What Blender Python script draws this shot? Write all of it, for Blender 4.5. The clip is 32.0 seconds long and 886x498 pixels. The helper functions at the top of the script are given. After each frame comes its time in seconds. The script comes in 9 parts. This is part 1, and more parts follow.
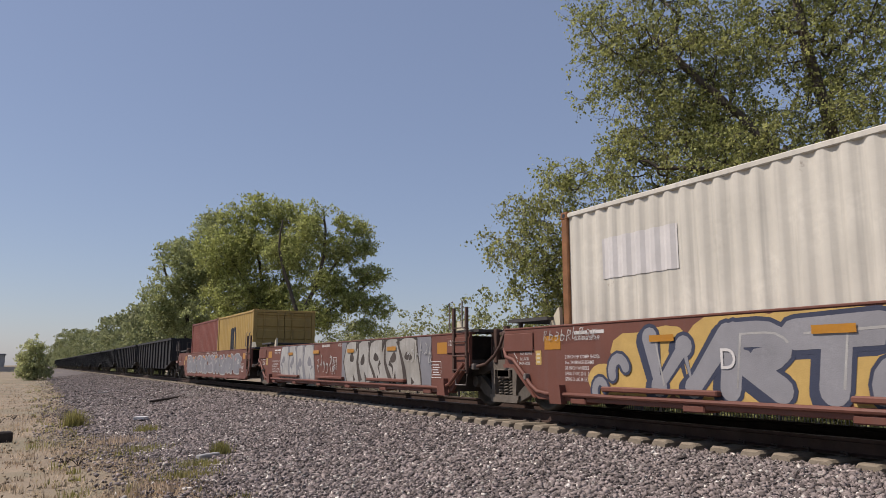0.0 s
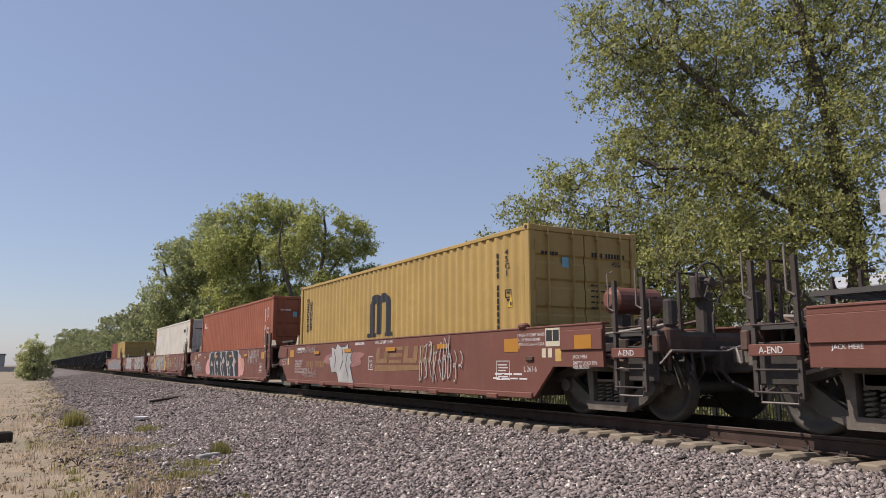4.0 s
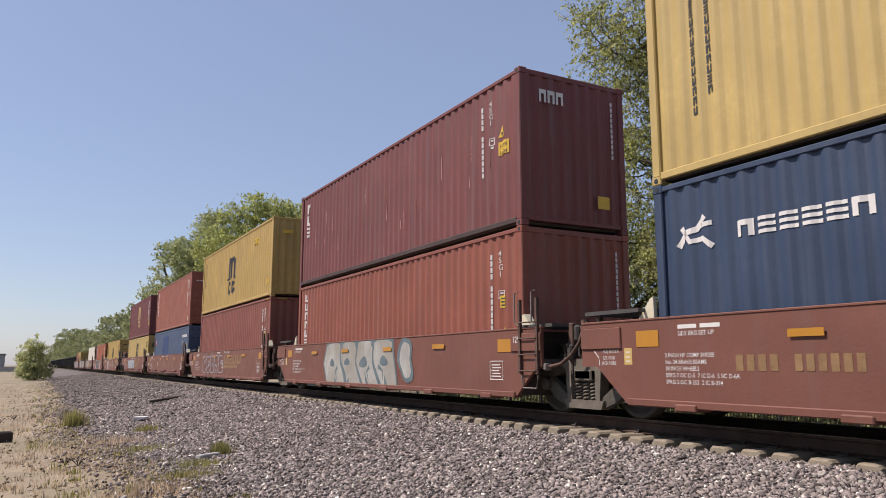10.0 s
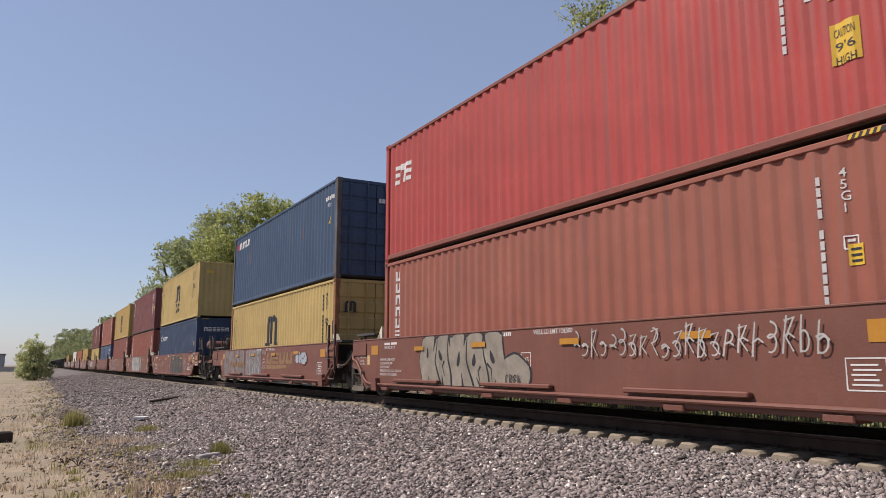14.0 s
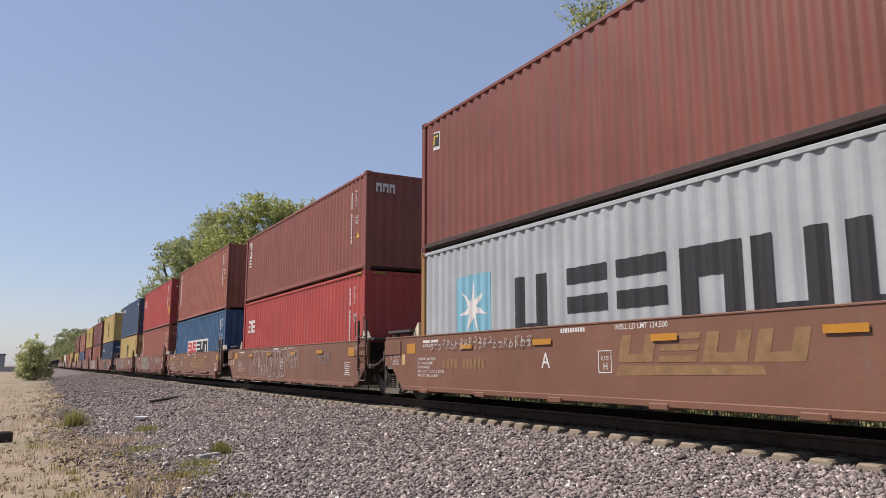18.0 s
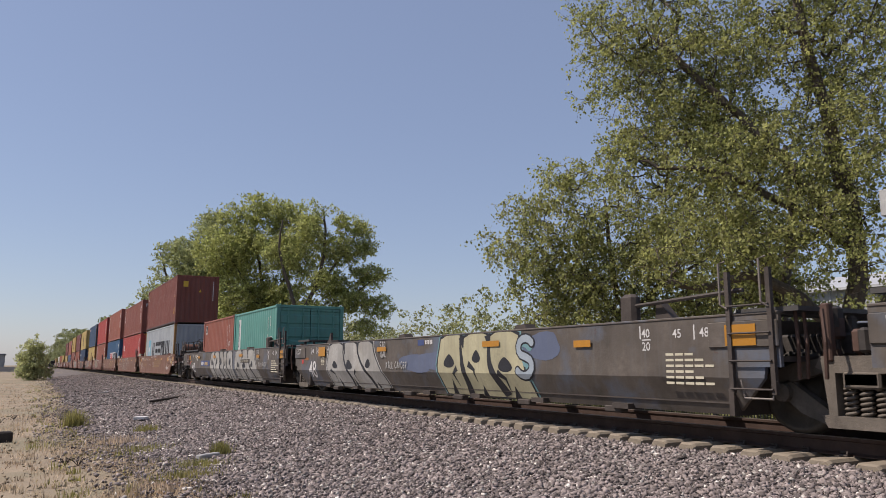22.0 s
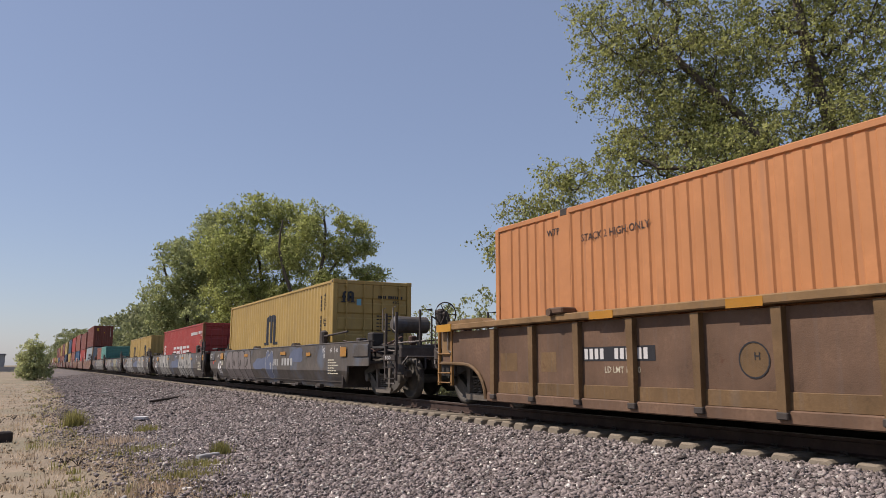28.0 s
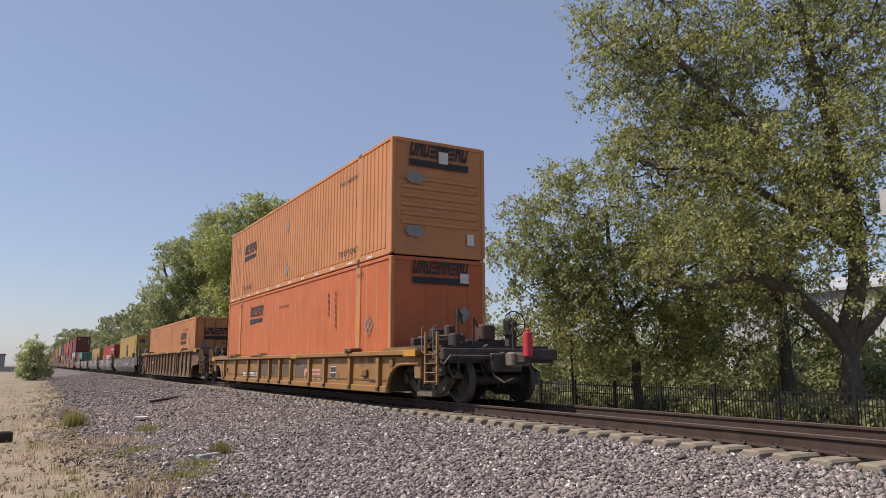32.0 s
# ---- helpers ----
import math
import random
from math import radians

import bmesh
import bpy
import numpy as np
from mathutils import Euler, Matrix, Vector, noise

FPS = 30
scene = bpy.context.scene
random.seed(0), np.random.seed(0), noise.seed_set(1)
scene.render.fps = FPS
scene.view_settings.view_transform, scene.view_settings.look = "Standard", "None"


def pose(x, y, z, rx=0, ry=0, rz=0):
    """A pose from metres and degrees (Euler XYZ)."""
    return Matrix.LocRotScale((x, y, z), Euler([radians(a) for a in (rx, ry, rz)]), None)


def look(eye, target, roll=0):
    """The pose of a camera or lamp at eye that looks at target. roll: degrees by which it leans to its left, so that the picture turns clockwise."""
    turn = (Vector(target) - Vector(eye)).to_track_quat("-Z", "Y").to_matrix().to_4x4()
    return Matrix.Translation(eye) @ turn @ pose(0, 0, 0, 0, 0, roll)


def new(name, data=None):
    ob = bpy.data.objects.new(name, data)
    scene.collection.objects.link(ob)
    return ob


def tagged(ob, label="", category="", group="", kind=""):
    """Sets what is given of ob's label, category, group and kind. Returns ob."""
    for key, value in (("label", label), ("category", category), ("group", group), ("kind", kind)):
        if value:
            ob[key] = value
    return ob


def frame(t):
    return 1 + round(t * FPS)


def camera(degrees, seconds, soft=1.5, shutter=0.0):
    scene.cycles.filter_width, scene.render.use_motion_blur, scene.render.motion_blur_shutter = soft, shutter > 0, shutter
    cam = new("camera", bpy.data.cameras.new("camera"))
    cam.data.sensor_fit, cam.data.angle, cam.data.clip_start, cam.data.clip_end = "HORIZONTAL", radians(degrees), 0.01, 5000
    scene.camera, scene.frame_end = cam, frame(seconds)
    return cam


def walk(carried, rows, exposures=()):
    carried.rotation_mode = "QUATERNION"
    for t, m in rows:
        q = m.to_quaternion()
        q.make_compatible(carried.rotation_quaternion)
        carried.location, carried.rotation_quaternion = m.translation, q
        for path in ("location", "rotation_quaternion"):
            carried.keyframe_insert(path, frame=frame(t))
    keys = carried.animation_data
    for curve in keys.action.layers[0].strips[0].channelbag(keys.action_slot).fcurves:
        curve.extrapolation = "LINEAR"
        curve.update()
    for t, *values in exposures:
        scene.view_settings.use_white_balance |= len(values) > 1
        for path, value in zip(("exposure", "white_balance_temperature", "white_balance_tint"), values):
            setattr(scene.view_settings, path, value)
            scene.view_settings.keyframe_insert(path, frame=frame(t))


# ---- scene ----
# The world: x across the track (the train's far side is +x), y along the track, away from the camera, z up; the rail tops lie at z = 0.
cam = camera(61.9, 32.0, soft=0.8, shutter=0.03)
EYE = Vector((0.0, 0.0, 0.765))
YAW, TILT = radians(28.92), radians(8.92)
AIM = EYE + Vector((math.sin(YAW) * math.cos(TILT), math.cos(YAW) * math.cos(TILT), math.sin(TILT)))
EXPOSE = ((0.0, -0.12), (1.0, -0.28), (2.0, -0.14), (3.0, -0.02), (6.0, 0.25), (7.0, 0.24), (9.0, 0.2), (10.0, 0.28), (11.0, 0.34), (12.0, 0.3), (13.0, 0.16), (14.0, 0.16), (17.0, 0.24), (18.0, 0.22), (19.0, 0.3), (20.0, 0.1), (21.0, 0.06), (25.0, 0.0), (25.5, 0.08), (27.5, 0.18), (28.0, 0.0), (29.0, -0.1), (30.0, 0.06), (31.0, -0.15), (32.0, 0.15))
walk(cam, [(0.0, look(EYE, AIM, 0.0)), (32.0, look(EYE, AIM, 0.0))], [(t, e, 6850, 17) for t, e in EXPOSE])

# ---- light ----
SUN_UP, SUN_TURN = 52.0, -62.0
world = bpy.data.worlds.new("sky")
scene.world = world
world.use_nodes = True
wn = world.node_tree
sky = wn.nodes.new("ShaderNodeTexSky")
sky.sky_type, sky.sun_disc = "NISHITA", False
sky.sun_elevation, sky.sun_rotation = radians(SUN_UP), radians(SUN_TURN)
sky.air_density, sky.dust_density, sky.ozone_density = 1.0, 0.6, 2.0
haze = wn.nodes.new("ShaderNodeMix")  # a thin even haze over the whole sky
haze.data_type = "RGBA"
haze.inputs["Factor"].default_value = 0.5
wn.links.new(sky.outputs["Color"], [i for i in haze.inputs if i.type == "RGBA"][0])
[i for i in haze.inputs if i.type == "RGBA"][1].default_value = (2.12, 2.74, 4.15, 1)
wn.links.new([o for o in haze.outputs if o.type == "RGBA"][0], wn.nodes["Background"].inputs["Color"])
wn.nodes["Background"].inputs["Strength"].default_value = 0.125
sun_to = Vector((math.sin(radians(SUN_TURN)) * math.cos(radians(SUN_UP)), math.cos(radians(SUN_TURN)) * math.cos(radians(SUN_UP)), math.sin(radians(SUN_UP))))
sun = new("sun", bpy.data.lights.new("sun", "SUN"))
sun.data.energy, sun.data.angle, sun.data.color = 4.9, radians(0.53), (1.0, 0.95, 0.87)
sun.matrix_world = look(sun_to * 100, (0, 0, 0))

# ---- materials ----
MATS = {}


def mat(name, col, rough=0.6, metal=0.0, vary=0.15, scale=3.0, bump=0.15, fine=60.0, rust=0.0, streak=0.0, col2=None, island=False, stretch=(1, 1, 1), spots=0.0, cover=0.46):
    """A painted, worn or mineral surface: two scales of colour change, streaks running down, rust patches and fine relief."""
    if name in MATS:
        return MATS[name]
    m = bpy.data.materials.new(name)
    m.use_nodes = True
    nt = m.node_tree
    N, L = nt.nodes, nt.links
    bsdf = N["Principled BSDF"]
    bsdf.inputs["Metallic"].default_value = metal
    tc = N.new("ShaderNodeTexCoord")
    mp = N.new("ShaderNodeMapping")
    mp.inputs["Scale"].default_value = stretch
    L.new(tc.outputs["Object"], mp.inputs["Vector"])
    oi = N.new("ShaderNodeObjectInfo")
    off = N.new("ShaderNodeVectorMath")
    off.operation = "ADD"
    sc = N.new("ShaderNodeVectorMath")
    sc.operation = "SCALE"
    sc.inputs[0].default_value = (37, 11, 23)
    L.new(oi.outputs["Random"], sc.inputs["Scale"])
    L.new(mp.outputs[0], off.inputs[0])
    L.new(sc.outputs[0], off.inputs[1])

    def noi(s, detail=4.0, vec=off.outputs[0], r=0.6):
        n = N.new("ShaderNodeTexNoise")
        n.inputs["Scale"].default_value, n.inputs["Detail"].default_value, n.inputs["Roughness"].default_value = s, detail, r
        L.new(vec, n.inputs["Vector"])
        return n.outputs["Fac"]

    def ramp(fac, lo, hi):
        r = N.new("ShaderNodeMapRange")
        r.inputs["From Min"].default_value, r.inputs["From Max"].default_value = lo, hi
        L.new(fac, r.inputs["Value"])
        return r.outputs["Result"]

    def mix(fac, a, b):
        x = N.new("ShaderNodeMix")
        x.data_type = "RGBA"
        if hasattr(fac, "default_value"):
            L.new(fac, x.inputs["Factor"])
        else:
            x.inputs["Factor"].default_value = fac
        for k, v in (("A", a), ("B", b)):
            s = [i for i in x.inputs if i.name == k and i.type == "RGBA"][0]
            if isinstance(v, tuple):
                s.default_value = (*v, 1)
            else:
                L.new(v, s)
        return [o for o in x.outputs if o.type == "RGBA"][0]

    dark = tuple(c * (1 - vary * 1.6) for c in col)
    light = tuple(min(1, c * (1 + vary) + 0.02 * vary) for c in col)
    c = mix(ramp(noi(scale), 0.3, 0.7), dark, light)
    c = mix(ramp(noi(fine * 0.35, 3.0), 0.35, 0.75), c, tuple(x * (1 - vary * 0.5) for x in col))
    if col2:
        c = mix(ramp(noi(scale * 0.6, 5.0), cover, cover + 0.14), c, col2)
    if island:
        g = N.new("ShaderNodeNewGeometry")
        hv = N.new("ShaderNodeHueSaturation")
        L.new(ramp(g.outputs["Random Per Island"], 0, 1), hv.inputs["Value"])
        rr = hv.inputs["Value"].links[0].from_node
        rr.inputs["To Min"].default_value, rr.inputs["To Max"].default_value = 0.32, 1.8
        L.new(c, hv.inputs["Color"])
        c = hv.outputs[0]
    if streak:
        st = N.new("ShaderNodeMapping")
        st.inputs["Scale"].default_value = (9, 9, 0.35)
        L.new(off.outputs[0], st.inputs["Vector"])
        f = ramp(noi(1.0, 5.0, st.outputs[0]), 0.52, 0.78)
        k = N.new("ShaderNodeMath")
        k.operation = "MULTIPLY"
        k.inputs[1].default_value = streak
        L.new(f, k.inputs[0])
        c = mix(k.outputs[0], c, tuple(0.35 * x + 0.075 for x in col))
    if rust:
        f = ramp(noi(2.3, 8.0, r=0.72), 0.74 - 0.16 * rust, 0.80 - 0.12 * rust)
        c = mix(f, c, (0.09, 0.037, 0.017))
    if spots:
        f = ramp(noi(7.0, 6.0), 0.66 - 0.1 * spots, 0.72)
        c = mix(f, c, tuple(min(1, x * 1.5 + 0.1) for x in col))
    L.new(c, bsdf.inputs["Base Color"])
    rg = ramp(noi(scale * 1.7), 0.2, 0.8)
    q = rg.node
    q.inputs["To Min"].default_value, q.inputs["To Max"].default_value = max(0.05, rough - 0.13), min(1, rough + 0.13)
    L.new(rg, bsdf.inputs["Roughness"])
    bsdf.inputs["Specular IOR Level"].default_value = 0.35
    if bump:
        b = N.new("ShaderNodeBump")
        b.inputs["Strength"].default_value, b.inputs["Distance"].default_value = bump, 0.02
        L.new(noi(fine, 4.0), b.inputs["Height"])
        L.new(b.outputs[0], bsdf.inputs["Normal"])
    MATS[name] = m
    return m


def paint(name, col, rust=0.25, streak=0.35, rough=0.55):
    return mat(name, col, rough=rough, vary=0.13, scale=0.9, bump=0.12, fine=25.0, rust=rust, streak=streak)


CAR_RED = paint("oxide_red_car_paint", (0.1482, 0.0562, 0.039), 0.15, 0.25, 0.6)
CAR_RUSSET = paint("faded_russet_car_paint", (0.16, 0.074, 0.047), 0.2, 0.35, 0.6)
CAR_BROWN = mat("grimy_brown_steel", (0.085, 0.048, 0.036), 0.75, vary=0.25, rust=0.2)
CAR_DARK = mat("dark_grimy_steel", (0.06, 0.048, 0.041), 0.75, vary=0.3, rust=0.3)
CAR_GREY = mat("grey_brown_car_paint", (0.096, 0.08, 0.066), 0.6, vary=0.3, scale=1.4, bump=0.15, fine=25, rust=0.7, streak=0.7, col2=(0.095, 0.112, 0.145), cover=0.52)
CAR_BLUE = paint("faded_blue_paint", (0.095, 0.115, 0.175), 0.35, 0.3)
YELLOW = paint("yellow_car_paint", (0.27, 0.14, 0.043), 0.5, 0.7)
OCHRE_WORN = mat("dusty_ochre_steel", (0.156, 0.092, 0.0406), 0.75, vary=0.3, scale=1.6, rust=0.6, streak=0.6)
CHORD = mat("dusty_ochre_chord", (0.2184, 0.1287, 0.0546), 0.75, vary=0.25, scale=2.2, rust=0.45, streak=0.4)
SOOT = mat("oily_black_steel", (0.042, 0.036, 0.032), 0.7, vary=0.3, rust=0.15)
YELLOW_BRIGHT = paint("bright_yellow_paint", (0.4836, 0.234, 0.0234), 0.05, 0.1)
RUST_PANEL = mat("rusty_brown_panel", (0.142, 0.082, 0.05), 0.75, vary=0.3, scale=1.2, rust=0.6, streak=0.3)
FRAME_STEEL = mat("dark_dusty_cast_steel", (0.085, 0.074, 0.061), 0.75, vary=0.3, scale=4, bump=0.3)
TRUCK = mat("dusty_cast_steel", (0.135, 0.115, 0.094), 0.8, vary=0.25, scale=5, bump=0.3)
WHEEL = mat("oily_wheel_steel", (0.068, 0.06, 0.05), 0.6, metal=0.3, vary=0.3)
RAIL_SIDE = mat("rusty_rail_web", (0.0515, 0.0296, 0.0218), 0.8, vary=0.25, scale=4, bump=0.2)
RAIL_TOP = mat("worn_rail_head", (0.156, 0.1287, 0.1092), 0.5, metal=0.3, vary=0.1, scale=6)
TIE = mat("weathered_concrete_tie", (0.2387, 0.1989, 0.1492), 0.9, vary=0.16, scale=5, bump=0.4, fine=45)
REFLECT = paint("amber_reflective_tape", (0.39, 0.1755, 0.0195), 0.0, 0.1, 0.4)
WHITE = mat("white_stencil_paint", (0.5616, 0.546, 0.5304), 0.6, vary=0.08, bump=0.05)
CREAM = mat("cream_spray_paint", (0.5148, 0.4758, 0.3588), 0.6, vary=0.1, scale=2)
SILVER = mat("silver_spray_paint", (0.2418, 0.2418, 0.2574), 0.45, vary=0.12, scale=2)
SPRAY_WHITE = mat("white_spray_paint", (0.36, 0.355, 0.34), 0.6, vary=0.24, scale=1.5, streak=0.5, rust=0.25)
WORN_WHITE = mat("worn_white_spray_paint", (0.33, 0.32, 0.295), 0.65, vary=0.3, scale=1.1, streak=0.65, rust=0.35, col2=(0.24, 0.225, 0.19), cover=0.5)
SPRAY_CREAM = mat("worn_cream_spray_paint", (0.4, 0.37, 0.24), 0.65, vary=0.25, scale=1.2, streak=0.5, rust=0.25)
SPRAY_DULL = mat("thin_grey_spray_paint", (0.17, 0.145, 0.135), 0.65, vary=0.25, scale=3, streak=0.4)
SPRAY_TAN = mat("dusty_tan_spray_paint", (0.235, 0.205, 0.165), 0.65, vary=0.25, scale=3, streak=0.5)
SPRAY_SOOT = mat("worn_black_spray_paint", (0.045, 0.043, 0.043), 0.65, vary=0.25, scale=2, streak=0.4)
SPRAY_MUD = mat("faded_tan_spray_paint", (0.22, 0.15, 0.075), 0.65, vary=0.2, scale=2)
SPRAY_DUSK = mat("slate_blue_spray_paint", (0.1, 0.135, 0.15), 0.65, vary=0.2, scale=2)
SPRAY_GREY = mat("grey_spray_paint", (0.1872, 0.1872, 0.2028), 0.6, vary=0.12, scale=2)
SPRAY_BLACK = mat("black_spray_paint", (0.0195, 0.0195, 0.0234), 0.55, vary=0.1)
SPRAY_NAVY = mat("navy_spray_paint", (0.039, 0.0468, 0.078), 0.55, vary=0.1)
SPRAY_OCHRE = mat("ochre_spray_paint", (0.468, 0.312, 0.1014), 0.6, vary=0.12)
SPRAY_PINK = mat("pink_spray_paint", (0.5148, 0.2574, 0.2418), 0.6, vary=0.12)
SPRAY_TEAL = mat("teal_spray_paint", (0.1326, 0.2574, 0.273), 0.6, vary=0.12)
SPRAY_ORANGE = mat("orange_spray_paint", (0.429, 0.2028, 0.0546), 0.6, vary=0.12)
SPRAY_PALE = mat("pale_blue_spray_paint", (0.2808, 0.3276, 0.3666), 0.6, vary=0.12)
GOLD = mat("faded_gold_emblem_paint", (0.215, 0.125, 0.058), 0.6, vary=0.2, scale=6)
INK = mat("black_stencil_paint", (0.0218, 0.0218, 0.025), 0.6, vary=0.1)
NAVY_INK = mat("navy_emblem_paint", (0.024, 0.027, 0.034), 0.6, vary=0.1)
TAN_INK = mat("tan_emblem_paint", (0.4368, 0.2964, 0.1326), 0.6, vary=0.12)
STICKER = mat("yellow_sticker", (0.5616, 0.3588, 0.039), 0.5, vary=0.06)
STICKER_RED = mat("red_sticker", (0.468, 0.0468, 0.039), 0.5, vary=0.06)
STICKER_BLUE = mat("pale_blue_sticker", (0.156, 0.3588, 0.4524), 0.5, vary=0.06)
GALV = mat("dull_grating", (0.078, 0.0741, 0.0702), 0.6, metal=0.4, vary=0.15)
PATCH = mat("dull_aluminium_patch", (0.22, 0.22, 0.215), 0.5, metal=0.2, vary=0.15)
HANDRAIL = mat("worn_pale_grab_iron", (0.19, 0.165, 0.145), 0.55, vary=0.15)
RED_BOX = paint("red_marker_box", (0.468, 0.0351, 0.0429), 0.0, 0.05, 0.45)
COAL_CAR = paint("black_gondola_paint", (0.0172, 0.0164, 0.0172), 0.2, 0.35, 0.65)


# ---- mesh tools ----
class Shape:
    """Collects points and faces of one mesh."""

    def __init__(self):
        self.v, self.f = [], []

    def add(self, pts, faces):
        o = len(self.v)
        self.v += [tuple(p) for p in pts]
        self.f += [tuple(i + o for i in f) for f in faces]
        return self

    def box(self, x0, x1, y0, y1, z0, z1, c=0.0):
        if c <= 0:
            p = [(x, y, z) for z in (z0, z1) for y in (y0, y1) for x in (x0, x1)]
            return self.add(p, [(0, 2, 3, 1), (4, 5, 7, 6), (0, 1, 5, 4), (2, 6, 7, 3), (0, 4, 6, 2), (1, 3, 7, 5)])
        pts = []
        for zz, i in ((z0, c), (z0 + c, 0), (z1 - c, 0), (z1, c)):
            a, b, d, e = x0 + i, x1 - i, y0 + i, y1 - i
            k = c if i == 0 else c * 0.6
            pts += [(a + k, d, zz), (b - k, d, zz), (b, d + k, zz), (b, e - k, zz), (b - k, e, zz), (a + k, e, zz), (a, e - k, zz), (a, d + k, zz)]
        fs = [tuple(range(7, -1, -1)), tuple(range(24, 32))]
        for r in range(3):
            fs += [(r * 8 + j, r * 8 + (j + 1) % 8, r * 8 + 8 + (j + 1) % 8, r * 8 + 8 + j) for j in range(8)]
        return self.add(pts, fs)

    def slab(self, poly, a, b, axis="x"):
        """A polygon drawn in the two other axes, stretched from a to b along axis."""
        n = len(poly)
        put = {"x": lambda p, k: (k, p[0], p[1]), "y": lambda p, k: (p[0], k, p[1]), "z": lambda p, k: (p[0], p[1], k)}[axis]
        pts = [put(p, a) for p in poly] + [put(p, b) for p in poly]
        fs = [tuple(range(n - 1, -1, -1)), tuple(range(n, 2 * n))] + [(i, (i + 1) % n, n + (i + 1) % n, n + i) for i in range(n)]
        return self.add(pts, fs)

    def tube(self, path, r, n=8, cap=True):
        path = [Vector(p) for p in path]
        rr = r if isinstance(r, (list, tuple)) else [r] * len(path)
        pts, fs = [], []
        for i, p in enumerate(path):
            d = (path[min(i + 1, len(path) - 1)] - path[max(i - 1, 0)]).normalized()
            u = d.orthogonal().normalized() if abs(d.z) > 0.95 else d.cross(Vector((0, 0, 1))).normalized()
            w = d.cross(u)
            pts += [p + (u * math.cos(2 * math.pi * j / n) + w * math.sin(2 * math.pi * j / n)) * rr[i] for j in range(n)]
        for i in range(len(path) - 1):
            fs += [(i * n + j, i * n + (j + 1) % n, i * n + n + (j + 1) % n, i * n + n + j) for j in range(n)]
        if cap:
            fs += [tuple(range(n - 1, -1, -1)), tuple(range(len(pts) - n, len(pts)))]
        return self.add(pts, fs)

    def lathe(self, prof, centre, axis="x", n=24):
        """prof: pairs (along the axis, radius)."""
        cx, cy, cz = centre
        pts, fs = [], []
        for a, r in prof:
            for j in range(n):
                c, s = r * math.cos(2 * math.pi * j / n), r * math.sin(2 * math.pi * j / n)
                pts.append({"x": (cx + a, cy + c, cz + s), "y": (cx + c, cy + a, cz + s), "z": (cx + c, cy + s, cz + a)}[axis])
        for i in range(len(prof) - 1):
            fs += [(i * n + j, i * n + (j + 1) % n, i * n + n + (j + 1) % n, i * n + n + j) for j in range(n)]
        fs += [tuple(range(n - 1, -1, -1)), tuple(range(len(pts) - n, len(pts)))]
        return self.add(pts, fs)

    def data(self, name, material, smooth=False):
        me = bpy.data.meshes.new(name)
        me.from_pydata(self.v, [], self.f)
        bm = bmesh.new()
        bm.from_mesh(me)
        bmesh.ops.recalc_face_normals(bm, faces=bm.faces)
        bm.to_mesh(me)
        bm.free()
        if smooth:
            me.polygons.foreach_set("use_smooth", [True] * len(me.polygons))
        me.materials.append(material)
        return me


def part(name, shape, material, parent=None, label="", smooth=False):
    ob = new(name, shape.data(name, material, smooth) if isinstance(shape, Shape) else shape)
    ob.parent = parent
    if label:
        tagged(ob, label)
    return ob


def thing(name, label, category, group=""):
    return tagged(new(name), label, category, group)


# ---- lettering ----
GLYPHS = {}


def glyphs(text):
    """Flat mesh of a line of text, one unit high, its left foot at 0, 0."""
    if text not in GLYPHS:
        cu = bpy.data.curves.new("lettering", "FONT")
        cu.body, cu.resolution_u, cu.offset = text, 4 if len(text) < 3 else 2, 0.004
        ob = bpy.data.objects.new("lettering", cu)
        me = ob.to_mesh()
        v = [(p.co.x / 0.7, p.co.y / 0.7) for p in me.vertices]
        f = [tuple(p.vertices) for p in me.polygons]
        ob.to_mesh_clear()
        bpy.data.objects.remove(ob)
        GLYPHS[text] = (v, f)
    return GLYPHS[text]


PITCH = 0.2775


def wave(y):
    """Depth of a corrugated wall behind its outer face, y metres along it."""
    u = (y % PITCH) / PITCH
    return 0.034 * (0 if u < 0.26 else (u - 0.26) / 0.245 if u < 0.505 else 1 if u < 0.755 else (1 - u) / 0.245)


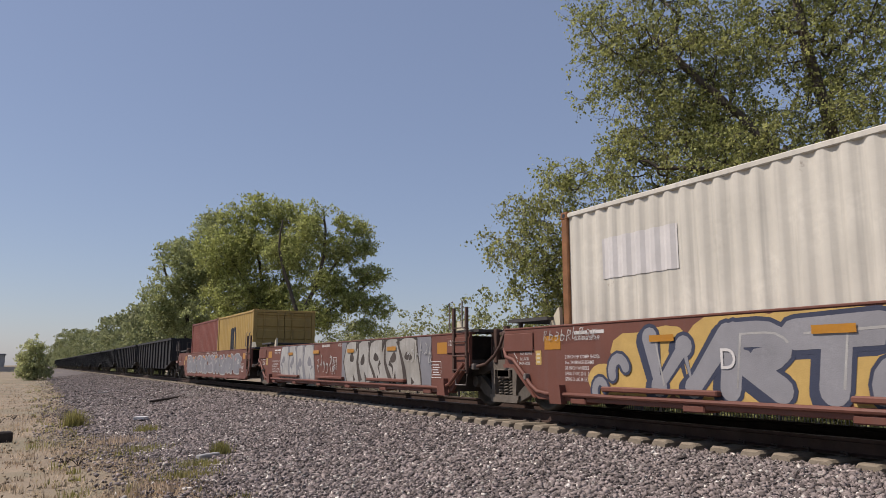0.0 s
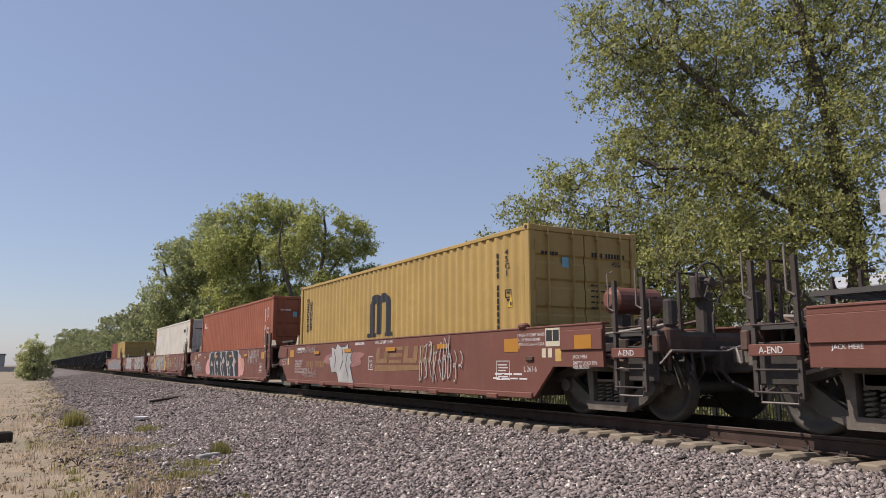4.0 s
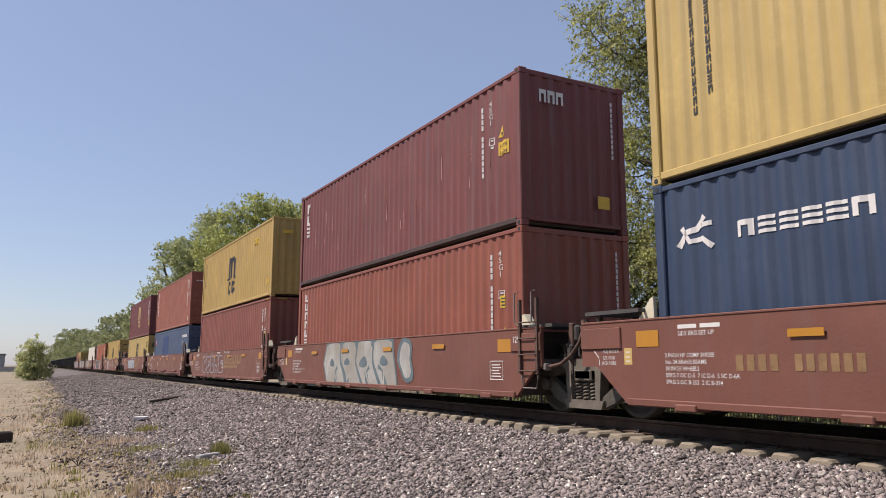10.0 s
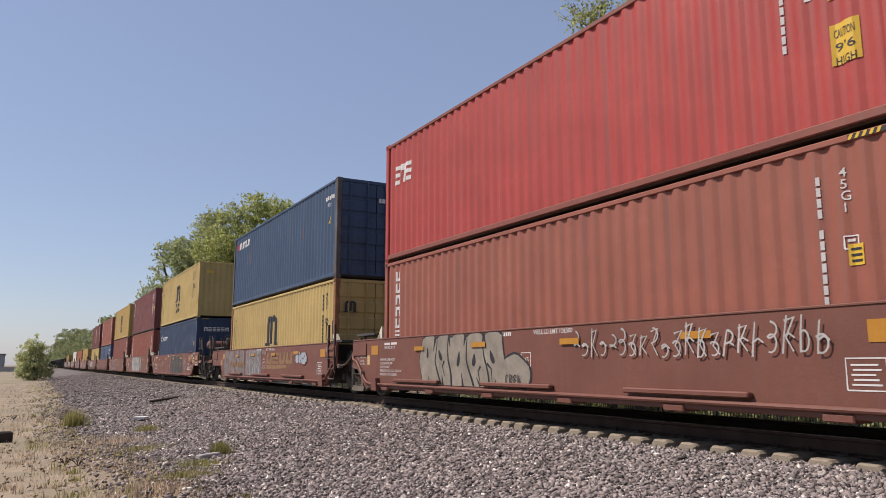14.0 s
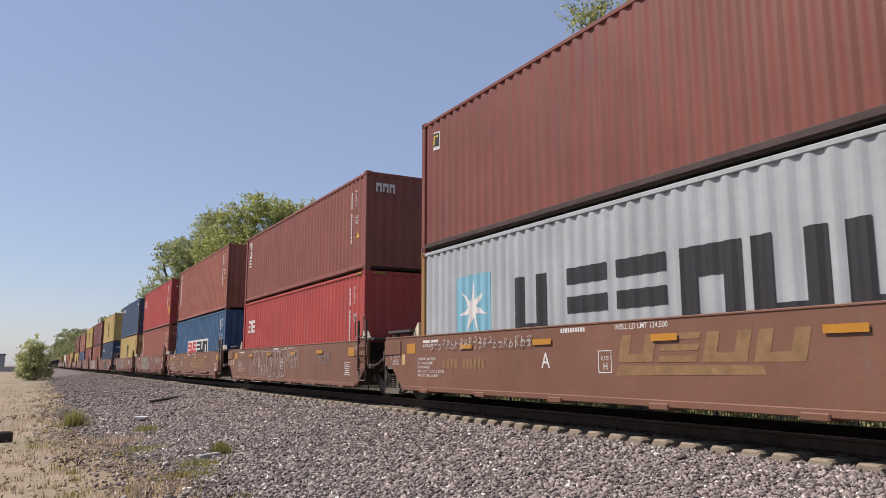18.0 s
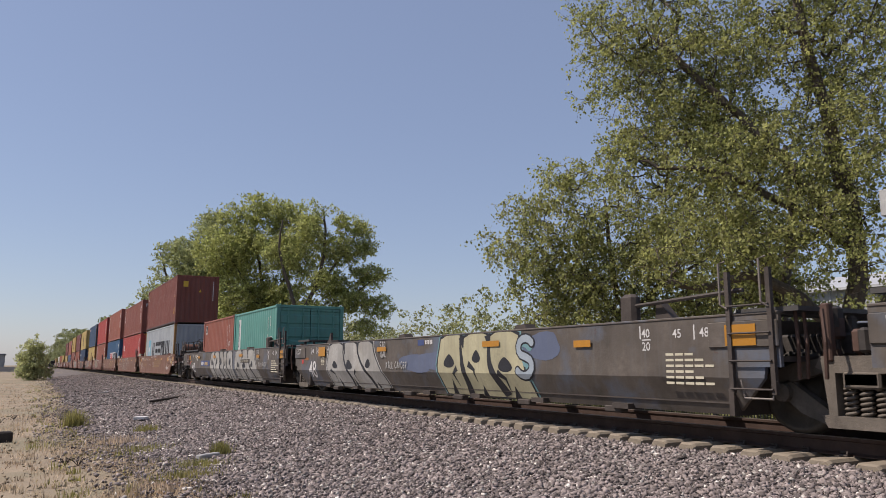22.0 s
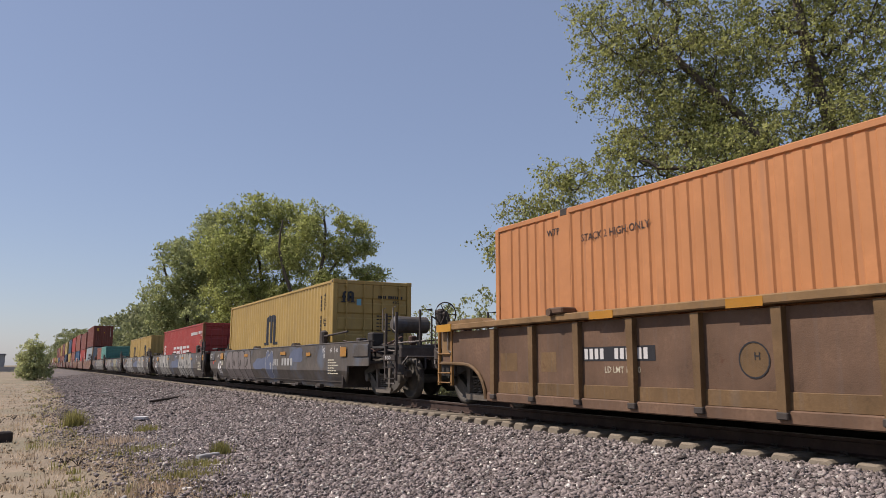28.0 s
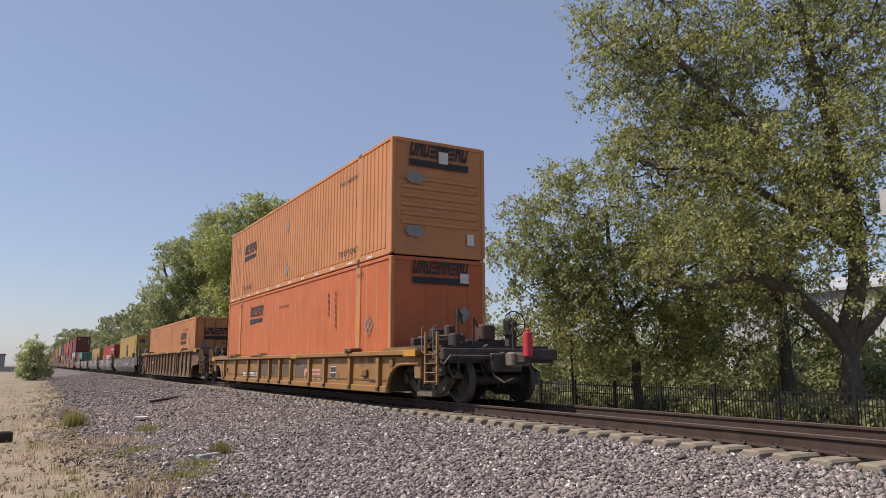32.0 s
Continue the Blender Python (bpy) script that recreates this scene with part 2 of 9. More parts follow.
def flat_art(polys, x, y0, z0, tilt=0.0, ribs=None, face="side"):
    """Painted shapes on a wall. polys: (points, faces) in metres, right and up. They start at y0, z0 on the wall at x
    and follow its ribs, where ribs gives the depth. face 'end': on the end wall at y = x, from x = y0."""
    bm = bmesh.new()
    for v, f in polys:
        vs = [bm.verts.new((q[0], q[1], q[2] if len(q) > 2 else 0)) for q in v]
        for g in f:
            try:
                bm.faces.new([vs[i] for i in g])
            except ValueError:
                pass
    if ribs == "bend":
        bmesh.ops.bisect_plane(bm, geom=bm.verts[:] + bm.edges[:] + bm.faces[:], plane_co=(0, 0.62 - z0, 0), plane_no=(0, 1, 0))
    elif ribs and bm.verts:
        lo, hi = min(v.co.x for v in bm.verts), max(v.co.x for v in bm.verts)
        k = math.floor((-y0 + lo) / PITCH) - 1
        while k * PITCH < -y0 + hi:
            for u in (0.0, 0.26, 0.505, 0.755):
                c = (k + u) * PITCH + y0
                if lo < c < hi:
                    bmesh.ops.bisect_plane(bm, geom=bm.verts[:] + bm.edges[:] + bm.faces[:], plane_co=(c, 0, 0), plane_no=(1, 0, 0))
            k += 1
    s = Shape()
    bm.verts.index_update()
    pts = []
    for v in bm.verts:
        a, b, d = v.co
        if face == "end":
            pts.append((y0 + a, x + (ribs(y0 + a) if ribs else 0) - d, z0 + b))
        else:
            k = max(0.0, 0.62 - z0 - b) * 0.442 if ribs == "bend" else ribs(a - y0) if ribs else 0
            pts.append((x + k - d, y0 - a, z0 + b))
    s.add(pts, [[v.index for v in f.verts] for f in bm.faces])
    bm.free()
    me = bpy.data.meshes.new("art")
    me.from_pydata(s.v, [], s.f)
    return me


def art(name, polys, material, parent, x, y, z, ribs=None, face="side", label=""):
    me = flat_art(polys, x, y, z, 0, ribs, face)
    me.name = name
    me.materials.append(material)
    ob = new(name, me)
    ob.parent = parent
    if len(polys) > 2 or name in ("lettering", "stencil_text", "unit_mark", "size_mark"):
        tagged(ob, kind="stuff")
    if label:
        tagged(ob, label)
    return ob


def words(text, high, wide=0.0, vertical=False, gap=1.25):
    """Readable lettering, high metres tall; vertical: letters stacked downwards."""
    out = []
    lines = list(text) if vertical else [text]
    for i, line in enumerate(lines):
        if line == " ":
            continue
        v, f = glyphs(line)
        w = max((p[0] for p in v), default=1)
        k = (wide / (w * high)) if wide and not vertical else 1.0
        out.append(([(a * high * k * 0.95, b * high - i * high * gap) for a, b in v], f))
    return out


def rect(a, b, c, d):
    return ([(a, b), (c, b), (c, d), (a, d)], [(0, 1, 2, 3)])


def bars(n, w, h, gap=0.3, vertical=False):
    """Plain bars of the size of letters."""
    out = []
    for i in range(n):
        if vertical:
            out.append(rect(0, -i * h * (1 + gap), w, h - i * h * (1 + gap)))
        else:
            out.append(rect(i * w * (1 + gap), 0, i * w * (1 + gap) + w, h))
    return out


def blocks(n, w, h, gap=0.16, slant=0.0, seed=1):
    """A row of plain emblem blocks, each with a slot cut into it."""
    r = random.Random(seed)
    out = []
    for i in range(n):
        x = i * w * (1 + gap)
        kind = r.choice((0, 1, 2))
        bits = {0: [(0, 0, 0.3, 1), (0.7, 0, 1, 1), (0.3, 0.66, 0.7, 1)], 1: [(0, 0, 0.3, 1), (0.7, 0, 1, 1), (0.3, 0, 0.7, 0.3)],
                2: [(0, 0, 1, 0.22), (0, 0.39, 1, 0.61), (0, 0.78, 1, 1)]}[kind]
        for a, b, c, d in bits:
            out.append(([(x + a * w + slant * b * h, b * h), (x + c * w + slant * b * h, b * h), (x + c * w + slant * d * h, d * h), (x + a * w + slant * d * h, d * h)], [(0, 1, 2, 3)]))
    return out


def ribbon(path, w, rise=0.0, w1=None):
    """A painted stroke along a path; rise: paint thickness gained from point to point; w1: its width at the end."""
    v, f = [], []
    n = max(len(path) - 1, 1)
    for i, p in enumerate(path):
        a, b = path[max(i - 1, 0)], path[min(i + 1, len(path) - 1)]
        dx, dy = b[0] - a[0], b[1] - a[1]
        l = math.hypot(dx, dy) or 1
        k = (w if w1 is None else w + (w1 - w) * i / n) / 2
        v += [(p[0] - dy / l * k, p[1] + dx / l * k, rise * i), (p[0] + dy / l * k, p[1] - dx / l * k, rise * i)]
    f = [(2 * i, 2 * i + 1, 2 * i + 3, 2 * i + 2) for i in range(len(path) - 1)]
    return (v, f)


def arch_emblem(w, h):
    """A three-legged arch shape on a foot, with a plain double ring under it where it is tall."""
    t = w * 0.22
    out = []
    for x in (0.02, 0.39, 0.76):
        out.append(rect(x * w, 0.06 * h, x * w + t, 0.84 * h))
    for x in (0.10, 0.47):
        c = x * w + 0.225 * w
        out.append(ribbon([(c + 0.21 * w * math.cos(a), 0.78 * h + 0.17 * h * math.sin(a)) for a in [math.pi * k / 10 for k in range(11)]], t * 0.8))
    out.append(rect(-0.12 * w, 0, 0.34 * w, 0.09 * h))
    out.append(rect(0.72 * w, 0, 1.12 * w, 0.09 * h))
    return out


def ring_pair(w, h):
    out = []
    for k in (0, 1):
        c = (0.24 + 0.53 * k) * w
        out.append(ribbon([(c + 0.16 * w * math.cos(a), 0.5 * h + 0.4 * h * math.sin(a)) for a in [2 * math.pi * j / 16 + 0.5 for j in range(15)]], w * 0.14))
    return out


def blob(r, cx, cz, w, h, n=18):
    """An uneven rounded letter body."""
    ph = [r.uniform(0, 6.28) for _ in range(3)]
    out = []
    for i in range(n):
        a = 2 * math.pi * i / n
        k = 1 + 0.13 * math.sin(2 * a + ph[0]) + 0.12 * math.sin(3 * a + ph[1]) + 0.06 * math.sin(5 * a + ph[2])
        ca, sa = math.cos(a), math.sin(a)
        q = (abs(ca) ** 3.2 + abs(sa) ** 3.2) ** (-1 / 3.2)
        out.append((cx + 0.5 * w * k * q * ca, cz + 0.5 * h * min(k, 1.08) * q * sa))
    return out


def chunk(r, cx, cz, w, h, grow, lean, bites):
    """A chunky rounded body with bites taken out of its sides; grow: metres of edge added all round."""
    out = []
    for i in range(44):
        a = 2 * math.pi * i / 44
        ca, sa = math.cos(a), math.sin(a)
        q = (abs(ca) ** 4 + abs(sa) ** 4) ** -0.25
        k = 1.0
        for at, deep, wide in bites:
            d = (a - at + math.pi) % (2 * math.pi) - math.pi
            k -= deep * math.exp(-(d / wide) ** 2)
        px, pz = 0.5 * w * q * k * ca, 0.5 * h * q * k * sa
        l = math.hypot(px, pz)
        px, pz = px * (l + grow) / l, pz * (l + grow) / l
        out.append((cx + px + lean * pz, cz + pz))
    return out


def graffiti(parent, x, y0, y1, z0, z1, n, fill, line, seed, back=None, accent=None, width=0.045, shade=None, ribs=None):
    """A sprayed piece: n chunky abstract bodies with outlines and slots; fill None: outlines alone."""
    r = random.Random(seed)
    W, H = y0 - y1, z1 - z0
    step = W / n
    if back:
        cloud = blob(r, W / 2, H / 2, W * 1.05, H * 1.0, 30)
        cloud = [(a, max(0.0, min(H, b))) for a, b in cloud]
        art("graffiti_cloud", [(cloud, [tuple(range(len(cloud)))])], back, parent, x - 0.002, y0, z0, ribs)
    lean0 = r.uniform(-0.12, 0.16)
    for i in range(n):
        w, h = step * r.uniform(1.0, 1.16), H * r.uniform(0.86, 0.96) - 2 * width
        cx, cz = (i + 0.5) * step + r.uniform(-0.05, 0.05) * step, H * 0.5 + r.uniform(-0.02, 0.02)
        lean = lean0 + r.uniform(-0.08, 0.08)
        sides = r.sample((0.0, 0.5, 1.0, 1.5, 0.25, 1.25, 1.75), 3)
        bites = [(math.pi * k + r.uniform(-0.15, 0.15), r.uniform(0.2, 0.5), r.uniform(0.14, 0.26)) for k in sides]
        deep = 0.004 + 0.008 * (i % 2)
        outer = chunk(r, cx, cz, w, h, width, lean, bites)
        inner = chunk(r, cx, cz, w, h, 0.0, lean, bites)
        if fill is None:
            art("graffiti_outline", [ribbon(outer + outer[:1], width, 0.00004)], line, parent, x - deep, y0, z0, ribs)
        else:
            art("graffiti_outline", [(outer, [tuple(range(44))])], line, parent, x - deep, y0, z0, ribs)
            art("graffiti_fill", [(inner, [tuple(range(44))])], fill, parent, x - deep - 0.002, y0, z0, ribs)
        slots = []
        for at, dp, wd in bites[:2]:
            a = at + math.pi * r.uniform(0.85, 1.15)
            path = []
            for j in range(7):
                u = 0.62 - 0.62 * j / 6
                t = at + 0.5 * math.sin(j * 0.5)
                path.append((cx + 0.5 * w * u * math.cos(t) * 0.8 + lean * 0.5 * h * u * math.sin(t), cz + 0.5 * h * u * math.sin(t) * 0.8))
            slots.append(ribbon(path, width * 1.9, 0.0001, width * 0.3))
        art("graffiti_slot", slots, line, parent, x - deep - 0.004, y0, z0, ribs)
        if shade:
            a0 = r.uniform(3.5, 4.4)
            path = [(cx + 0.40 * w * math.cos(a0 + 0.2 * j) + lean * 0.4 * h * math.sin(a0 + 0.2 * j), cz + 0.38 * h * math.sin(a0 + 0.2 * j)) for j in range(8)]
            drip = ribbon([(cx + r.uniform(-0.25, 0.25) * w, cz + 0.3 * h), (cx + r.uniform(-0.25, 0.25) * w, cz - 0.1 * h), (cx + r.uniform(-0.2, 0.2) * w, cz - 0.42 * h)], width * 2.2, 0.0002, width * 0.8)
            art("graffiti_shade", [ribbon(path, width * 2.4, 0.0001, width * 0.6), drip], shade, parent, x - deep - 0.003, y0, z0, ribs)
        if accent:
            a0 = r.uniform(0.6, 2.2)
            path = [(cx + 0.36 * w * math.cos(a0 + 0.16 * j) + lean * 0.4 * h * math.sin(a0 + 0.16 * j), cz + 0.36 * h * math.sin(a0 + 0.16 * j)) for j in range(6)]
            art("graffiti_accent", [ribbon(path, width * 1.3, 0.0001, width * 0.5)], accent, parent, x - deep - 0.005, y0, z0, ribs)


def scrawl(parent, x, y0, y1, z0, z1, n, material, seed, width=0.028, ribs=None):
    """Quick thin spray strokes: a line of hooked, looped and crossed marks that spell nothing."""
    r = random.Random(seed)
    n = int(n * 1.25) + 1
    W, H = y0 - y1, z1 - z0
    width *= 0.78
    out = []
    for i in range(n):
        cx, w = (i + 0.5) * W / n, W / n
        h, base, lean = H * r.uniform(0.6, 0.95), H * r.uniform(0.0, 0.12), r.uniform(0.05, 0.3)
        for part_ in r.sample(range(5), r.choice((2, 2, 3))):
            k = r.uniform(0.85, 1.15)
            if part_ == 0:
                pts = [(-0.3, 0.0), (-0.28, 0.5), (-0.22 * k, 1.0)]
            elif part_ == 1:
                pts = [(-0.3 + 0.6 * k * math.sin(a), 0.72 + 0.26 * math.cos(a)) for a in [0.2 + 0.42 * j for j in range(8)]]
            elif part_ == 2:
                pts = [(-0.1 + 0.38 * k * math.cos(a), 0.3 + 0.28 * math.sin(a)) for a in [2.4 - 0.55 * j for j in range(9)]]
            elif part_ == 3:
                pts = [(-0.35, 0.85), (0.3 * k, 0.95), (-0.15, 0.42), (0.4, 0.05)]
            else:
                pts = [(-0.35, 0.45 * k), (0.05, 0.52), (0.42, 0.4)]
            path = [(cx + w * 0.95 * (p[0] + lean * (p[1] - 0.5)), base + h * p[1]) for p in pts]
            v, f = ribbon(path, width * r.uniform(0.8, 1.15), 0.0003, width * 0.7)
            out.append(([(q[0], q[1], q[2] + 0.0008 * len(out)) for q in v], f))
    out = [([(q[0], q[1], min(q[2], 0.004 + 0.0002 * k)) for q in v], f) for k, (v, f) in enumerate(out)]
    art("graffiti_tag", out, material, parent, x - 0.018, y0, z0, ribs)


def bow(cx, cz, rx, rz, a0, a1, n=9):
    """Points of an arc, from a0 to a1 degrees."""
    return [(cx + rx * math.cos(radians(a0 + (a1 - a0) * i / (n - 1))), cz + rz * math.sin(radians(a0 + (a1 - a0) * i / (n - 1)))) for i in range(n)]


STROKES = {
    "A": [[(0, 0), (0.45, 1), (0.55, 1), (1, 0)], [(0.22, 0.35), (0.78, 0.35)]],
    "C": [bow(0.55, 0.5, 0.5, 0.5, 50, 310, 12)],
    "D": [[(0.05, 0), (0.05, 1)], [(0.05, 1)] + bow(0.3, 0.5, 0.65, 0.5, 80, -80) + [(0.05, 0)]],
    "E": [bow(0.6, 0.74, 0.5, 0.25, 60, 260, 7) + bow(0.6, 0.25, 0.55, 0.25, 100, 310, 8), [(0.3, 0.5), (0.8, 0.53)]],
    "H": [[(0.05, 0), (0.05, 1)], [(0.9, 0), (0.9, 1)], [(0.05, 0.5), (0.9, 0.5)]],
    "I": [[(0.5, 0), (0.5, 1)], [(0.15, 0.95), (0.85, 1)]],
    "K": [[(0.08, 0), (0.08, 1)], [(0.9, 1), (0.2, 0.5), (0.95, 0)]],
    "L": [[(0.1, 1), (0.1, 0.02), (0.85, 0.02)]],
    "M": [[(0, 0), (0.12, 1), (0.5, 0.3), (0.88, 1), (1, 0)]],
    "N": [[(0.05, 0), (0.08, 1), (0.88, 0.05), (0.95, 1)]],
    "O": [bow(0.5, 0.5, 0.46, 0.5, 90, 448, 15)],
    "P": [[(0.1, 0), (0.1, 1)], [(0.1, 0.98)] + bow(0.42, 0.73, 0.45, 0.26, 85, -85, 8) + [(0.12, 0.46)]],
    "R": [[(0.1, 0), (0.1, 1)], [(0.1, 0.98)] + bow(0.45, 0.74, 0.42, 0.25, 85, -85, 8) + [(0.3, 0.48), (0.92, 0)]],
    "S": [bow(0.52, 0.75, 0.42, 0.24, 30, 230, 8) + bow(0.48, 0.25, 0.45, 0.25, 70, -150, 9)],
    "T": [[(0, 0.95), (1, 1)], [(0.52, 0.98), (0.5, 0)]],
    "W": [[(0, 1), (0.2, 0.02), (0.48, 0.8), (0.66, 0.02), (1, 1)]],
    "Y": [[(0.02, 1), (0.5, 0.45), (0.98, 1)], [(0.5, 0.5), (0.45, 0)]],
    "Z": [[(0.05, 0.95), (0.95, 1), (0.08, 0.05), (0.98, 0)]],
    "!": [[(0.5, 1), (0.45, 0.3)], [(0.43, 0.08), (0.43, 0.0)]],
    "'": [[(0.5, 1), (0.4, 0.8)]],
}


def stroke_body(paths, w, lift):
    """Thick strokes with round joints, each laid a hair above the one before."""
    out = []
    for k, path in enumerate(paths):
        v, f = ribbon(path, w)
        out.append(([(q[0], q[1], lift + 0.0004 * k + 0.00007 * (i // 2)) for i, q in enumerate(v)], f))
        for j, p in enumerate(path):
            if 0 < j < len(path) - 1:
                d0 = Vector((p[0] - path[j - 1][0], p[1] - path[j - 1][1]))
                d1 = Vector((path[j + 1][0] - p[0], path[j + 1][1] - p[1]))
                if d0.angle(d1, 0.0) < 0.7:
                    continue
            out.append(([(p[0] + w / 2 * math.cos(a), p[1] + w / 2 * math.sin(a), lift + 0.0004 * k + 0.00007 * j + 0.00016) for a in [math.pi * i / 6 for i in range(12)]], [tuple(range(12))]))
    return out


def hand_text(parent, text, y, z, h, material, width=0.028, ribs=None, slant=0.08):
    """Hand-sprayed capital letters that can be read."""
    r = random.Random(len(text) * 7 + int(h * 100))
    out, at = [], 0.0
    for ch in text:
        for path in STROKES.get(ch, ()):
            v, f = ribbon([(at + h * 0.56 * (p[0] + slant * p[1]) + r.uniform(-0.006, 0.006), h * p[1] + r.uniform(-0.008, 0.008)) for p in path], width, 0.0001, width * 0.75)
            out.append(([(q[0], q[1], q[2] + 0.0003 * (len(out) % 5)) for q in v], f))
        at += h * (0.78 if ch not in " !'" else 0.45)
    art("graffiti_lettering", out, material, parent, GRAF - 0.019, y, z, ribs)


def throw_up(parent, x, y0, y1, z0, z1, letters, fill, line, seed, sw=0.22, ow=0.05, lean=0.0, glint=None, drop=None, overlap=1.0, ribs=None):
    """A sprayed piece of fat rounded strokes with an outline; drop: a shifted block shade; glint: thin pale highlights."""
    r = random.Random(seed)
    W, H = y0 - y1, z1 - z0
    step = W / len(letters)
    for i, ch in enumerate(letters):
        m = sw / 2 + ow
        w, h = step * overlap - 2 * m, H - 2 * m
        k = r.uniform(-0.06, 0.06)
        paths = [[(i * step + (step - w) / 2 + w * p[0] + (lean + k) * (p[1] - 0.5) * h, m + h * p[1] * r.uniform(0.97, 1.0)) for p in path] for path in STROKES[ch]]
        if drop:
            art("graffiti_shade", stroke_body([[(a - 0.07, max(0.02, b - 0.05)) for a, b in q] for q in paths], sw + 2 * ow, 0.0), drop, parent, x - 0.003 - 0.0045 * (i % 2), y0, z0, ribs)
        art("graffiti_outline", stroke_body(paths, sw + 2 * ow, 0.0), line, parent, x - 0.005 - 0.0045 * (i % 2), y0, z0, ribs)
        art("graffiti_fill", stroke_body(paths, sw, 0.0), fill, parent, x - 0.0075 - 0.0045 * (i % 2), y0, z0, ribs)
        if glint:
            art("graffiti_glint", [ribbon([(a + sw * 0.33, b + 0.01) for a, b in q[: max(2, len(q) // 2)]], 0.022, 0.00005, 0.03) for q in paths[:2]], glint, parent, x - 0.0095 - 0.0045 * (i % 2), y0, z0, ribs)


def filled_piece(parent, x, y0, y1, z0, z1, n, fill, line, seed, sweep=0.10, halo=None, edge_w=0.05, ribs="bend", cut=1.0):
    """A sprayed piece that covers the side from top to bottom: one pale field cut by tapered dark strokes."""
    r = random.Random(seed)
    W, H = y0 - y1, z1 - z0

    def at(u, v):
        left = 0.055 * W * abs(v - 0.5) / 0.5
        right = W * (1 - sweep * (0.5 + 0.5 * math.sin(math.pi * (min(v, 1.0) - 0.45))))
        return (left + (right - left) * u, H * v)

    def field(g, lift):
        pts, nu, nv = [], 12 * n, 8
        for j in range(nv + 1):
            for i in range(nu + 1):
                u = i / nu
                top = 1 - 0.06 * (0.5 + 0.5 * math.cos(2 * math.pi * n * u)) ** 5 + (g / H if g > 0 else 0)
                px, pz = at(u, top * j / nv)
                pts.append((px + g * (2 * u - 1), min(pz, H + 0.01), lift))
        return [(pts, [(j * (nu + 1) + i, j * (nu + 1) + i + 1, (j + 1) * (nu + 1) + i + 1, (j + 1) * (nu + 1) + i) for j in range(nv) for i in range(nu)])]

    if halo:
        art("graffiti_halo", field(edge_w * 1.9, 0.0), halo, parent, x - 0.001, y0, z0, ribs)
    art("graffiti_outline", field(edge_w, 0.0), line, parent, x - 0.003, y0, z0, ribs)
    art("graffiti_fill", field(0.0, 0.0), fill, parent, x - 0.005, y0, z0, ribs)
    cuts = []
    for i in range(1, n):
        u0, ph, drift = i / n + r.uniform(-0.03, 0.03), r.uniform(0, 6.28), r.uniform(-0.01, 0.07)
        cuts.append(ribbon([at(u0 + drift * (1 - v) + 0.035 * math.sin(5 * v + ph) / n * 2, v) for v in [1 - 0.1 * k for k in range(11)]], 0.035 * cut, 0.0, r.uniform(0.09, 0.17) * cut))
        cuts.append(ribbon([at(u0 - 0.01, 0.97), at(u0 + r.uniform(-0.12, 0.12) / n, r.uniform(0.68, 0.8))], 0.15 * cut, 0.0, 0.02))
    for i in range(n):
        c, v0 = (i + r.uniform(0.38, 0.6)) / n, r.uniform(0.5, 0.66)
        cx, cz = at(c, v0)
        w, h, lean = W / n * r.uniform(0.1, 0.17) * min(cut, 1.2), H * r.uniform(0.09, 0.15), r.uniform(-0.5, 0.5)
        cuts.append(([(cx + w * math.cos(a) * (1 - 0.5 * math.sin(a)) + lean * h * math.sin(a), cz + h * math.sin(a)) for a in [2 * math.pi * k / 14 for k in range(14)]], [tuple(range(14))]))
        if r.random() < 0.75:
            s = r.choice((-1, 1))
            cuts.append(ribbon([at(c + s * 0.3 / n, v0 - 0.12), at(c + s * 0.12 / n, v0 - 0.22), at(c + s * 0.16 / n, v0 - 0.42)], 0.09 * cut, 0.0, 0.012))
        cuts.append(ribbon([at(c + r.uniform(-0.15, 0.15) / n, 0.0), at(c + r.uniform(-0.05, 0.05) / n, r.uniform(0.14, 0.3))], 0.13 * cut, 0.0, 0.01))
    cuts = [([(q[0], max(0.0, min(q[1], H)), 0.0003 * (k % 7)) for q in v], f) for k, (v, f) in enumerate(cuts)]
    art("graffiti_slot", cuts, line, parent, x - 0.007, y0, z0, ribs)


GRAF = -1.454  # outer face of a well car's side


# ---- ground, track and ballast ----
TC = 8.48  # the track's centre line


def lie(x, y):
    """Height of the ground."""
    n = noise.noise(Vector((x * 0.23, y * 0.17, 3.1))) * 0.06 + noise.noise(Vector((x * 1.3, y * 1.1, 7.7))) * 0.018
    pts = ((-60, -0.6), (-6, -0.8), (0, -0.86), (1.6, -0.84), (3.5, -0.74), (5.6, -0.50), (6.6, -0.30), (9, -0.28), (10.4, -0.30), (12.2, -0.9), (15, -1.25), (20, -1.42), (60, -1.4))
    for (a, za), (b, zb) in zip(pts, pts[1:]):
        if x <= b:
            k = max(0, min(1, (x - a) / (b - a)))
            return za + (zb - za) * k + n
    return -1.4 + n


def sheet(name, xs, ys, material, lift=0.0, rough=0.0):
    v = [(x, y, lie(x, y) + lift + (rough * noise.noise(Vector((x * 6, y * 6, 1))) if rough else 0)) for y in ys for x in xs]
    n = len(xs)
    f = [(j * n + i, j * n + i + 1, j * n + n + i + 1, j * n + n + i) for j in range(len(ys) - 1) for i in range(n - 1)]
    me = bpy.data.meshes.new(name)
    me.from_pydata(v, [], f)
    me.polygons.foreach_set("use_smooth", [True] * len(f))
    me.materials.append(material)
    return tagged(new(name, me), kind="structure")


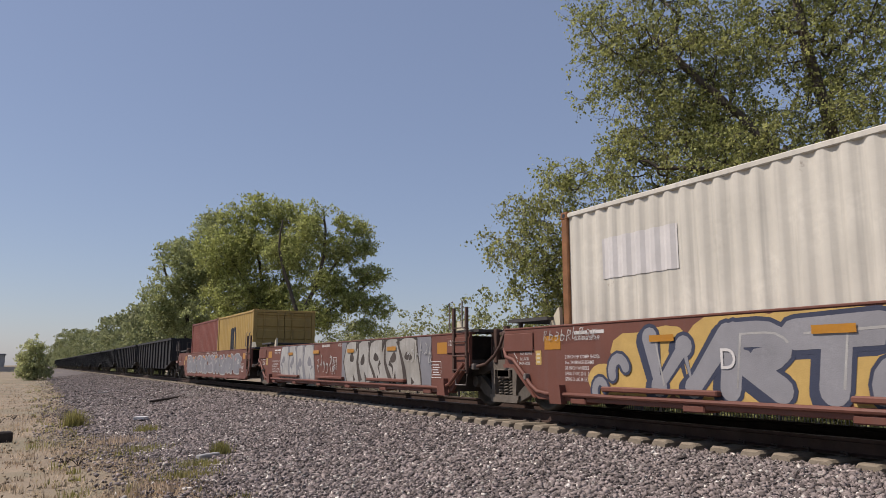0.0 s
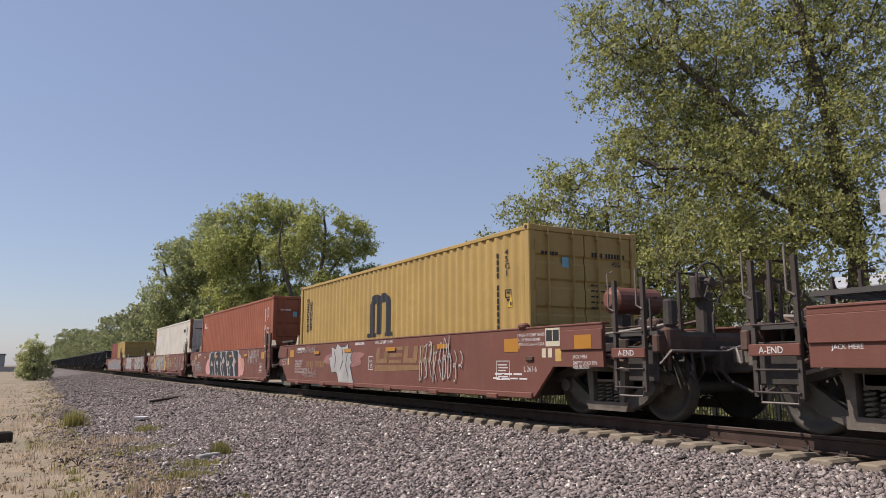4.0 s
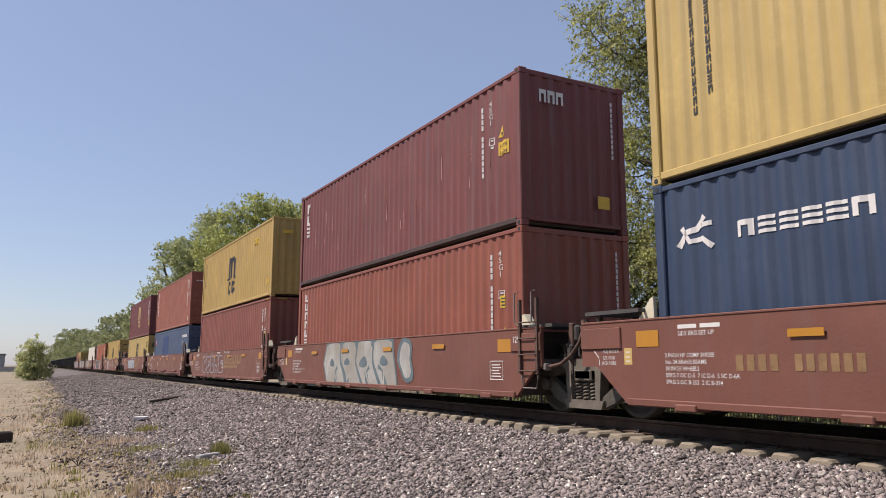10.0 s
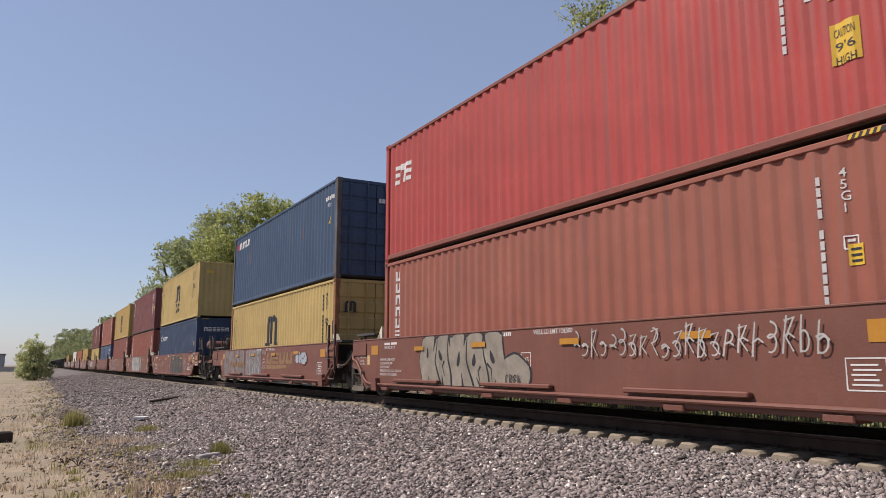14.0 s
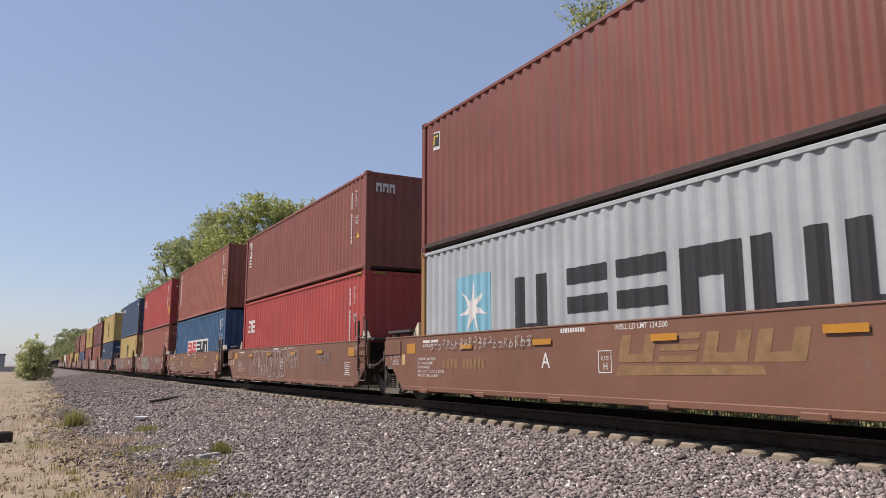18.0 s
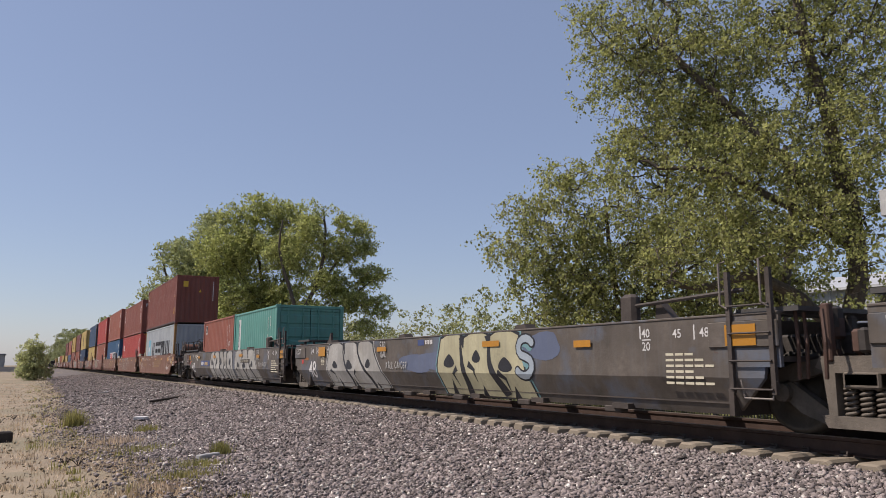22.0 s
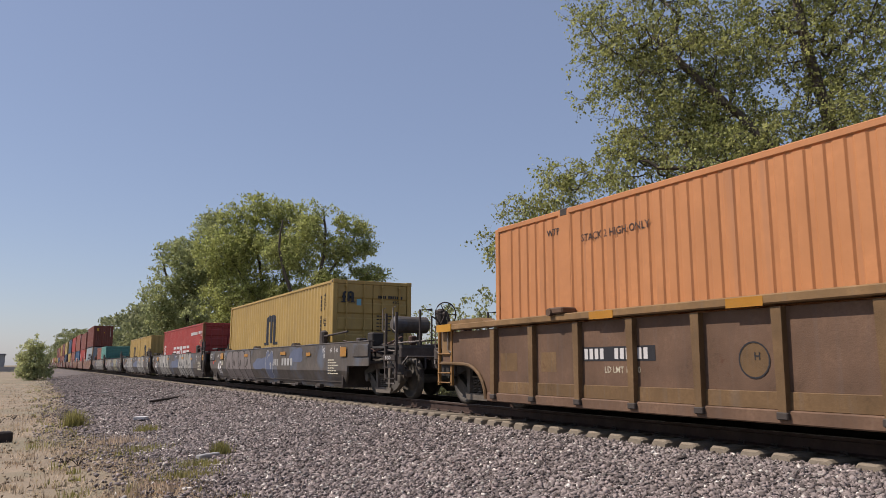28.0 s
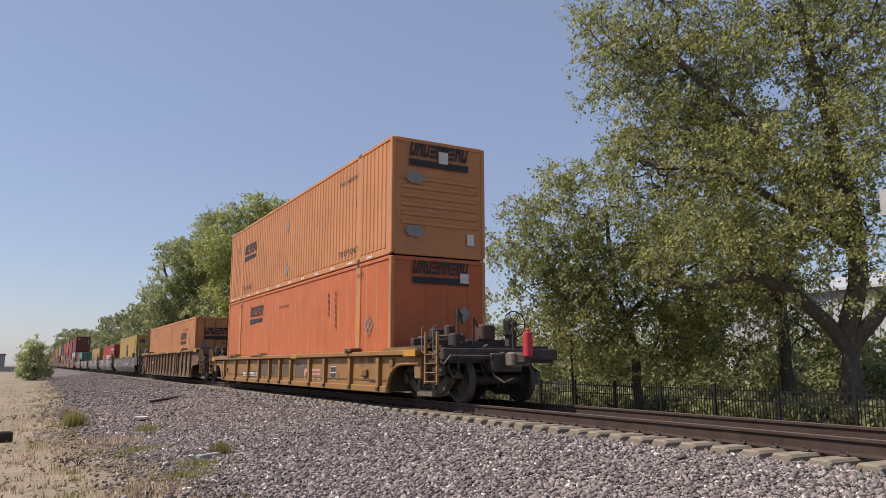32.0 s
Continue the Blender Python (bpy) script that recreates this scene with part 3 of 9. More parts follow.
DIRT = mat("dry_sandy_dirt", (0.272, 0.215, 0.15), 0.95, vary=0.22, scale=0.7, bump=0.7, fine=14, col2=(0.195, 0.168, 0.11), spots=0.2)
# bed colour kept dark to paint the shade in gaps between loose stones
GRAVEL = mat("grey_crushed_stone", (0.125, 0.106, 0.098), 0.9, vary=0.4, scale=9, bump=1.0, fine=17, spots=0.5)
STONE = mat("loose_ballast_stone", (0.195, 0.163, 0.153), 0.85, vary=0.2, scale=14, bump=0.3, fine=60, island=True)
PALE_STONE = mat("pale_quartz_stone", (0.4368, 0.4056, 0.3666), 0.8, vary=0.2, scale=14, bump=0.3, island=True)

near_x = [-6 + 0.4 * i for i in range(62)]
xs = [-2500, -900, -300, -120, -60, -35, -20, -12, -8] + near_x + [19.5, 21, 24, 30, 40, 60, 120, 300, 900, 2500]
ys = [-600, -150, -50, -20, -8] + [-4 + 0.6 * i for i in range(90)] + [54, 62, 72, 85, 100, 120, 150, 190, 250, 330, 450, 700, 1200, 2500]
ground = sheet("ground", xs, ys, DIRT, -0.03)
tagged(ground, "dry sandy ground with sparse dead grass", "ground")


def edge(y):
    return 1.05 + 1.1 * math.exp(-(max(y, 7.0) - 8) / 6) + 0.008 * y + 0.3 * noise.noise(Vector((y * 0.35, 0.5, 2))) + 0.16 * noise.noise(Vector((y * 1.4, 3.5, 2)))


bx = [0.0 + 0.02 * i for i in range(51)]
by = [-8 + 0.2 * i for i in range(240)] + [40 + 2 * i for i in range(60)] + [160 + 20 * i for i in range(60)]
bv, bf = [], []
for y in by:
    a, b = edge(y), 13.0
    for u in bx:
        x = a + (b - a) * u
        bv.append((x, y, lie(x, y) + 0.012 + (-0.09 if u == 0 else 0) + 0.028 * noise.noise(Vector((x * 5, y * 5, 1)))))
n = len(bx)
bf = [(j * n + i, j * n + i + 1, j * n + n + i + 1, j * n + n + i) for j in range(len(by) - 1) for i in range(n - 1)]
bme = bpy.data.meshes.new("ballast_bed")
bme.from_pydata(bv, [], bf)
bme.polygons.foreach_set("use_smooth", [True] * len(bf))
bme.materials.append(GRAVEL)
tagged(new("ballast_bed", bme), "bed of grey crushed stone under the track", "ballast", kind="structure")


def scatter_stones(name, material, count, seed, size, y0, y1, label, xlim=(-0.9, 7.4), bed=True, near=False):
    """Loose stones, each a lopsided angular shard, in one mesh."""
    r = np.random.RandomState(seed)
    axes = np.array([(1, 0, 0), (-1, 0, 0), (0, 1, 0), (0, -1, 0), (0, 0, 1), (0, 0, -1)], float)
    faces = np.array([(0, 2, 4), (2, 1, 4), (1, 3, 4), (3, 0, 4), (2, 0, 5), (1, 2, 5), (3, 1, 5), (0, 3, 5)])
    u = r.rand(count)
    y = y0 + (y1 - y0) * u if near else y0 * (y1 / y0) ** u
    x = xlim[0] + (xlim[1] - xlim[0]) * r.rand(count)
    keep = np.array([(b + 0.55 * a > 6.2) != near and (not bed or a > edge(b) + 0.25 - 1.5 * r.rand() ** 4.5) for a, b in zip(x, y)])
    x, y = x[keep], y[keep]
    m = len(x)
    s = size * (0.55 + 0.9 * r.rand(m) ** 2)
    z = np.array([lie(a, b) for a, b in zip(x, y)]) + s * 0.3 + 0.014
    V = axes[None] * (0.45 + 0.95 * r.rand(m, 6, 1)) * s[:, None, None] * np.array([1.4, 1.0, 0.62])
    V += (r.rand(m, 6, 3) - 0.5) * s[:, None, None] * 0.9
    a = r.rand(m) * 6.283
    t = (r.rand(m) - 0.5) * 2.4
    c, sn, ct, st = np.cos(a), np.sin(a), np.cos(t), np.sin(t)
    X, Y, Z = V[..., 0], V[..., 1], V[..., 2]
    Y, Z = Y * ct[:, None] - Z * st[:, None], Y * st[:, None] + Z * ct[:, None]
    X, Y = X * c[:, None] - Y * sn[:, None], X * sn[:, None] + Y * c[:, None]
    P = np.stack([X + x[:, None], Y + y[:, None], Z + z[:, None]], -1).reshape(-1, 3)
    F = (faces[None] + 6 * np.arange(m)[:, None, None]).reshape(-1, 3)
    me = bpy.data.meshes.new(name)
    me.vertices.add(len(P))
    me.vertices.foreach_set("co", P.ravel())
    me.loops.add(F.size)
    me.loops.foreach_set("vertex_index", F.ravel().astype(np.int32))
    me.polygons.add(len(F))
    me.polygons.foreach_set("loop_start", np.arange(0, F.size, 3, dtype=np.int32))
    me.polygons.foreach_set("loop_total", np.full(len(F), 3, dtype=np.int32))
    me.update(calc_edges=True)
    me.materials.append(material)
    return tagged(new(name, me), label, "gravel", kind="stuff")


scatter_stones("ballast_stones", STONE, 150000, 5, 0.0265, 3.4, 30, "loose grey and purplish crushed ballast stones")
scatter_stones("pale_ballast_stones", PALE_STONE, 15000, 6, 0.026, 3.4, 40, "scattered pale quartz stones in the ballast")
scatter_stones("far_ballast_stones", STONE, 26000, 7, 0.042, 20, 110, "coarser ballast farther along the track")

scatter_stones("foreground_stones", STONE, 26000, 9, 0.028, -9, 6.5, "loose ballast stones at the foot of the bank", near=True)
scatter_stones("far_side_stones", STONE, 16000, 10, 0.034, 4.5, 60, "loose ballast beyond the far rail", (9.9, 12.5))
scatter_stones("dirt_clods", DIRT, 5500, 8, 0.024, 4.5, 60, "small clods of dry dirt on the verge", (-9.0, 2.2), False)

track = tagged(new("railway_track"), "railway track of rusty rails on pale concrete ties", "railway", kind="structure")


def rail_profile(cx):
    h = [(0.07, -0.19), (0.07, -0.178), (0.012, -0.158), (0.010, -0.05), (0.036, -0.036), (0.036, -0.006)]
    return [(cx + a, b) for a, b in h] + [(cx - a, b) for a, b in reversed(h)]


for cx in (TC - 0.7525, TC + 0.7525):
    r = part("rail", Shape().slab(rail_profile(cx), -150, 1500, "y"), RAIL_SIDE, track)
    part("rail_head", Shape().box(cx - 0.033, cx + 0.033, -150, 1500, -0.006, 0.0), RAIL_TOP, r, "worn bright running surface")
tie_sh = Shape()
prof = [(-1.295, 0.015), (-1.27, 0.0), (-0.95, -0.002), (-0.55, 0.0), (0, -0.03), (0.55, 0.0), (0.95, -0.002), (1.27, 0.0), (1.295, 0.015)]
for k, (a, w) in enumerate(((-1.295, 0.118), (-1.26, 0.132), (-0.5, 0.12), (0, 0.11), (0.5, 0.12), (1.26, 0.132), (1.295, 0.118))):
    zt = -0.188 - (0.018 if abs(a) > 1.28 else 0.03 if a == 0 else 0)
    tie_sh.v += [(a, -w, -0.42), (a, -w, zt - 0.03), (a, -w + 0.03, zt), (a, w - 0.03, zt), (a, w, zt - 0.03), (a, w, -0.42)]
for k in range(6):
    tie_sh.f += [(k * 6 + j, k * 6 + (j + 1) % 6, k * 6 + 6 + (j + 1) % 6, k * 6 + 6 + j) for j in range(6)]
tie_sh.f += [(0, 1, 2, 3, 4, 5), (41, 40, 39, 38, 37, 36)]
tie_me = tie_sh.data("tie", TIE)
clip_sh = Shape()
for sx in (-0.7525, 0.7525):
    for d in (-0.11, 0.11):
        clip_sh.box(sx + d - 0.03, sx + d + 0.03, -0.05, 0.05, -0.19, -0.165, 0.008)
        clip_sh.tube([(sx + d * 1.15, -0.045, -0.165), (sx + d * 0.9, -0.03, -0.14), (sx + d * 0.7, 0.0, -0.15), (sx + d * 1.0, 0.045, -0.14)], 0.011, 5)
clip_me = clip_sh.data("rail_clip", CAR_DARK)
rt = random.Random(3)
TIE_STEP, TIE_0 = 0.450, 0.020
for i in range(-6, 290):
    t = part("tie", tie_me, None, track)
    t.matrix_basis = pose(TC + rt.uniform(-0.03, 0.03), TIE_0 + i * TIE_STEP + rt.uniform(-0.015, 0.015), rt.uniform(-0.008, 0.004), 0, 0, rt.uniform(-0.9, 0.9))
    if i < 110:
        part("rail_clip", clip_me, None, t)
far_ties = Shape()
for i in [*range(-316, -6), *range(290, 1500)]:
    y = TIE_0 + i * TIE_STEP
    far_ties.box(TC - 1.295, TC + 1.295, y - 0.125, y + 0.125, -0.42, -0.188)
tagged(part("far_ties", far_ties, TIE, track), kind="stuff")


# ---- wheels and trucks ----
WHEEL_R = 0.46
wheel_me = Shape().lathe([(-0.80, 0.08), (-0.80, 0.16), (-0.745, 0.20), (-0.755, 0.36), (-0.80, 0.395), (-0.80, WHEEL_R - 0.008), (-0.715, WHEEL_R), (-0.70, WHEEL_R + 0.028), (-0.675, WHEEL_R + 0.02), (-0.675, 0.40), (-0.715, 0.36), (-0.70, 0.2), (-0.66, 0.1), (0.66, 0.1),
                          (0.70, 0.2), (0.715, 0.36), (0.675, 0.40), (0.675, WHEEL_R + 0.02), (0.70, WHEEL_R + 0.028), (0.715, WHEEL_R), (0.80, WHEEL_R - 0.008), (0.80, 0.395), (0.755, 0.36), (0.745, 0.20), (0.80, 0.16), (0.80, 0.08)], (0, 0, 0), "x", 28).data("wheelset", WHEEL, True)


def side_frame_shape(sx):
    """The darker outer parts of a side frame: wings, pedestals and bearing caps."""
    s = Shape()
    a, b = (0.91, 1.03) if sx > 0 else (-1.03, -0.91)
    s.slab([(-1.22, 0.50), (-1.22, 0.62), (-0.80, 0.78), (-0.45, 0.84), (0.45, 0.84), (0.80, 0.78), (1.22, 0.62), (1.22, 0.50), (0.72, 0.60), (0.40, 0.70), (-0.40, 0.70), (-0.72, 0.60)], a, b)
    for k in (-1, 1):
        s.slab([(k * 1.10, 0.52), (k * 0.86, 0.60), (k * 0.36, 0.26), (k * 0.42, 0.13), (k * 0.72, 0.24)], a, b)
        s.box(a + 0.02, b - 0.02, k * 0.915 - 0.13, k * 0.915 + 0.13, 0.40, 0.60, 0.02)
        s.lathe([(-0.02, 0.10), (0.10, 0.10), (0.115, 0.05)] if sx > 0 else [(-0.115, 0.05), (-0.10, 0.10), (0.02, 0.10)], (sx * 1.0, k * 0.915, WHEEL_R), "x", 14)
    return s


def spring_box_shape(sx):
    """The dusty middle of a side frame, about the springs."""
    s = Shape()
    a, b = (0.90, 1.07) if sx > 0 else (-1.07, -0.90)
    s.slab([(-0.44, 0.86), (0.44, 0.86), (0.50, 0.74), (0.36, 0.68), (-0.36, 0.68), (-0.50, 0.74)], a, b)
    for k in (-1, 1):
        s.slab([(k * 0.42, 0.72), (k * 0.28, 0.72), (k * 0.28, 0.20), (k * 0.37, 0.20)], a, b)
    s.slab([(-0.46, 0.24), (0.46, 0.24), (0.40, 0.11), (-0.40, 0.11)], a, b)
    s.box(a - 0.01, b + 0.01, -0.20, 0.20, 0.52, 0.70, 0.02)
    return s


frame_near, frame_far = side_frame_shape(-1).data("side_frame", FRAME_STEEL), side_frame_shape(1).data("side_frame", FRAME_STEEL)
box_near, box_far = spring_box_shape(-1).data("spring_box", TRUCK), spring_box_shape(1).data("spring_box", TRUCK)
spring_sh = Shape().tube([(0.055 * math.cos(j * 1.05), 0.055 * math.sin(j * 1.05), 0.24 + 0.0087 * j) for j in range(34)], 0.017, 5)
spring_me = spring_sh.data("coil_spring", TRUCK, True)
bolster_me = Shape().box(-1.08, 1.08, -0.2, 0.2, 0.53, 0.70, 0.03).box(-0.5, 0.5, -0.28, 0.28, 0.66, 0.82, 0.03).box(-0.75, 0.75, -0.62, -0.55, 0.36, 0.44).box(-0.75, 0.75, 0.55, 0.62, 0.36, 0.44).data("bolster", SOOT)
WHEELSETS = []


def truck(parent, y, s):
    """A two-axle truck under its car at y; s: where the car starts on the track."""
    t = part("truck_bolster", bolster_me, None, parent, "dusty cast steel truck with coil springs")
    t.location = (0, y, 0)
    part("side_frame", frame_near, None, t)
    part("side_frame", frame_far, None, t)
    part("spring_box", box_near, None, t)
    part("spring_box", box_far, None, t)
    for sx in (-0.99, 0.99):
        for k in (-0.17, 0.0, 0.17):
            part("coil_spring", spring_me, None, t).location = (sx, k, 0)
    for k in (-0.915, 0.915):
        w = part("wheelset", wheel_me, None, t)
        WHEELSETS.append((w, k, s + y + k))
    return t


# ---- shipping containers ----
MOVERS = []


RIB_CUTS = (0.035, 0.225, 0.295, 0.47, 0.54, 0.72, 0.79, 0.965)


def corrugated(x, y0, y1, z0, z1, inward, thick=0.03):
    """A trapezoid-ribbed wall from y0 down to y1 with softened folds; inward: +1 where the ribs sink towards +x."""
    s = Shape()
    cuts = [-y0] + [(k + u) * PITCH for k in range(int(-y1 / PITCH) + 1) for u in RIB_CUTS if -y0 < (k + u) * PITCH < -y1] + [-y1]
    pts, f = [], []
    for a in cuts:
        d = x + inward * wave(a)
        pts += [(d, -a, z0), (d, -a, z1), (d, -a, z0), (d, -a, z1), (d + inward * thick, -a, z1), (d + inward * thick, -a, z0)]
    for i in range(len(cuts) - 1):
        o = 6 * i
        f += [(o, o + 1, o + 7, o + 6)] + [(o + p, o + q, o + 6 + q, o + 6 + p) for p, q in ((3, 4), (4, 5), (5, 2))]
    return s.add(pts, f)


def end_wall(y, W, z0, z1, inward, thick=0.03):
    s = Shape()
    k, cuts = 0, [-W]
    while k * PITCH < 2 * W:
        cuts += [k * PITCH + u * PITCH - W for u in (0.0, 0.26, 0.505, 0.755) if -W < k * PITCH + u * PITCH - W < W]
        k += 1
    cuts.append(W)
    pts, f = [], []
    for a in cuts:
        d = y + inward * wave(a + W)
        pts += [(a, d, z0), (a, d, z1), (a, d + inward * thick, z1), (a, d + inward * thick, z0)]
    for i in range(len(cuts) - 1):
        o = 4 * i
        f += [(o + j, o + (j + 1) % 4, o + 4 + (j + 1) % 4, o + 4 + j) for j in range(4)]
    f += [(0, 1, 2, 3), tuple(4 * (len(cuts) - 1) + j for j in (3, 2, 1, 0))]
    return s.add(pts, f)


CASTING = {}
DOORS = {}


def container(label, s, zb, col, L=12.192, H=2.896, W=1.219, doors="near", rail=None, post=None, roof=None, base=None):
    """A ribbed steel box: s: where its leading end lies on the track; zb: its underside. doors: the end that has them."""
    c = thing("shipping_container", label, "container", "containers on the train")
    rail, post = rail or col, post or col
    DOORS[c.name] = doors
    for sx in (-1, 1):
        part("side_panel", corrugated(sx * (W - 0.012), -0.13, -L + 0.13, 0.15, H - 0.10, -sx), col, c, smooth=True)
        part("top_rail", Shape().box(min(sx * W, sx * (W - 0.06)), max(sx * W, sx * (W - 0.06)), -L + 0.16, -0.16, H - 0.105, H - 0.028, 0.012), rail, c)
        part("bottom_rail", Shape().box(min(sx * W, sx * (W - 0.06)), max(sx * W, sx * (W - 0.06)), -L + 0.16, -0.16, 0.065, 0.17, 0.012), base or rail, c)
        for e in (0, 1):
            y = -0.08 if e == 0 else -L + 0.08
            part("corner_post", Shape().box(min(sx * W, sx * (W - 0.14)), max(sx * W, sx * (W - 0.14)), y - 0.075, y + 0.075, 0.11, H - 0.11, 0.015), post, c)
            for z in (0.0, H - 0.118):
                sh = Shape()
                x0, x1 = sorted((sx * (W + 0.004), sx * (W - 0.158)))
                sh.box(x0, x1, y - 0.085, y + 0.085, z, z + 0.118, 0.012)
                part("corner_casting", sh, CAR_DARK if H > 2.95 else post, c)
                # a black disc paints the dark inside of the casting's opening
                hole = Shape().lathe([(-0.003, 0.036), (0.003, 0.036)], (sx * (W + 0.006), y, z + 0.058), "x", 10)
                part("casting_hole", hole, INK, c)
    roof_sh = Shape()
    k = 0
    while 0.2 + k * 0.42 < L - 0.3:
        roof_sh.box(-W + 0.10, W - 0.10, -0.2 - k * 0.42 - 0.22, -0.2 - k * 0.42, H - 0.05, H - 0.012, 0.01)
        k += 1
    roof_sh.box(-W + 0.05, W - 0.05, -L + 0.1, -0.1, H - 0.075, H - 0.035)
    part("roof", roof_sh, roof or col, c)
    part("floor", Shape().box(-W + 0.07, W - 0.07, -L + 0.12, -0.12, 0.05, 0.15, 0.02), CAR_DARK, c)
    for e in (0, 1):
        y, inn = (0.0, -1) if e == 0 else (-L, 1)
        hdr = lambda a, b: sorted((y + inn * a, y + inn * b))
        part("header", Shape().box(-W + 0.15, W - 0.15, *hdr(0.01, 0.11), H - 0.115, H - 0.015, 0.01), rail, c)
        part("sill", Shape().box(-W + 0.15, W - 0.15, *hdr(0.01, 0.11), 0.10, 0.18, 0.01), rail, c)
        if (doors == "near") == (e == 1):
            for sx in (-1, 1):
                x0, x1 = sorted((sx * 0.012, sx * (W - 0.15)))
                prof_ = [(y + inn * 0.075, 0.15), (y + inn * 0.03, 0.15)]
                for z in (0.38, 0.85, 1.32, 1.79, 2.22):
                    prof_ += [(y + inn * 0.03, z), (y + inn * 0.055, z + 0.04), (y + inn * 0.055, z + 0.14), (y + inn * 0.03, z + 0.18)]
                ds = Shape().slab(prof_ + [(y + inn * 0.03, H - 0.12), (y + inn * 0.075, H - 0.12)], x0, x1)
                d = part("door", ds, col, c)
                for bx_ in (0.28, 0.82):
                    xb = sx * bx_
                    bar = Shape().tube([(xb, y + inn * -0.012, 0.10), (xb, y + inn * -0.012, H - 0.07)], 0.02, 8)
                    for z in (0.16, 0.75, 1.5, H - 0.2):
                        bar.box(xb - 0.045, xb + 0.045, *hdr(-0.03, 0.02), z, z + 0.06, 0.006)
                    part("locking_bar", bar, rail, d)
                    x2 = xb + (0.36 if sx * bx_ < 0 or bx_ < 0.5 else -0.36) * (1 if sx > 0 else -1) * 0.9
                    part("handle", Shape().box(min(xb, x2), max(xb, x2), *hdr(-0.035, -0.015), 1.05 + 0.12 * (bx_ > 0.5), 1.075 + 0.12 * (bx_ > 0.5)), rail, d)
                for z in (0.3, 1.0, 1.75, 2.45):
                    part("hinge", Shape().tube([(sx * (W - 0.13), y + inn * -0.006, z), (sx * (W - 0.13), y + inn * -0.006, z + 0.16)], 0.018, 6), rail, d)
        else:
            part("end_panel", end_wall(y + inn * 0.012, W - 0.13, 0.16, H - 0.10, inn), col, c)
    MOVERS.append((c, s, zb))
    return c


def id_marks(c, L, H, ink, z=None, y=None, W=1.219, code=True, end=True, doors="near"):
    """Registration marks as plain bars, the size code, and the small notices near the rear end and on the end wall."""
    x = -W + 0.004
    y = -L + 1.02 if y is None else y
    z = H - 0.5 if z is None else z
    art("registration_mark", bars(4, 0.038, 0.095, 0.25, True), ink, c, x, y, z, wave)
    art("registration_mark", bars(7, 0.038, 0.095, 0.25, True), ink, c, x, y, z - 0.58, wave)
    if code:
        art("size_code", words("45G1" if H > 2.7 else "42G1", 0.1, vertical=True), ink, c, x, y - 0.27, z + 0.04, wave)
    art("data_plate", [ribbon([(0, 0), (0.13, 0), (0.13, 0.13), (0, 0.13), (0, 0)], 0.02), rect(0.03, 0.07, 0.1, 0.1), rect(0.03, -0.07, 0.1, -0.03)], ink, c, x, y - 0.27, z - 0.72, wave)
    if end and DOORS.get(c.name) == "near":
        yd = -L + 0.026
        art("registration_mark", bars(4, 0.05, 0.085, 0.35), ink, c, yd, 0.16, H - 0.5, None, "end")
        art("registration_mark", bars(7, 0.05, 0.085, 0.35), ink, c, yd, 0.48, H - 0.5, None, "end")
        art("size_code", words("45G1" if H > 2.7 else "42G1", 0.085), ink, c, yd, 0.62, H - 0.64, None, "end")
        for i in range(5):
            art("weight_print", bars(2 + i % 2, 0.09, 0.03, 0.3), ink, c, yd, 0.12, H - 1.02 - 0.1 * i, None, "end")
            art("weight_print", bars(2, 0.12, 0.03, 0.3), ink, c, yd, 0.46, H - 1.02 - 0.1 * i, None, "end")
        art("notice", [rect(0, 0, 0.2, 0.24)], STICKER, c, yd, 0.6, 1.02, None, "end", "yellow printed notice")
        art("maker_emblem", bars(5, 0.06, 0.06, 0.25), ink, c, yd, -0.95, H - 0.52, None, "end")
        art("customs_plate", [rect(0, 0, 0.14, 0.18)], STICKER_BLUE, c, yd, -0.5, H - 0.72, None, "end")
    elif end:
        art("registration_mark", bars(11, 0.045, 0.08, 0.3, True), ink, c, -L - 0.008, W - 0.35, H - 0.42, None, "end")


def hazard_tape(c, L, H, W=1.219):
    """Black and yellow height tape along the top rear corners."""
    slant = [([(0.075 * i, 0), (0.075 * i + 0.036, 0), (0.075 * i + 0.066, 0.055), (0.075 * i + 0.03, 0.055)], [(0, 1, 2, 3)]) for i in range(5)]
    for face, x, y in (("side", -W - 0.003, -L + 0.62), ("end", -L + 0.007, -W + 0.25), ("end", -L + 0.007, W - 0.65)):
        art("hazard_tape", [rect(0, 0, 0.41, 0.055)], INK, c, x, y, H - 0.095, None, face, "black and yellow striped tape")
        art("hazard_stripe", slant, STICKER, c, x - 0.003, y, H - 0.095, None, face)


def notice(c, y, z, w=0.16, h=0.22, m=None, text=None, W=1.219, tri=False):
    x = -W + 0.003
    if tri:
        art("warning_sign", [([(0, 0), (w * 1.3, 0), (w * 0.65, h)], [(0, 1, 2)])], m or STICKER, c, x, y, z, wave, label="yellow triangular warning sign")
        art("warning_print", [rect(w * 0.45, h * 0.12, w * 0.85, h * 0.42)], INK, c, x - 0.003, y, z, wave)
    else:
        art("notice", [rect(0, 0, w, h)], m or STICKER, c, x, y, z, wave, label="yellow printed notice")
        if text:
            for i, t in enumerate(text):
                art("notice_print", words(t, h * 0.62 / len(text), w * 0.8), INK, c, x - 0.003, y - w * 0.1, z + h * (0.92 - (i + 0.8) / len(text)), wave)
        else:
            art("notice_print", [rect(w * 0.15, h * k, w * 0.85, h * (k + 0.12)) for k in (0.15, 0.42, 0.7)], INK, c, x - 0.003, y, z, wave)


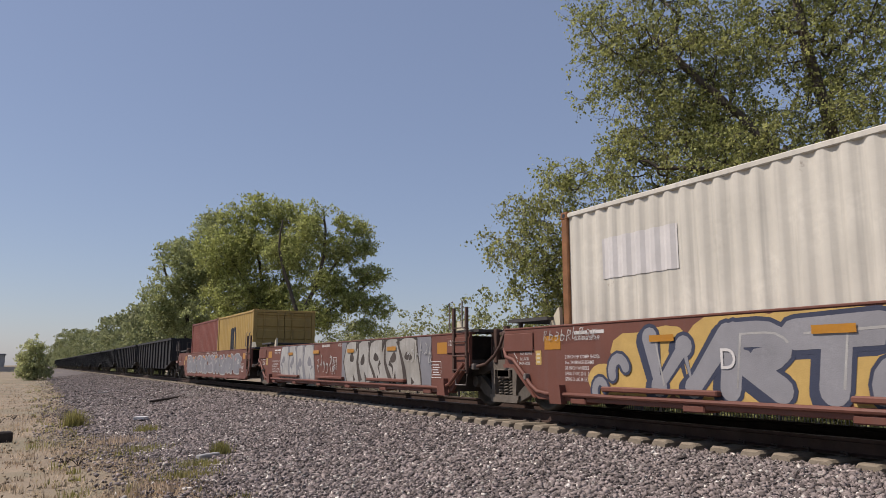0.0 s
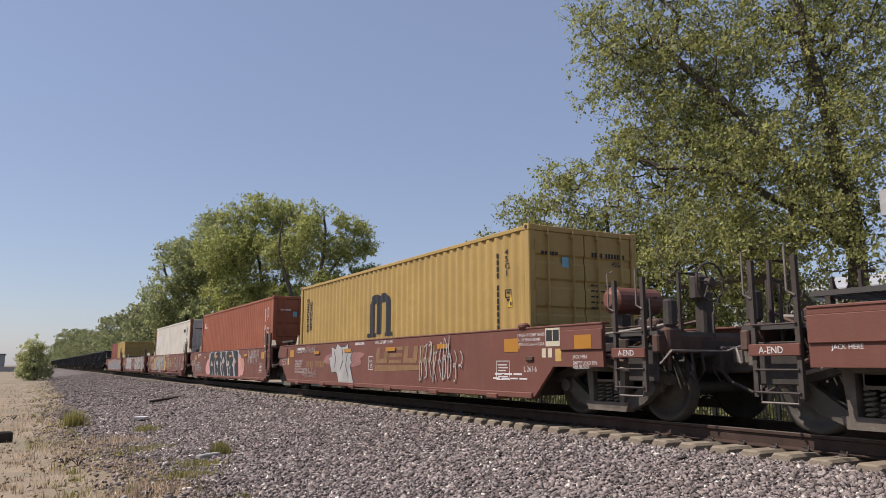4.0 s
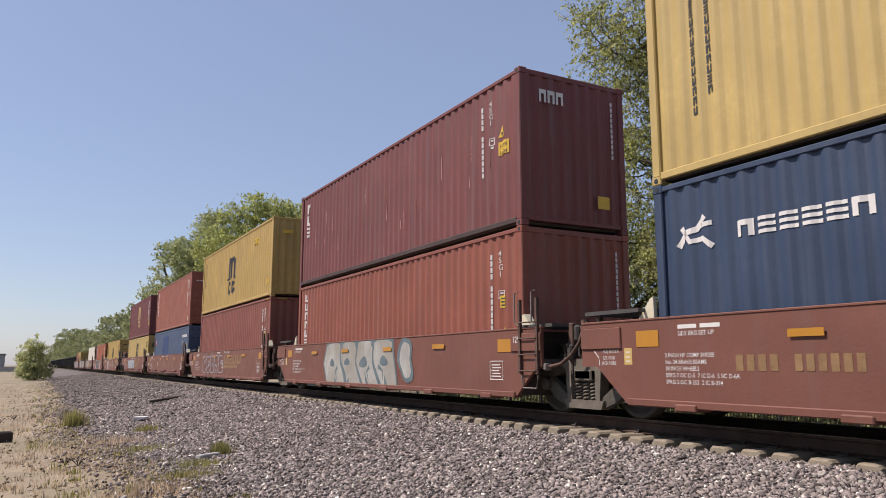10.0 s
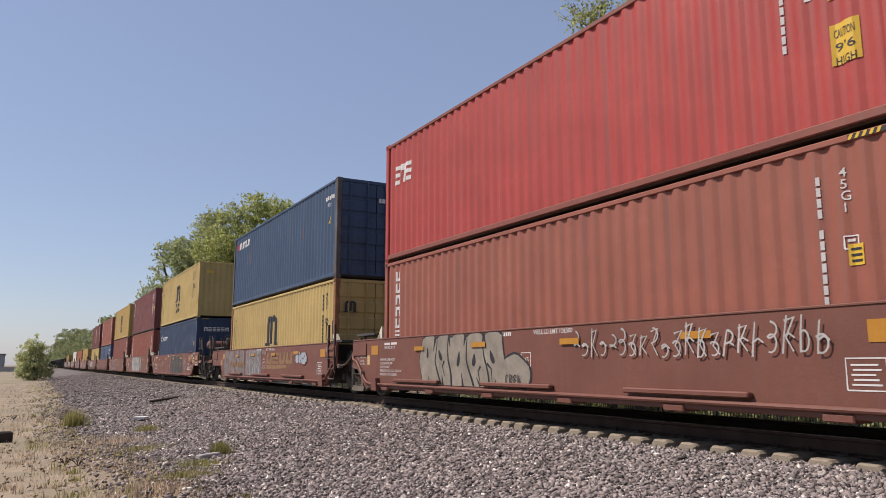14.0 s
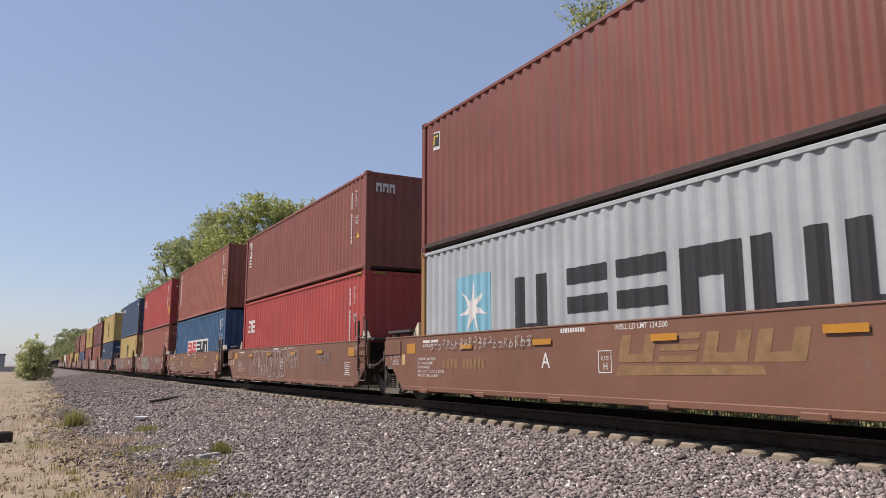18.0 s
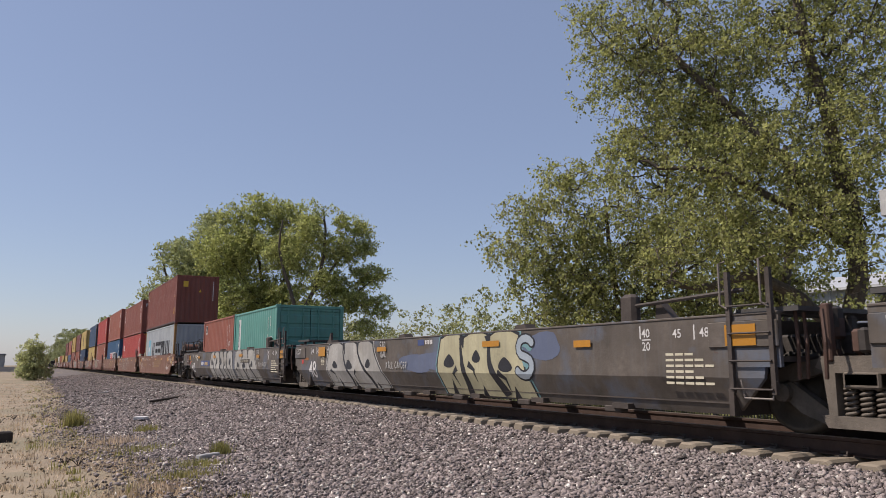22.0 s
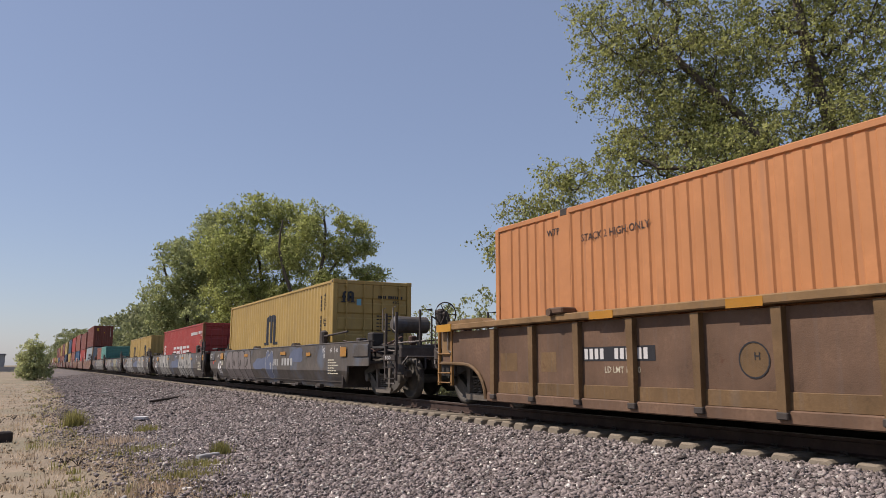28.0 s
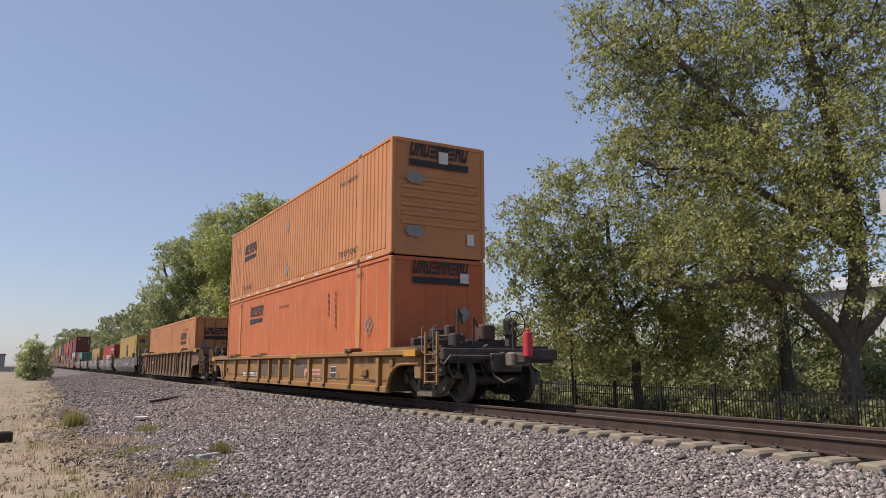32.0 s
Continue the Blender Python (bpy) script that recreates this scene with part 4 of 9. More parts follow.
def vertical_name(c, n, y, z, h, ink, W=1.219, w=None, seed=4, L=None):
    """A vertical maker's name as plain emblem blocks."""
    out = []
    for i in range(n):
        for v, f in blocks(1, w or h * 0.8, h, seed=seed + i):
            out.append(([(a, b - i * h * 1.22) for a, b in v], f))
    art("maker_emblem", out, ink, c, -W + 0.003, y, z, wave, label="plain block emblem")


def arch_logo(c, y, z, w, h, ink, rings=True, W=1.219):
    art("maker_emblem", arch_emblem(w, h), ink, c, -W + 0.003, y, z, wave, label="arched emblem in plain shapes")
    if rings:
        art("maker_emblem", ring_pair(w, h * 0.55), ink, c, -W + 0.003, y, z - h * 0.66, wave)


def side_words(c, text, y, z, h, ink, wide=0.0, vertical=False, W=1.219):
    art("lettering", words(text, h, wide, vertical), ink, c, -W + 0.003, y, z, wave)


# ---- well cars ----
def end_sheet(front, L, e, cut, rise, bottom, top, zc):
    """Outline of one end of a side sheet, from its bottom to its top."""
    k = (lambda d: d) if front else (lambda d: -L - d)
    return [(k(cut), bottom), (k(cut + rise), zc), (k(e), zc), (k(e), top)]


def ladder(u, y0, y1, z0, z1, x=-1.47, m=None, top=1.95):
    """Side ladder: two posts, rungs, and loops above."""
    s = Shape()
    for y in (y0, y1):
        s.box(x - 0.02, x + 0.03, y - 0.028, y + 0.028, z0, top - 0.12)
    l = part("ladder", s, m or CAR_RED, u, "steel side ladder with grab irons")
    for i in range(4):
        z = z0 + 0.05 + i * (z1 - z0) / 3.4
        part("rung", Shape().tube([(x - 0.03, y0, z), (x - 0.03, y1, z)], 0.013, 6), m or CAR_RED, l)
    for y in (y0, y1):
        r = Shape().tube([(x - 0.02, y, top - 0.55), (x - 0.05, y + 0.07, top - 0.5), (x - 0.05, y + 0.07, top - 0.02), (x - 0.02, y, top)], 0.014, 6)
        part("grab_iron", r, HANDRAIL, l)
    return l


BAR_ME = {}


def platform(u, y0, y1, z, x=1.38, m=None):
    """An open grating: an outer frame with bearers, and cross bars that are parts of their own."""
    lo, hi = min(y0, y1), max(y0, y1)
    s = Shape().box(-x, -x + 0.03, lo, hi, z - 0.05, z + 0.005).box(x - 0.03, x, lo, hi, z - 0.05, z + 0.005)
    s.box(-x + 0.03, x - 0.03, lo, lo + 0.03, z - 0.05, z).box(-x + 0.03, x - 0.03, hi - 0.03, hi, z - 0.05, z)
    p = part("end_platform", s, m or GALV, u, "open grating platform over the truck")
    key = (round(x, 3), (m or GALV).name)
    if key not in BAR_ME:
        BAR_ME[key] = Shape().box(-x + 0.03, x - 0.03, -0.03, 0.03, -0.03, 0.0).data("grating_bar", m or GALV)
    for i in range(9):
        part("grating_bar", BAR_ME[key], None, p).location = (0, lo + (hi - lo) * (i + 1) / 10, z)


def coupler(u, y, d):
    """d: +1 at the leading end, -1 at the trailing one; y: the pulling face."""
    s = Shape().box(-0.09, 0.09, min(y - d * 0.85, y - d * 0.1), max(y - d * 0.85, y - d * 0.1), 0.78, 0.98, 0.02)
    s.box(-0.17, 0.14, min(y - d * 0.28, y), max(y - d * 0.28, y), 0.72, 1.02, 0.04).box(0.08, 0.2, min(y - d * 0.1, y + d * 0.08), max(y - d * 0.1, y + d * 0.08), 0.74, 1.0, 0.03)
    part("coupler", s, TRUCK, u, "cast steel knuckle coupler")
    h = [(-0.3, y - d * 0.7, 0.8), (-0.34, y - d * 0.4, 0.55), (-0.3, y - d * 0.1, 0.42), (-0.16, y, 0.5)]
    part("air_hose", Shape().tube(h, 0.022, 6), CAR_DARK, u)


def hand_brake(u, y, z, x=-0.55, m=None):
    s = Shape().box(x - 0.02, x + 0.22, y - 0.10, y + 0.10, z - 0.26, z + 0.13, 0.05)
    part("brake_housing", s, m or CAR_DARK, u)
    ring = [(x + 0.1 + 0.27 * math.cos(a), y - 0.22, z + 0.27 * math.sin(a)) for a in [2 * math.pi * i / 20 for i in range(21)]]
    w = part("brake_wheel", Shape().tube(ring, 0.016, 6, False), m or CAR_DARK, u, "spoked hand brake wheel")
    for i in range(6):
        a = i * math.pi / 3
        part("spoke", Shape().tube([(x + 0.1, y - 0.2, z), (x + 0.1 + 0.26 * math.cos(a), y - 0.22, z + 0.26 * math.sin(a))], 0.012, 5), m or CAR_DARK, w)
    part("hub", Shape().lathe([(-0.06, 0.06), (0.04, 0.06)], (x + 0.1, y - 0.2, z), "y", 12), m or CAR_DARK, w)


def clutter(u, base, d, cp, seed):
    """Brake gear about a coupler end: valves, levers, rods, upright pipes and loose hoses."""
    r = random.Random(seed + 300)
    for k in range(8):
        y, x, z = base + d * r.uniform(0.5, cp - 0.5), r.uniform(-1.2, -0.1), r.uniform(0.95, 1.5)
        w, h = r.uniform(0.07, 0.17), r.uniform(0.08, 0.2)
        part("brake_valve", Shape().box(x - w, x + w, y - w, y + w, z - h, z + h, 0.03).tube([(x, y, z - h - 0.25), (x, y, z - h)], 0.03, 6), (CAR_DARK, CAR_BROWN, SOOT)[k % 3], u)
    for k in range(9):
        y, x, z = base + d * r.uniform(0.3, 1.5), r.uniform(-1.3, 0.2), r.uniform(0.55, 1.5)
        y2 = base + d * r.uniform(cp - 1.2, cp - 0.6)
        zz = r.uniform(0.6, 1.5)
        part("brake_rod", Shape().tube([(x, y, z), (x - 0.1, (y + y2) / 2, (z + zz) / 2 + r.uniform(-0.1, 0.15)), (x, y2, zz)], r.uniform(0.014, 0.03), 6), CAR_BROWN if k % 4 else HANDRAIL, u)
    for k in range(4):
        y, x = base + d * r.uniform(cp - 1.5, cp - 0.6), r.uniform(-1.2, 0.3)
        part("upright_pipe", Shape().tube([(x, y, 0.9), (x, y, r.uniform(1.4, 1.95)), (x + 0.12, y, r.uniform(1.4, 1.95))], 0.022, 6), CAR_DARK, u)
    for k in range(3):
        y, x = base + d * (cp - 0.8), r.uniform(-1.2, -0.2)
        part("loose_hose", Shape().tube([(x, y, 1.0), (x - 0.08, y + d * 0.12, 0.7), (x - 0.02, y + d * 0.2, 0.52), (x + 0.06, y + d * 0.28, 0.7), (x + 0.1, y + d * 0.2, 0.95)], 0.02, 6), SOOT, u)
    part("side_apron", Shape().box(-1.30, -1.26, *sorted((base + d * (cp - 1.3), base + d * (cp - 0.75))), 0.55, 1.02, 0.01), SOOT, u)
    part("uncoupling_lever", Shape().tube([(-1.38, base + d * (cp - 0.62), 0.78), (-1.30, base + d * (cp - 0.5), 0.95), (-0.3, base + d * (cp - 0.48), 0.95), (-0.1, base + d * (cp - 0.4), 1.02)], 0.016, 6), HANDRAIL, u)


LOADS = ("2 INCH HF COMP SHOES", "No. 24 BRAKE BEAMS", "38 INCH WHEELS", "SPRG 7 OC D-5  7 IC D-6  5 IIC D-6A", "SPRG 2 OC B-353  2 IC B-354")


def well_unit(label, s, letter, ends=("joint", "joint"), style="red", L=12.192, emblem=True, pitch_gap=3.2, rails=False, seed=0, number_y=-2.6, limit="124,500", coat=None):
    """One unit of an articulated well car; s: where the space for its 40-foot box starts on the track."""
    red = style == "red"
    paint_ = coat or (CAR_RED if red else CAR_GREY)
    u = thing("well_car", label, "well car", "well cars of the train")
    top, bot = (1.35, 0.27) if red else (1.33, 0.19)
    ext = {"joint": ((1.30, 0.42, 0.56), (0.80, 0.12, 0.55)), "coupler": ((2.15, 0.10, 0.5), (2.05, 0.40, 0.5))}
    if not red:
        ext = {"joint": ((2.5, 1.75, 0.6), (2.0, 1.25, 0.55)), "coupler": ((3.6, 1.25, 0.5), (3.1, 1.2, 0.55))}
    pf = end_sheet(True, L, *ext[ends[0]][0][:1], ext[ends[0]][0][1], ext[ends[0]][0][2], bot, top, 0.74)
    pr = end_sheet(False, L, *ext[ends[1]][1][:1], ext[ends[1]][1][1], ext[ends[1]][1][2], bot, top, 0.74)
    outline = pf + pr[::-1]
    xo = 1.45
    for sx in (-1, 1):
        a, b = sorted((sx * xo, sx * (xo - 0.05)))
        if red:
            part("side_sheet", Shape().slab(outline, a, b), paint_, u)
        else:
            sh = Shape()
            upper = [(pf[1][0] - 0.02, 0.62), pf[1], pf[2], pf[3], pr[3], pr[2], pr[1], (pr[1][0] + 0.02, 0.62)]
            sh.slab(upper, a, b)
            y0_, y1_ = pf[1][0] - 0.02, pr[1][0] + 0.02
            yb0, yb1 = pf[0][0], pr[0][0]
            o = sx * xo
            i_ = sx * (xo - 0.19)
            t_ = -sx * 0.05
            sh.add([(o, y0_, 0.62), (o, y1_, 0.62), (i_, yb1, bot), (i_, yb0, bot), (o + t_, y0_, 0.62), (o + t_, y1_, 0.62), (i_ + t_, yb1, bot), (i_ + t_, yb0, bot)],
                   [(0, 1, 2, 3), (7, 6, 5, 4), (0, 3, 7, 4), (1, 5, 6, 2), (3, 2, 6, 7), (0, 4, 5, 1)])
            part("side_sheet", sh, paint_, u)
            lx = xo - 0.19 * (0.62 - 0.33) / 0.43
            part("foot_seam", Shape().box(*sorted((sx * (lx + 0.008), sx * (lx - 0.03))), yb1, yb0, 0.318, 0.336), CAR_DARK, u)
        ya, yb = pr[3][0], pf[3][0]
        c0, c1 = sorted((sx * (xo + 0.012), sx * (xo - 0.14)))
        part("top_chord", Shape().box(c0, c1, ya, yb, top - 0.012, top + 0.02, 0.008), paint_, u)
        if red:
            c0, c1 = sorted((sx * (xo + 0.03), sx * (xo - 0.16)))
            part("bottom_chord", Shape().box(c0, c1, pr[0][0] + 0.05, pf[0][0] - 0.05, bot - 0.035, bot + 0.06, 0.012), paint_, u)
            if rails:
                c0, c1 = sorted((sx * (xo + 0.10), sx * (xo + 0.0)))
                for k in range(3):
                    yy = -1.2 - k * 3.6
                    part("side_step", Shape().box(c0, c1, yy - 2.0, yy, bot + 0.13, bot + 0.20, 0.015), paint_, u)
        for k in range(6):
            yy = -0.6 - k * 2.15
            f0, f1 = sorted((sx * (xo + 0.055 if red else xo - 0.10), sx * (xo - 0.25)))
            part("bracket", Shape().box(f0, f1, yy - 0.22, yy + 0.12, bot - 0.07, bot + 0.02, 0.015), paint_ if red else CAR_DARK, u)
    pz = bot + 0.06
    if red:
        path = [(-xo - 0.05, pf[0][0] - 0.6, pz), (-xo - 0.05, -3, pz), (-xo - 0.05, -6, pz), (-xo - 0.05, -9, pz), (-xo - 0.05, pr[0][0] + 0.3, pz), (-xo - 0.05, pr[0][0], pz + 0.08), (-xo - 0.05, pr[1][0] + 0.02, 0.78)]
        if rails:
            part("brake_pipe", Shape().tube(path, 0.032, 8), CAR_RED, u)
            if ends[0] == "joint":
                X_ = -xo - 0.05
                rise_ = [(X_ + 0.2, 1.38, 1.2), (X_ + 0.06, 1.33, 1.02), (X_, 1.2, 0.9), (X_, 0.98, 0.85), (X_, 0.74, 0.66), (X_, 0.5, 0.45), (X_, 0.34, 0.36), (X_, 0.1, pz), (X_, -0.6, pz)]
                part("brake_pipe", Shape().tube(rise_, 0.032, 8), CAR_RED, u, smooth=True)
                part("slope_lip", Shape().slab([(0.40, 0.26), (0.47, 0.26), (1.02, 0.72), (1.3, 0.72), (1.3, 0.78), (0.99, 0.78)], -xo - 0.035, -xo), CAR_RED, u)
                for yy in (-0.12, 0.62):
                    part("pipe_clamp", Shape().box(X_ - 0.045, -xo, yy - 0.03, yy + 0.03, pz - 0.05 if yy < 0 else 0.53, pz + 0.05 if yy < 0 else 0.63, 0.01), HANDRAIL, u)
                part("pipe_guard", Shape().slab([(-0.34, bot - 0.08), (-0.06, bot - 0.08), (-0.02, bot + 0.17), (-0.3, bot + 0.2)], -xo - 0.11, -xo), CAR_RED, u)
        for yy in (pr[0][0] + 0.25,) if rails else ():
            part("pipe_guard", Shape().slab([(yy - 0.16, bot - 0.08), (yy + 0.16, bot - 0.08), (yy + 0.13, bot + 0.2), (yy - 0.10, bot + 0.24)], -xo - 0.10, -xo), CAR_RED, u)
    for k in range(7):
        yy = -0.2 - k * 1.9
        part("cross_bearer", Shape().box(-xo + 0.06, xo - 0.06, yy - 0.16, yy + 0.16, bot - 0.01, bot + 0.06), CAR_DARK, u)
    # ends
    for e, kind in enumerate(ends):
        f = e == 0
        d = 1 if f else -1
        base = 0.0 if f else -L
        P = pf if f else pr
        ye = P[3][0]
        c0, c1 = sorted((base + d * (0.12 if red else 1.3), ye))
        part("end_bulkhead", Shape().box(-xo + 0.05, xo - 0.05, *sorted((base + d * (0.10 if red else 1.25), base + d * (0.17 if red else 1.32))), bot, top - 0.03), CAR_DARK, u)
        part("end_beam", Shape().box(-0.62, 0.62, *sorted((base + d * 0.12, ye + d * (0.55 if kind == "joint" else 1.0))), 0.86, 1.12, 0.03), SOOT, u)
        part("end_deck", Shape().box(-xo + 0.05, xo - 0.05, c0, c1, 0.80, 0.86), CAR_DARK, u)
        c0, c1 = sorted((ye - d * 0.95 if kind != "joint" or not red else ye - d * 0.83, ye))
        part("jacking_pad", Shape().box(-xo - 0.025, -xo, c0, c1, top - 0.37, top - 0.07, 0.012), paint_, u)
        if kind == "joint":
            if f:
                platform(u, base + d * (0.2 if red else 1.5), ye, top + 0.17)
                for xx in (-1.2, -0.5, 0.5, 1.2):
                    for yy in (ye - d * 0.12, base + d * (0.3 if red else 1.6)):
                        part("stanchion", Shape().box(xx - 0.03, xx + 0.03, yy - 0.03, yy + 0.03, top - 0.05, top + 0.13), CAR_DARK, u)
                cone = Shape().slab([(base + 0.04, top + 0.02), (base + 0.34, top + 0.02), (base + 0.10, top + 0.30), (base + 0.05, top + 0.32)], -xo + 0.20, -xo + 0.26)
                part("guide_cone", cone, CREAM if red else CAR_DARK, u, "pale worn container guide")
            else:
                platform(u, base + d * (0.15 if red else 1.4), ye + d * 0.2, top + 0.06)
                ladder(u, ye - d * 0.54 if red else ye - d * 0.62, ye - d * 0.07, 0.62 if red else 0.45, 1.5, m=CAR_BROWN if red else CAR_DARK, x=-xo - 0.03)
                part("guide_cone", Shape().slab([(base - 0.34, top + 0.02), (base - 0.04, top + 0.02), (base - 0.06, top + 0.24), (base - 0.12, top + 0.26)], -xo + 0.16, -xo + 0.30), CREAM if red else CAR_DARK, u)
                part("stirrup", Shape().tube([(-xo - 0.03, ye - d * 0.5, 0.6), (-xo - 0.03, ye - d * 0.46, 0.4), (-xo - 0.03, ye - d * 0.1, 0.4), (-xo - 0.03, ye - d * 0.05, 0.6)], 0.014, 6), HANDRAIL, u)
                g = pitch_gap
                if red:
                    hose = [(-1.36, ye + 0.32, 0.74), (-1.34, ye - 0.02, 0.73), (-1.3, ye - 0.3, 0.78), (-1.26, ye - 0.52, 0.92), (-1.22, ye - 0.66, 1.1), (-1.18, ye - 0.7, 1.28), (-1.1, ye - 0.72, 1.4)]
                    part("brake_hose", Shape().tube(hose, 0.03, 9), CAR_BROWN, u, "bent brake pipe across the joint", smooth=True)
                    part("hose_clamp", Shape().box(-1.42, -1.28, ye - 0.06, ye + 0.02, 0.68, 0.79, 0.015), HANDRAIL, u)
                    part("valve_stand", Shape().box(-1.08, -0.86, ye - 0.62, ye - 0.4, 1.02, 1.3, 0.04).lathe([(0.0, 0.13), (0.05, 0.13), (0.07, 0.06), (0.16, 0.06)], (-0.97, ye - 0.5, 1.3), "z", 12), CAR_BROWN, u)
                truck(u, base - g / 2 + (0.27 if red else 0.12), s)
                rj = random.Random(seed + 90)
                for k in range(5):
                    yy, xx, zz = ye - rj.uniform(0.0, 0.75), rj.uniform(-1.25, -0.35), rj.uniform(0.9, 1.3)
                    part("brake_valve", Shape().box(xx - 0.08, xx + 0.08, yy - 0.06, yy + 0.06, zz - 0.14, zz + 0.12, 0.03).tube([(xx, yy, zz - 0.35), (xx, yy, zz - 0.14)], 0.025, 6), CAR_BROWN if k % 2 else SOOT, u)
                for k in range(4):
                    yy, xx = ye - rj.uniform(0.0, 0.5), rj.uniform(-1.35, -0.5)
                    part("brake_rod", Shape().tube([(xx, yy, 0.62), (xx - 0.05, yy - 0.05, 1.0), (xx, yy, rj.uniform(1.3, 1.42))], 0.022, 6), CAR_BROWN, u)
                part("valve_post", Shape().box(-1.1, -1.0, ye - 0.35, ye - 0.25, 0.8, 1.42, 0.015), CAR_BROWN, u)
                part("joint_casting", Shape().lathe([(-0.16, 0.3), (0.16, 0.34), (0.24, 0.2)], (0, base - g / 2, 0.95), "z", 16), CAR_DARK, u)
        else:
            cp = {("red", 0): 3.68, ("red", 1): 3.68, ("grey", 0): 4.9, ("grey", 1): 5.4}[(style, e)]
            part("draft_sill", Shape().box(-0.32, 0.32, *sorted((ye, base + d * (cp - 0.55))), 0.66, 1.02, 0.03), CAR_DARK, u)
            part("end_sill", Shape().box(-1.4, 1.4, *sorted((base + d * (cp - 0.75), base + d * (cp - 0.63))), 0.92, 1.16, 0.02), CAR_BROWN if red else CAR_DARK, u, "grimy end sill")
            platform(u, ye + d * 0.05, base + d * (cp - 0.65), 1.2)
            ladder(u, base + d * (cp - 1.4), base + d * (cp - 0.85), 0.42, 1.25, m=CAR_DARK, x=-1.42, top=2.05)
            for xx in (-0.9, 0.9):
                part("end_post", Shape().tube([(xx, base + d * (cp - 0.7), 1.0), (xx, base + d * (cp - 0.7), 1.99), (xx + 0.3, base + d * (cp - 0.7), 2.0)], 0.03, 8), CAR_DARK, u)
            clutter(u, base, d, cp, seed + e)
            plate_y = base + d * (cp - 1.12) + 0.3
            part("end_plate", Shape().box(-1.475, -1.44, plate_y - 0.62, plate_y + 0.02, 0.86, 0.99, 0.008), CAR_RED if red else CAR_DARK, u, "plate that names the car's end")
            if letter in ("A", "B"):
                art("stencil_text", words(letter + "-END", 0.075), WHITE, u, -1.479, plate_y - 0.12, 0.888)
            truck(u, base + d * (1.65 if red else 3.1), s)
            coupler(u, base + d * cp, d)
            if not f:
                tank = Shape().lathe([(-0.5, 0.1), (-0.42, 0.2), (0.42, 0.2), (0.5, 0.1)], (-0.5, base - (cp - 2.0), 1.72), "x", 18)
                part("air_tank", tank, paint_, u, "cylindrical air reservoir", smooth=False)
                tk = Shape()
                for xx in (-0.75, -0.25):
                    tk.box(xx - 0.04, xx + 0.04, base - (cp - 2.0) - 0.06, base - (cp - 2.0) + 0.06, 1.2, 1.55)
                part("tank_bracket", tk, CAR_DARK, u)
                hand_brake(u, base - (cp - 1.0), 1.92, -0.3)
                part("brake_post", Shape().box(-0.2, 0.0, base - (cp - 1.0) - 0.1, base - (cp - 1.0) + 0.1, 1.1, 1.8, 0.03), CAR_DARK, u)
            else:
                platform(u, base + d * 0.4, ye, top + 0.17)
                for xx in (-1.2, 1.2):
                    for yy in (base + d * 0.5, ye - d * 0.1):
                        part("stanchion", Shape().box(xx - 0.03, xx + 0.03, yy - 0.03, yy + 0.03, top - 0.05, top + 0.13), CAR_DARK, u)
                part("equipment_box", Shape().box(-0.6, 0.2, base + d * 1.0, base + d * 1.5, top, top + 0.42, 0.04), CAR_DARK, u)
            part("inner_stirrup", Shape().tube([(-1.42, base + d * (cp - 1.35), 0.55), (-1.42, base + d * (cp - 1.35), 0.36), (-1.42, base + d * (cp - 0.9), 0.36), (-1.42, base + d * (cp - 0.9), 0.55)], 0.014, 6), HANDRAIL, u)
    # marks
    X = -xo - 0.004
    refl = [(0.18, 1.0, 0.40, 0.21), (-2.1, 1.06, 0.42, 0.085), (-4.4, 1.08, 0.48, 0.09), (-7.0, 1.07, 0.45, 0.09), (-9.4, 1.08, 0.48, 0.09), (-11.75, 0.98, 0.42, 0.22)]
    if not red:
        refl = [(1.55, 0.98, 0.42, 0.24), (-0.2, 1.07, 0.5, 0.1), (-3.6, 1.07, 0.5, 0.1), (-8.2, 1.08, 0.55, 0.1), (-10.75, 1.02, 0.38, 0.1), (-13.5, 0.98, 0.42, 0.24)]
    if not red and ends[0] == "joint":
        refl[:2] = [(0.38, 1.0, 0.52, 0.25)]
    for y, z, w, h in refl:
        if ends[0] == "joint" or y < 0.5:
            art("reflector", [rect(0, 0, w, h)], REFLECT, u, X - (0.003 if h > 0.15 and red else 0.03 if h > 0.15 else 0.024), y, z, label="amber reflective plate")
    r = random.Random(seed + 50)
    if red:
        for i, t in enumerate(LOADS):
            art("stencil_text", words(t, 0.052), WHITE, u, X, -0.32, 0.86 - i * 0.082)
        art("stencil_mark", bars(2, 0.3, 0.05, 0.18), WHITE, u, X, -0.55, 1.21)
        art("stencil_text", words("SIDE BRG SET-UP", 0.055), WHITE, u, X, -0.55, 1.125)
        art("inspection_label", [rect(0, 0, 0.15, 0.22)], SPRAY_OCHRE, u, X, 0.42, 0.77, label="faded yellow inspection label")
        art("label_print", [rect(0.03, 0.03 + 0.06 * i, 0.12, 0.055 + 0.06 * i) for i in range(3)], CREAM, u, X - 0.003, 0.42, 0.77)
        art("stencil_text", words("WELL LD LMT " + limit, 0.075), WHITE, u, X, -6.3, 1.245)
        art("car_number", bars(10, 0.04, 0.065, 0.45), WHITE, u, X, -5.1, 1.245)
        if letter:
            art("unit_letter", words(letter, 0.24), WHITE, u, X, -4.6 if letter == "A" else number_y - 0.75, 0.72)
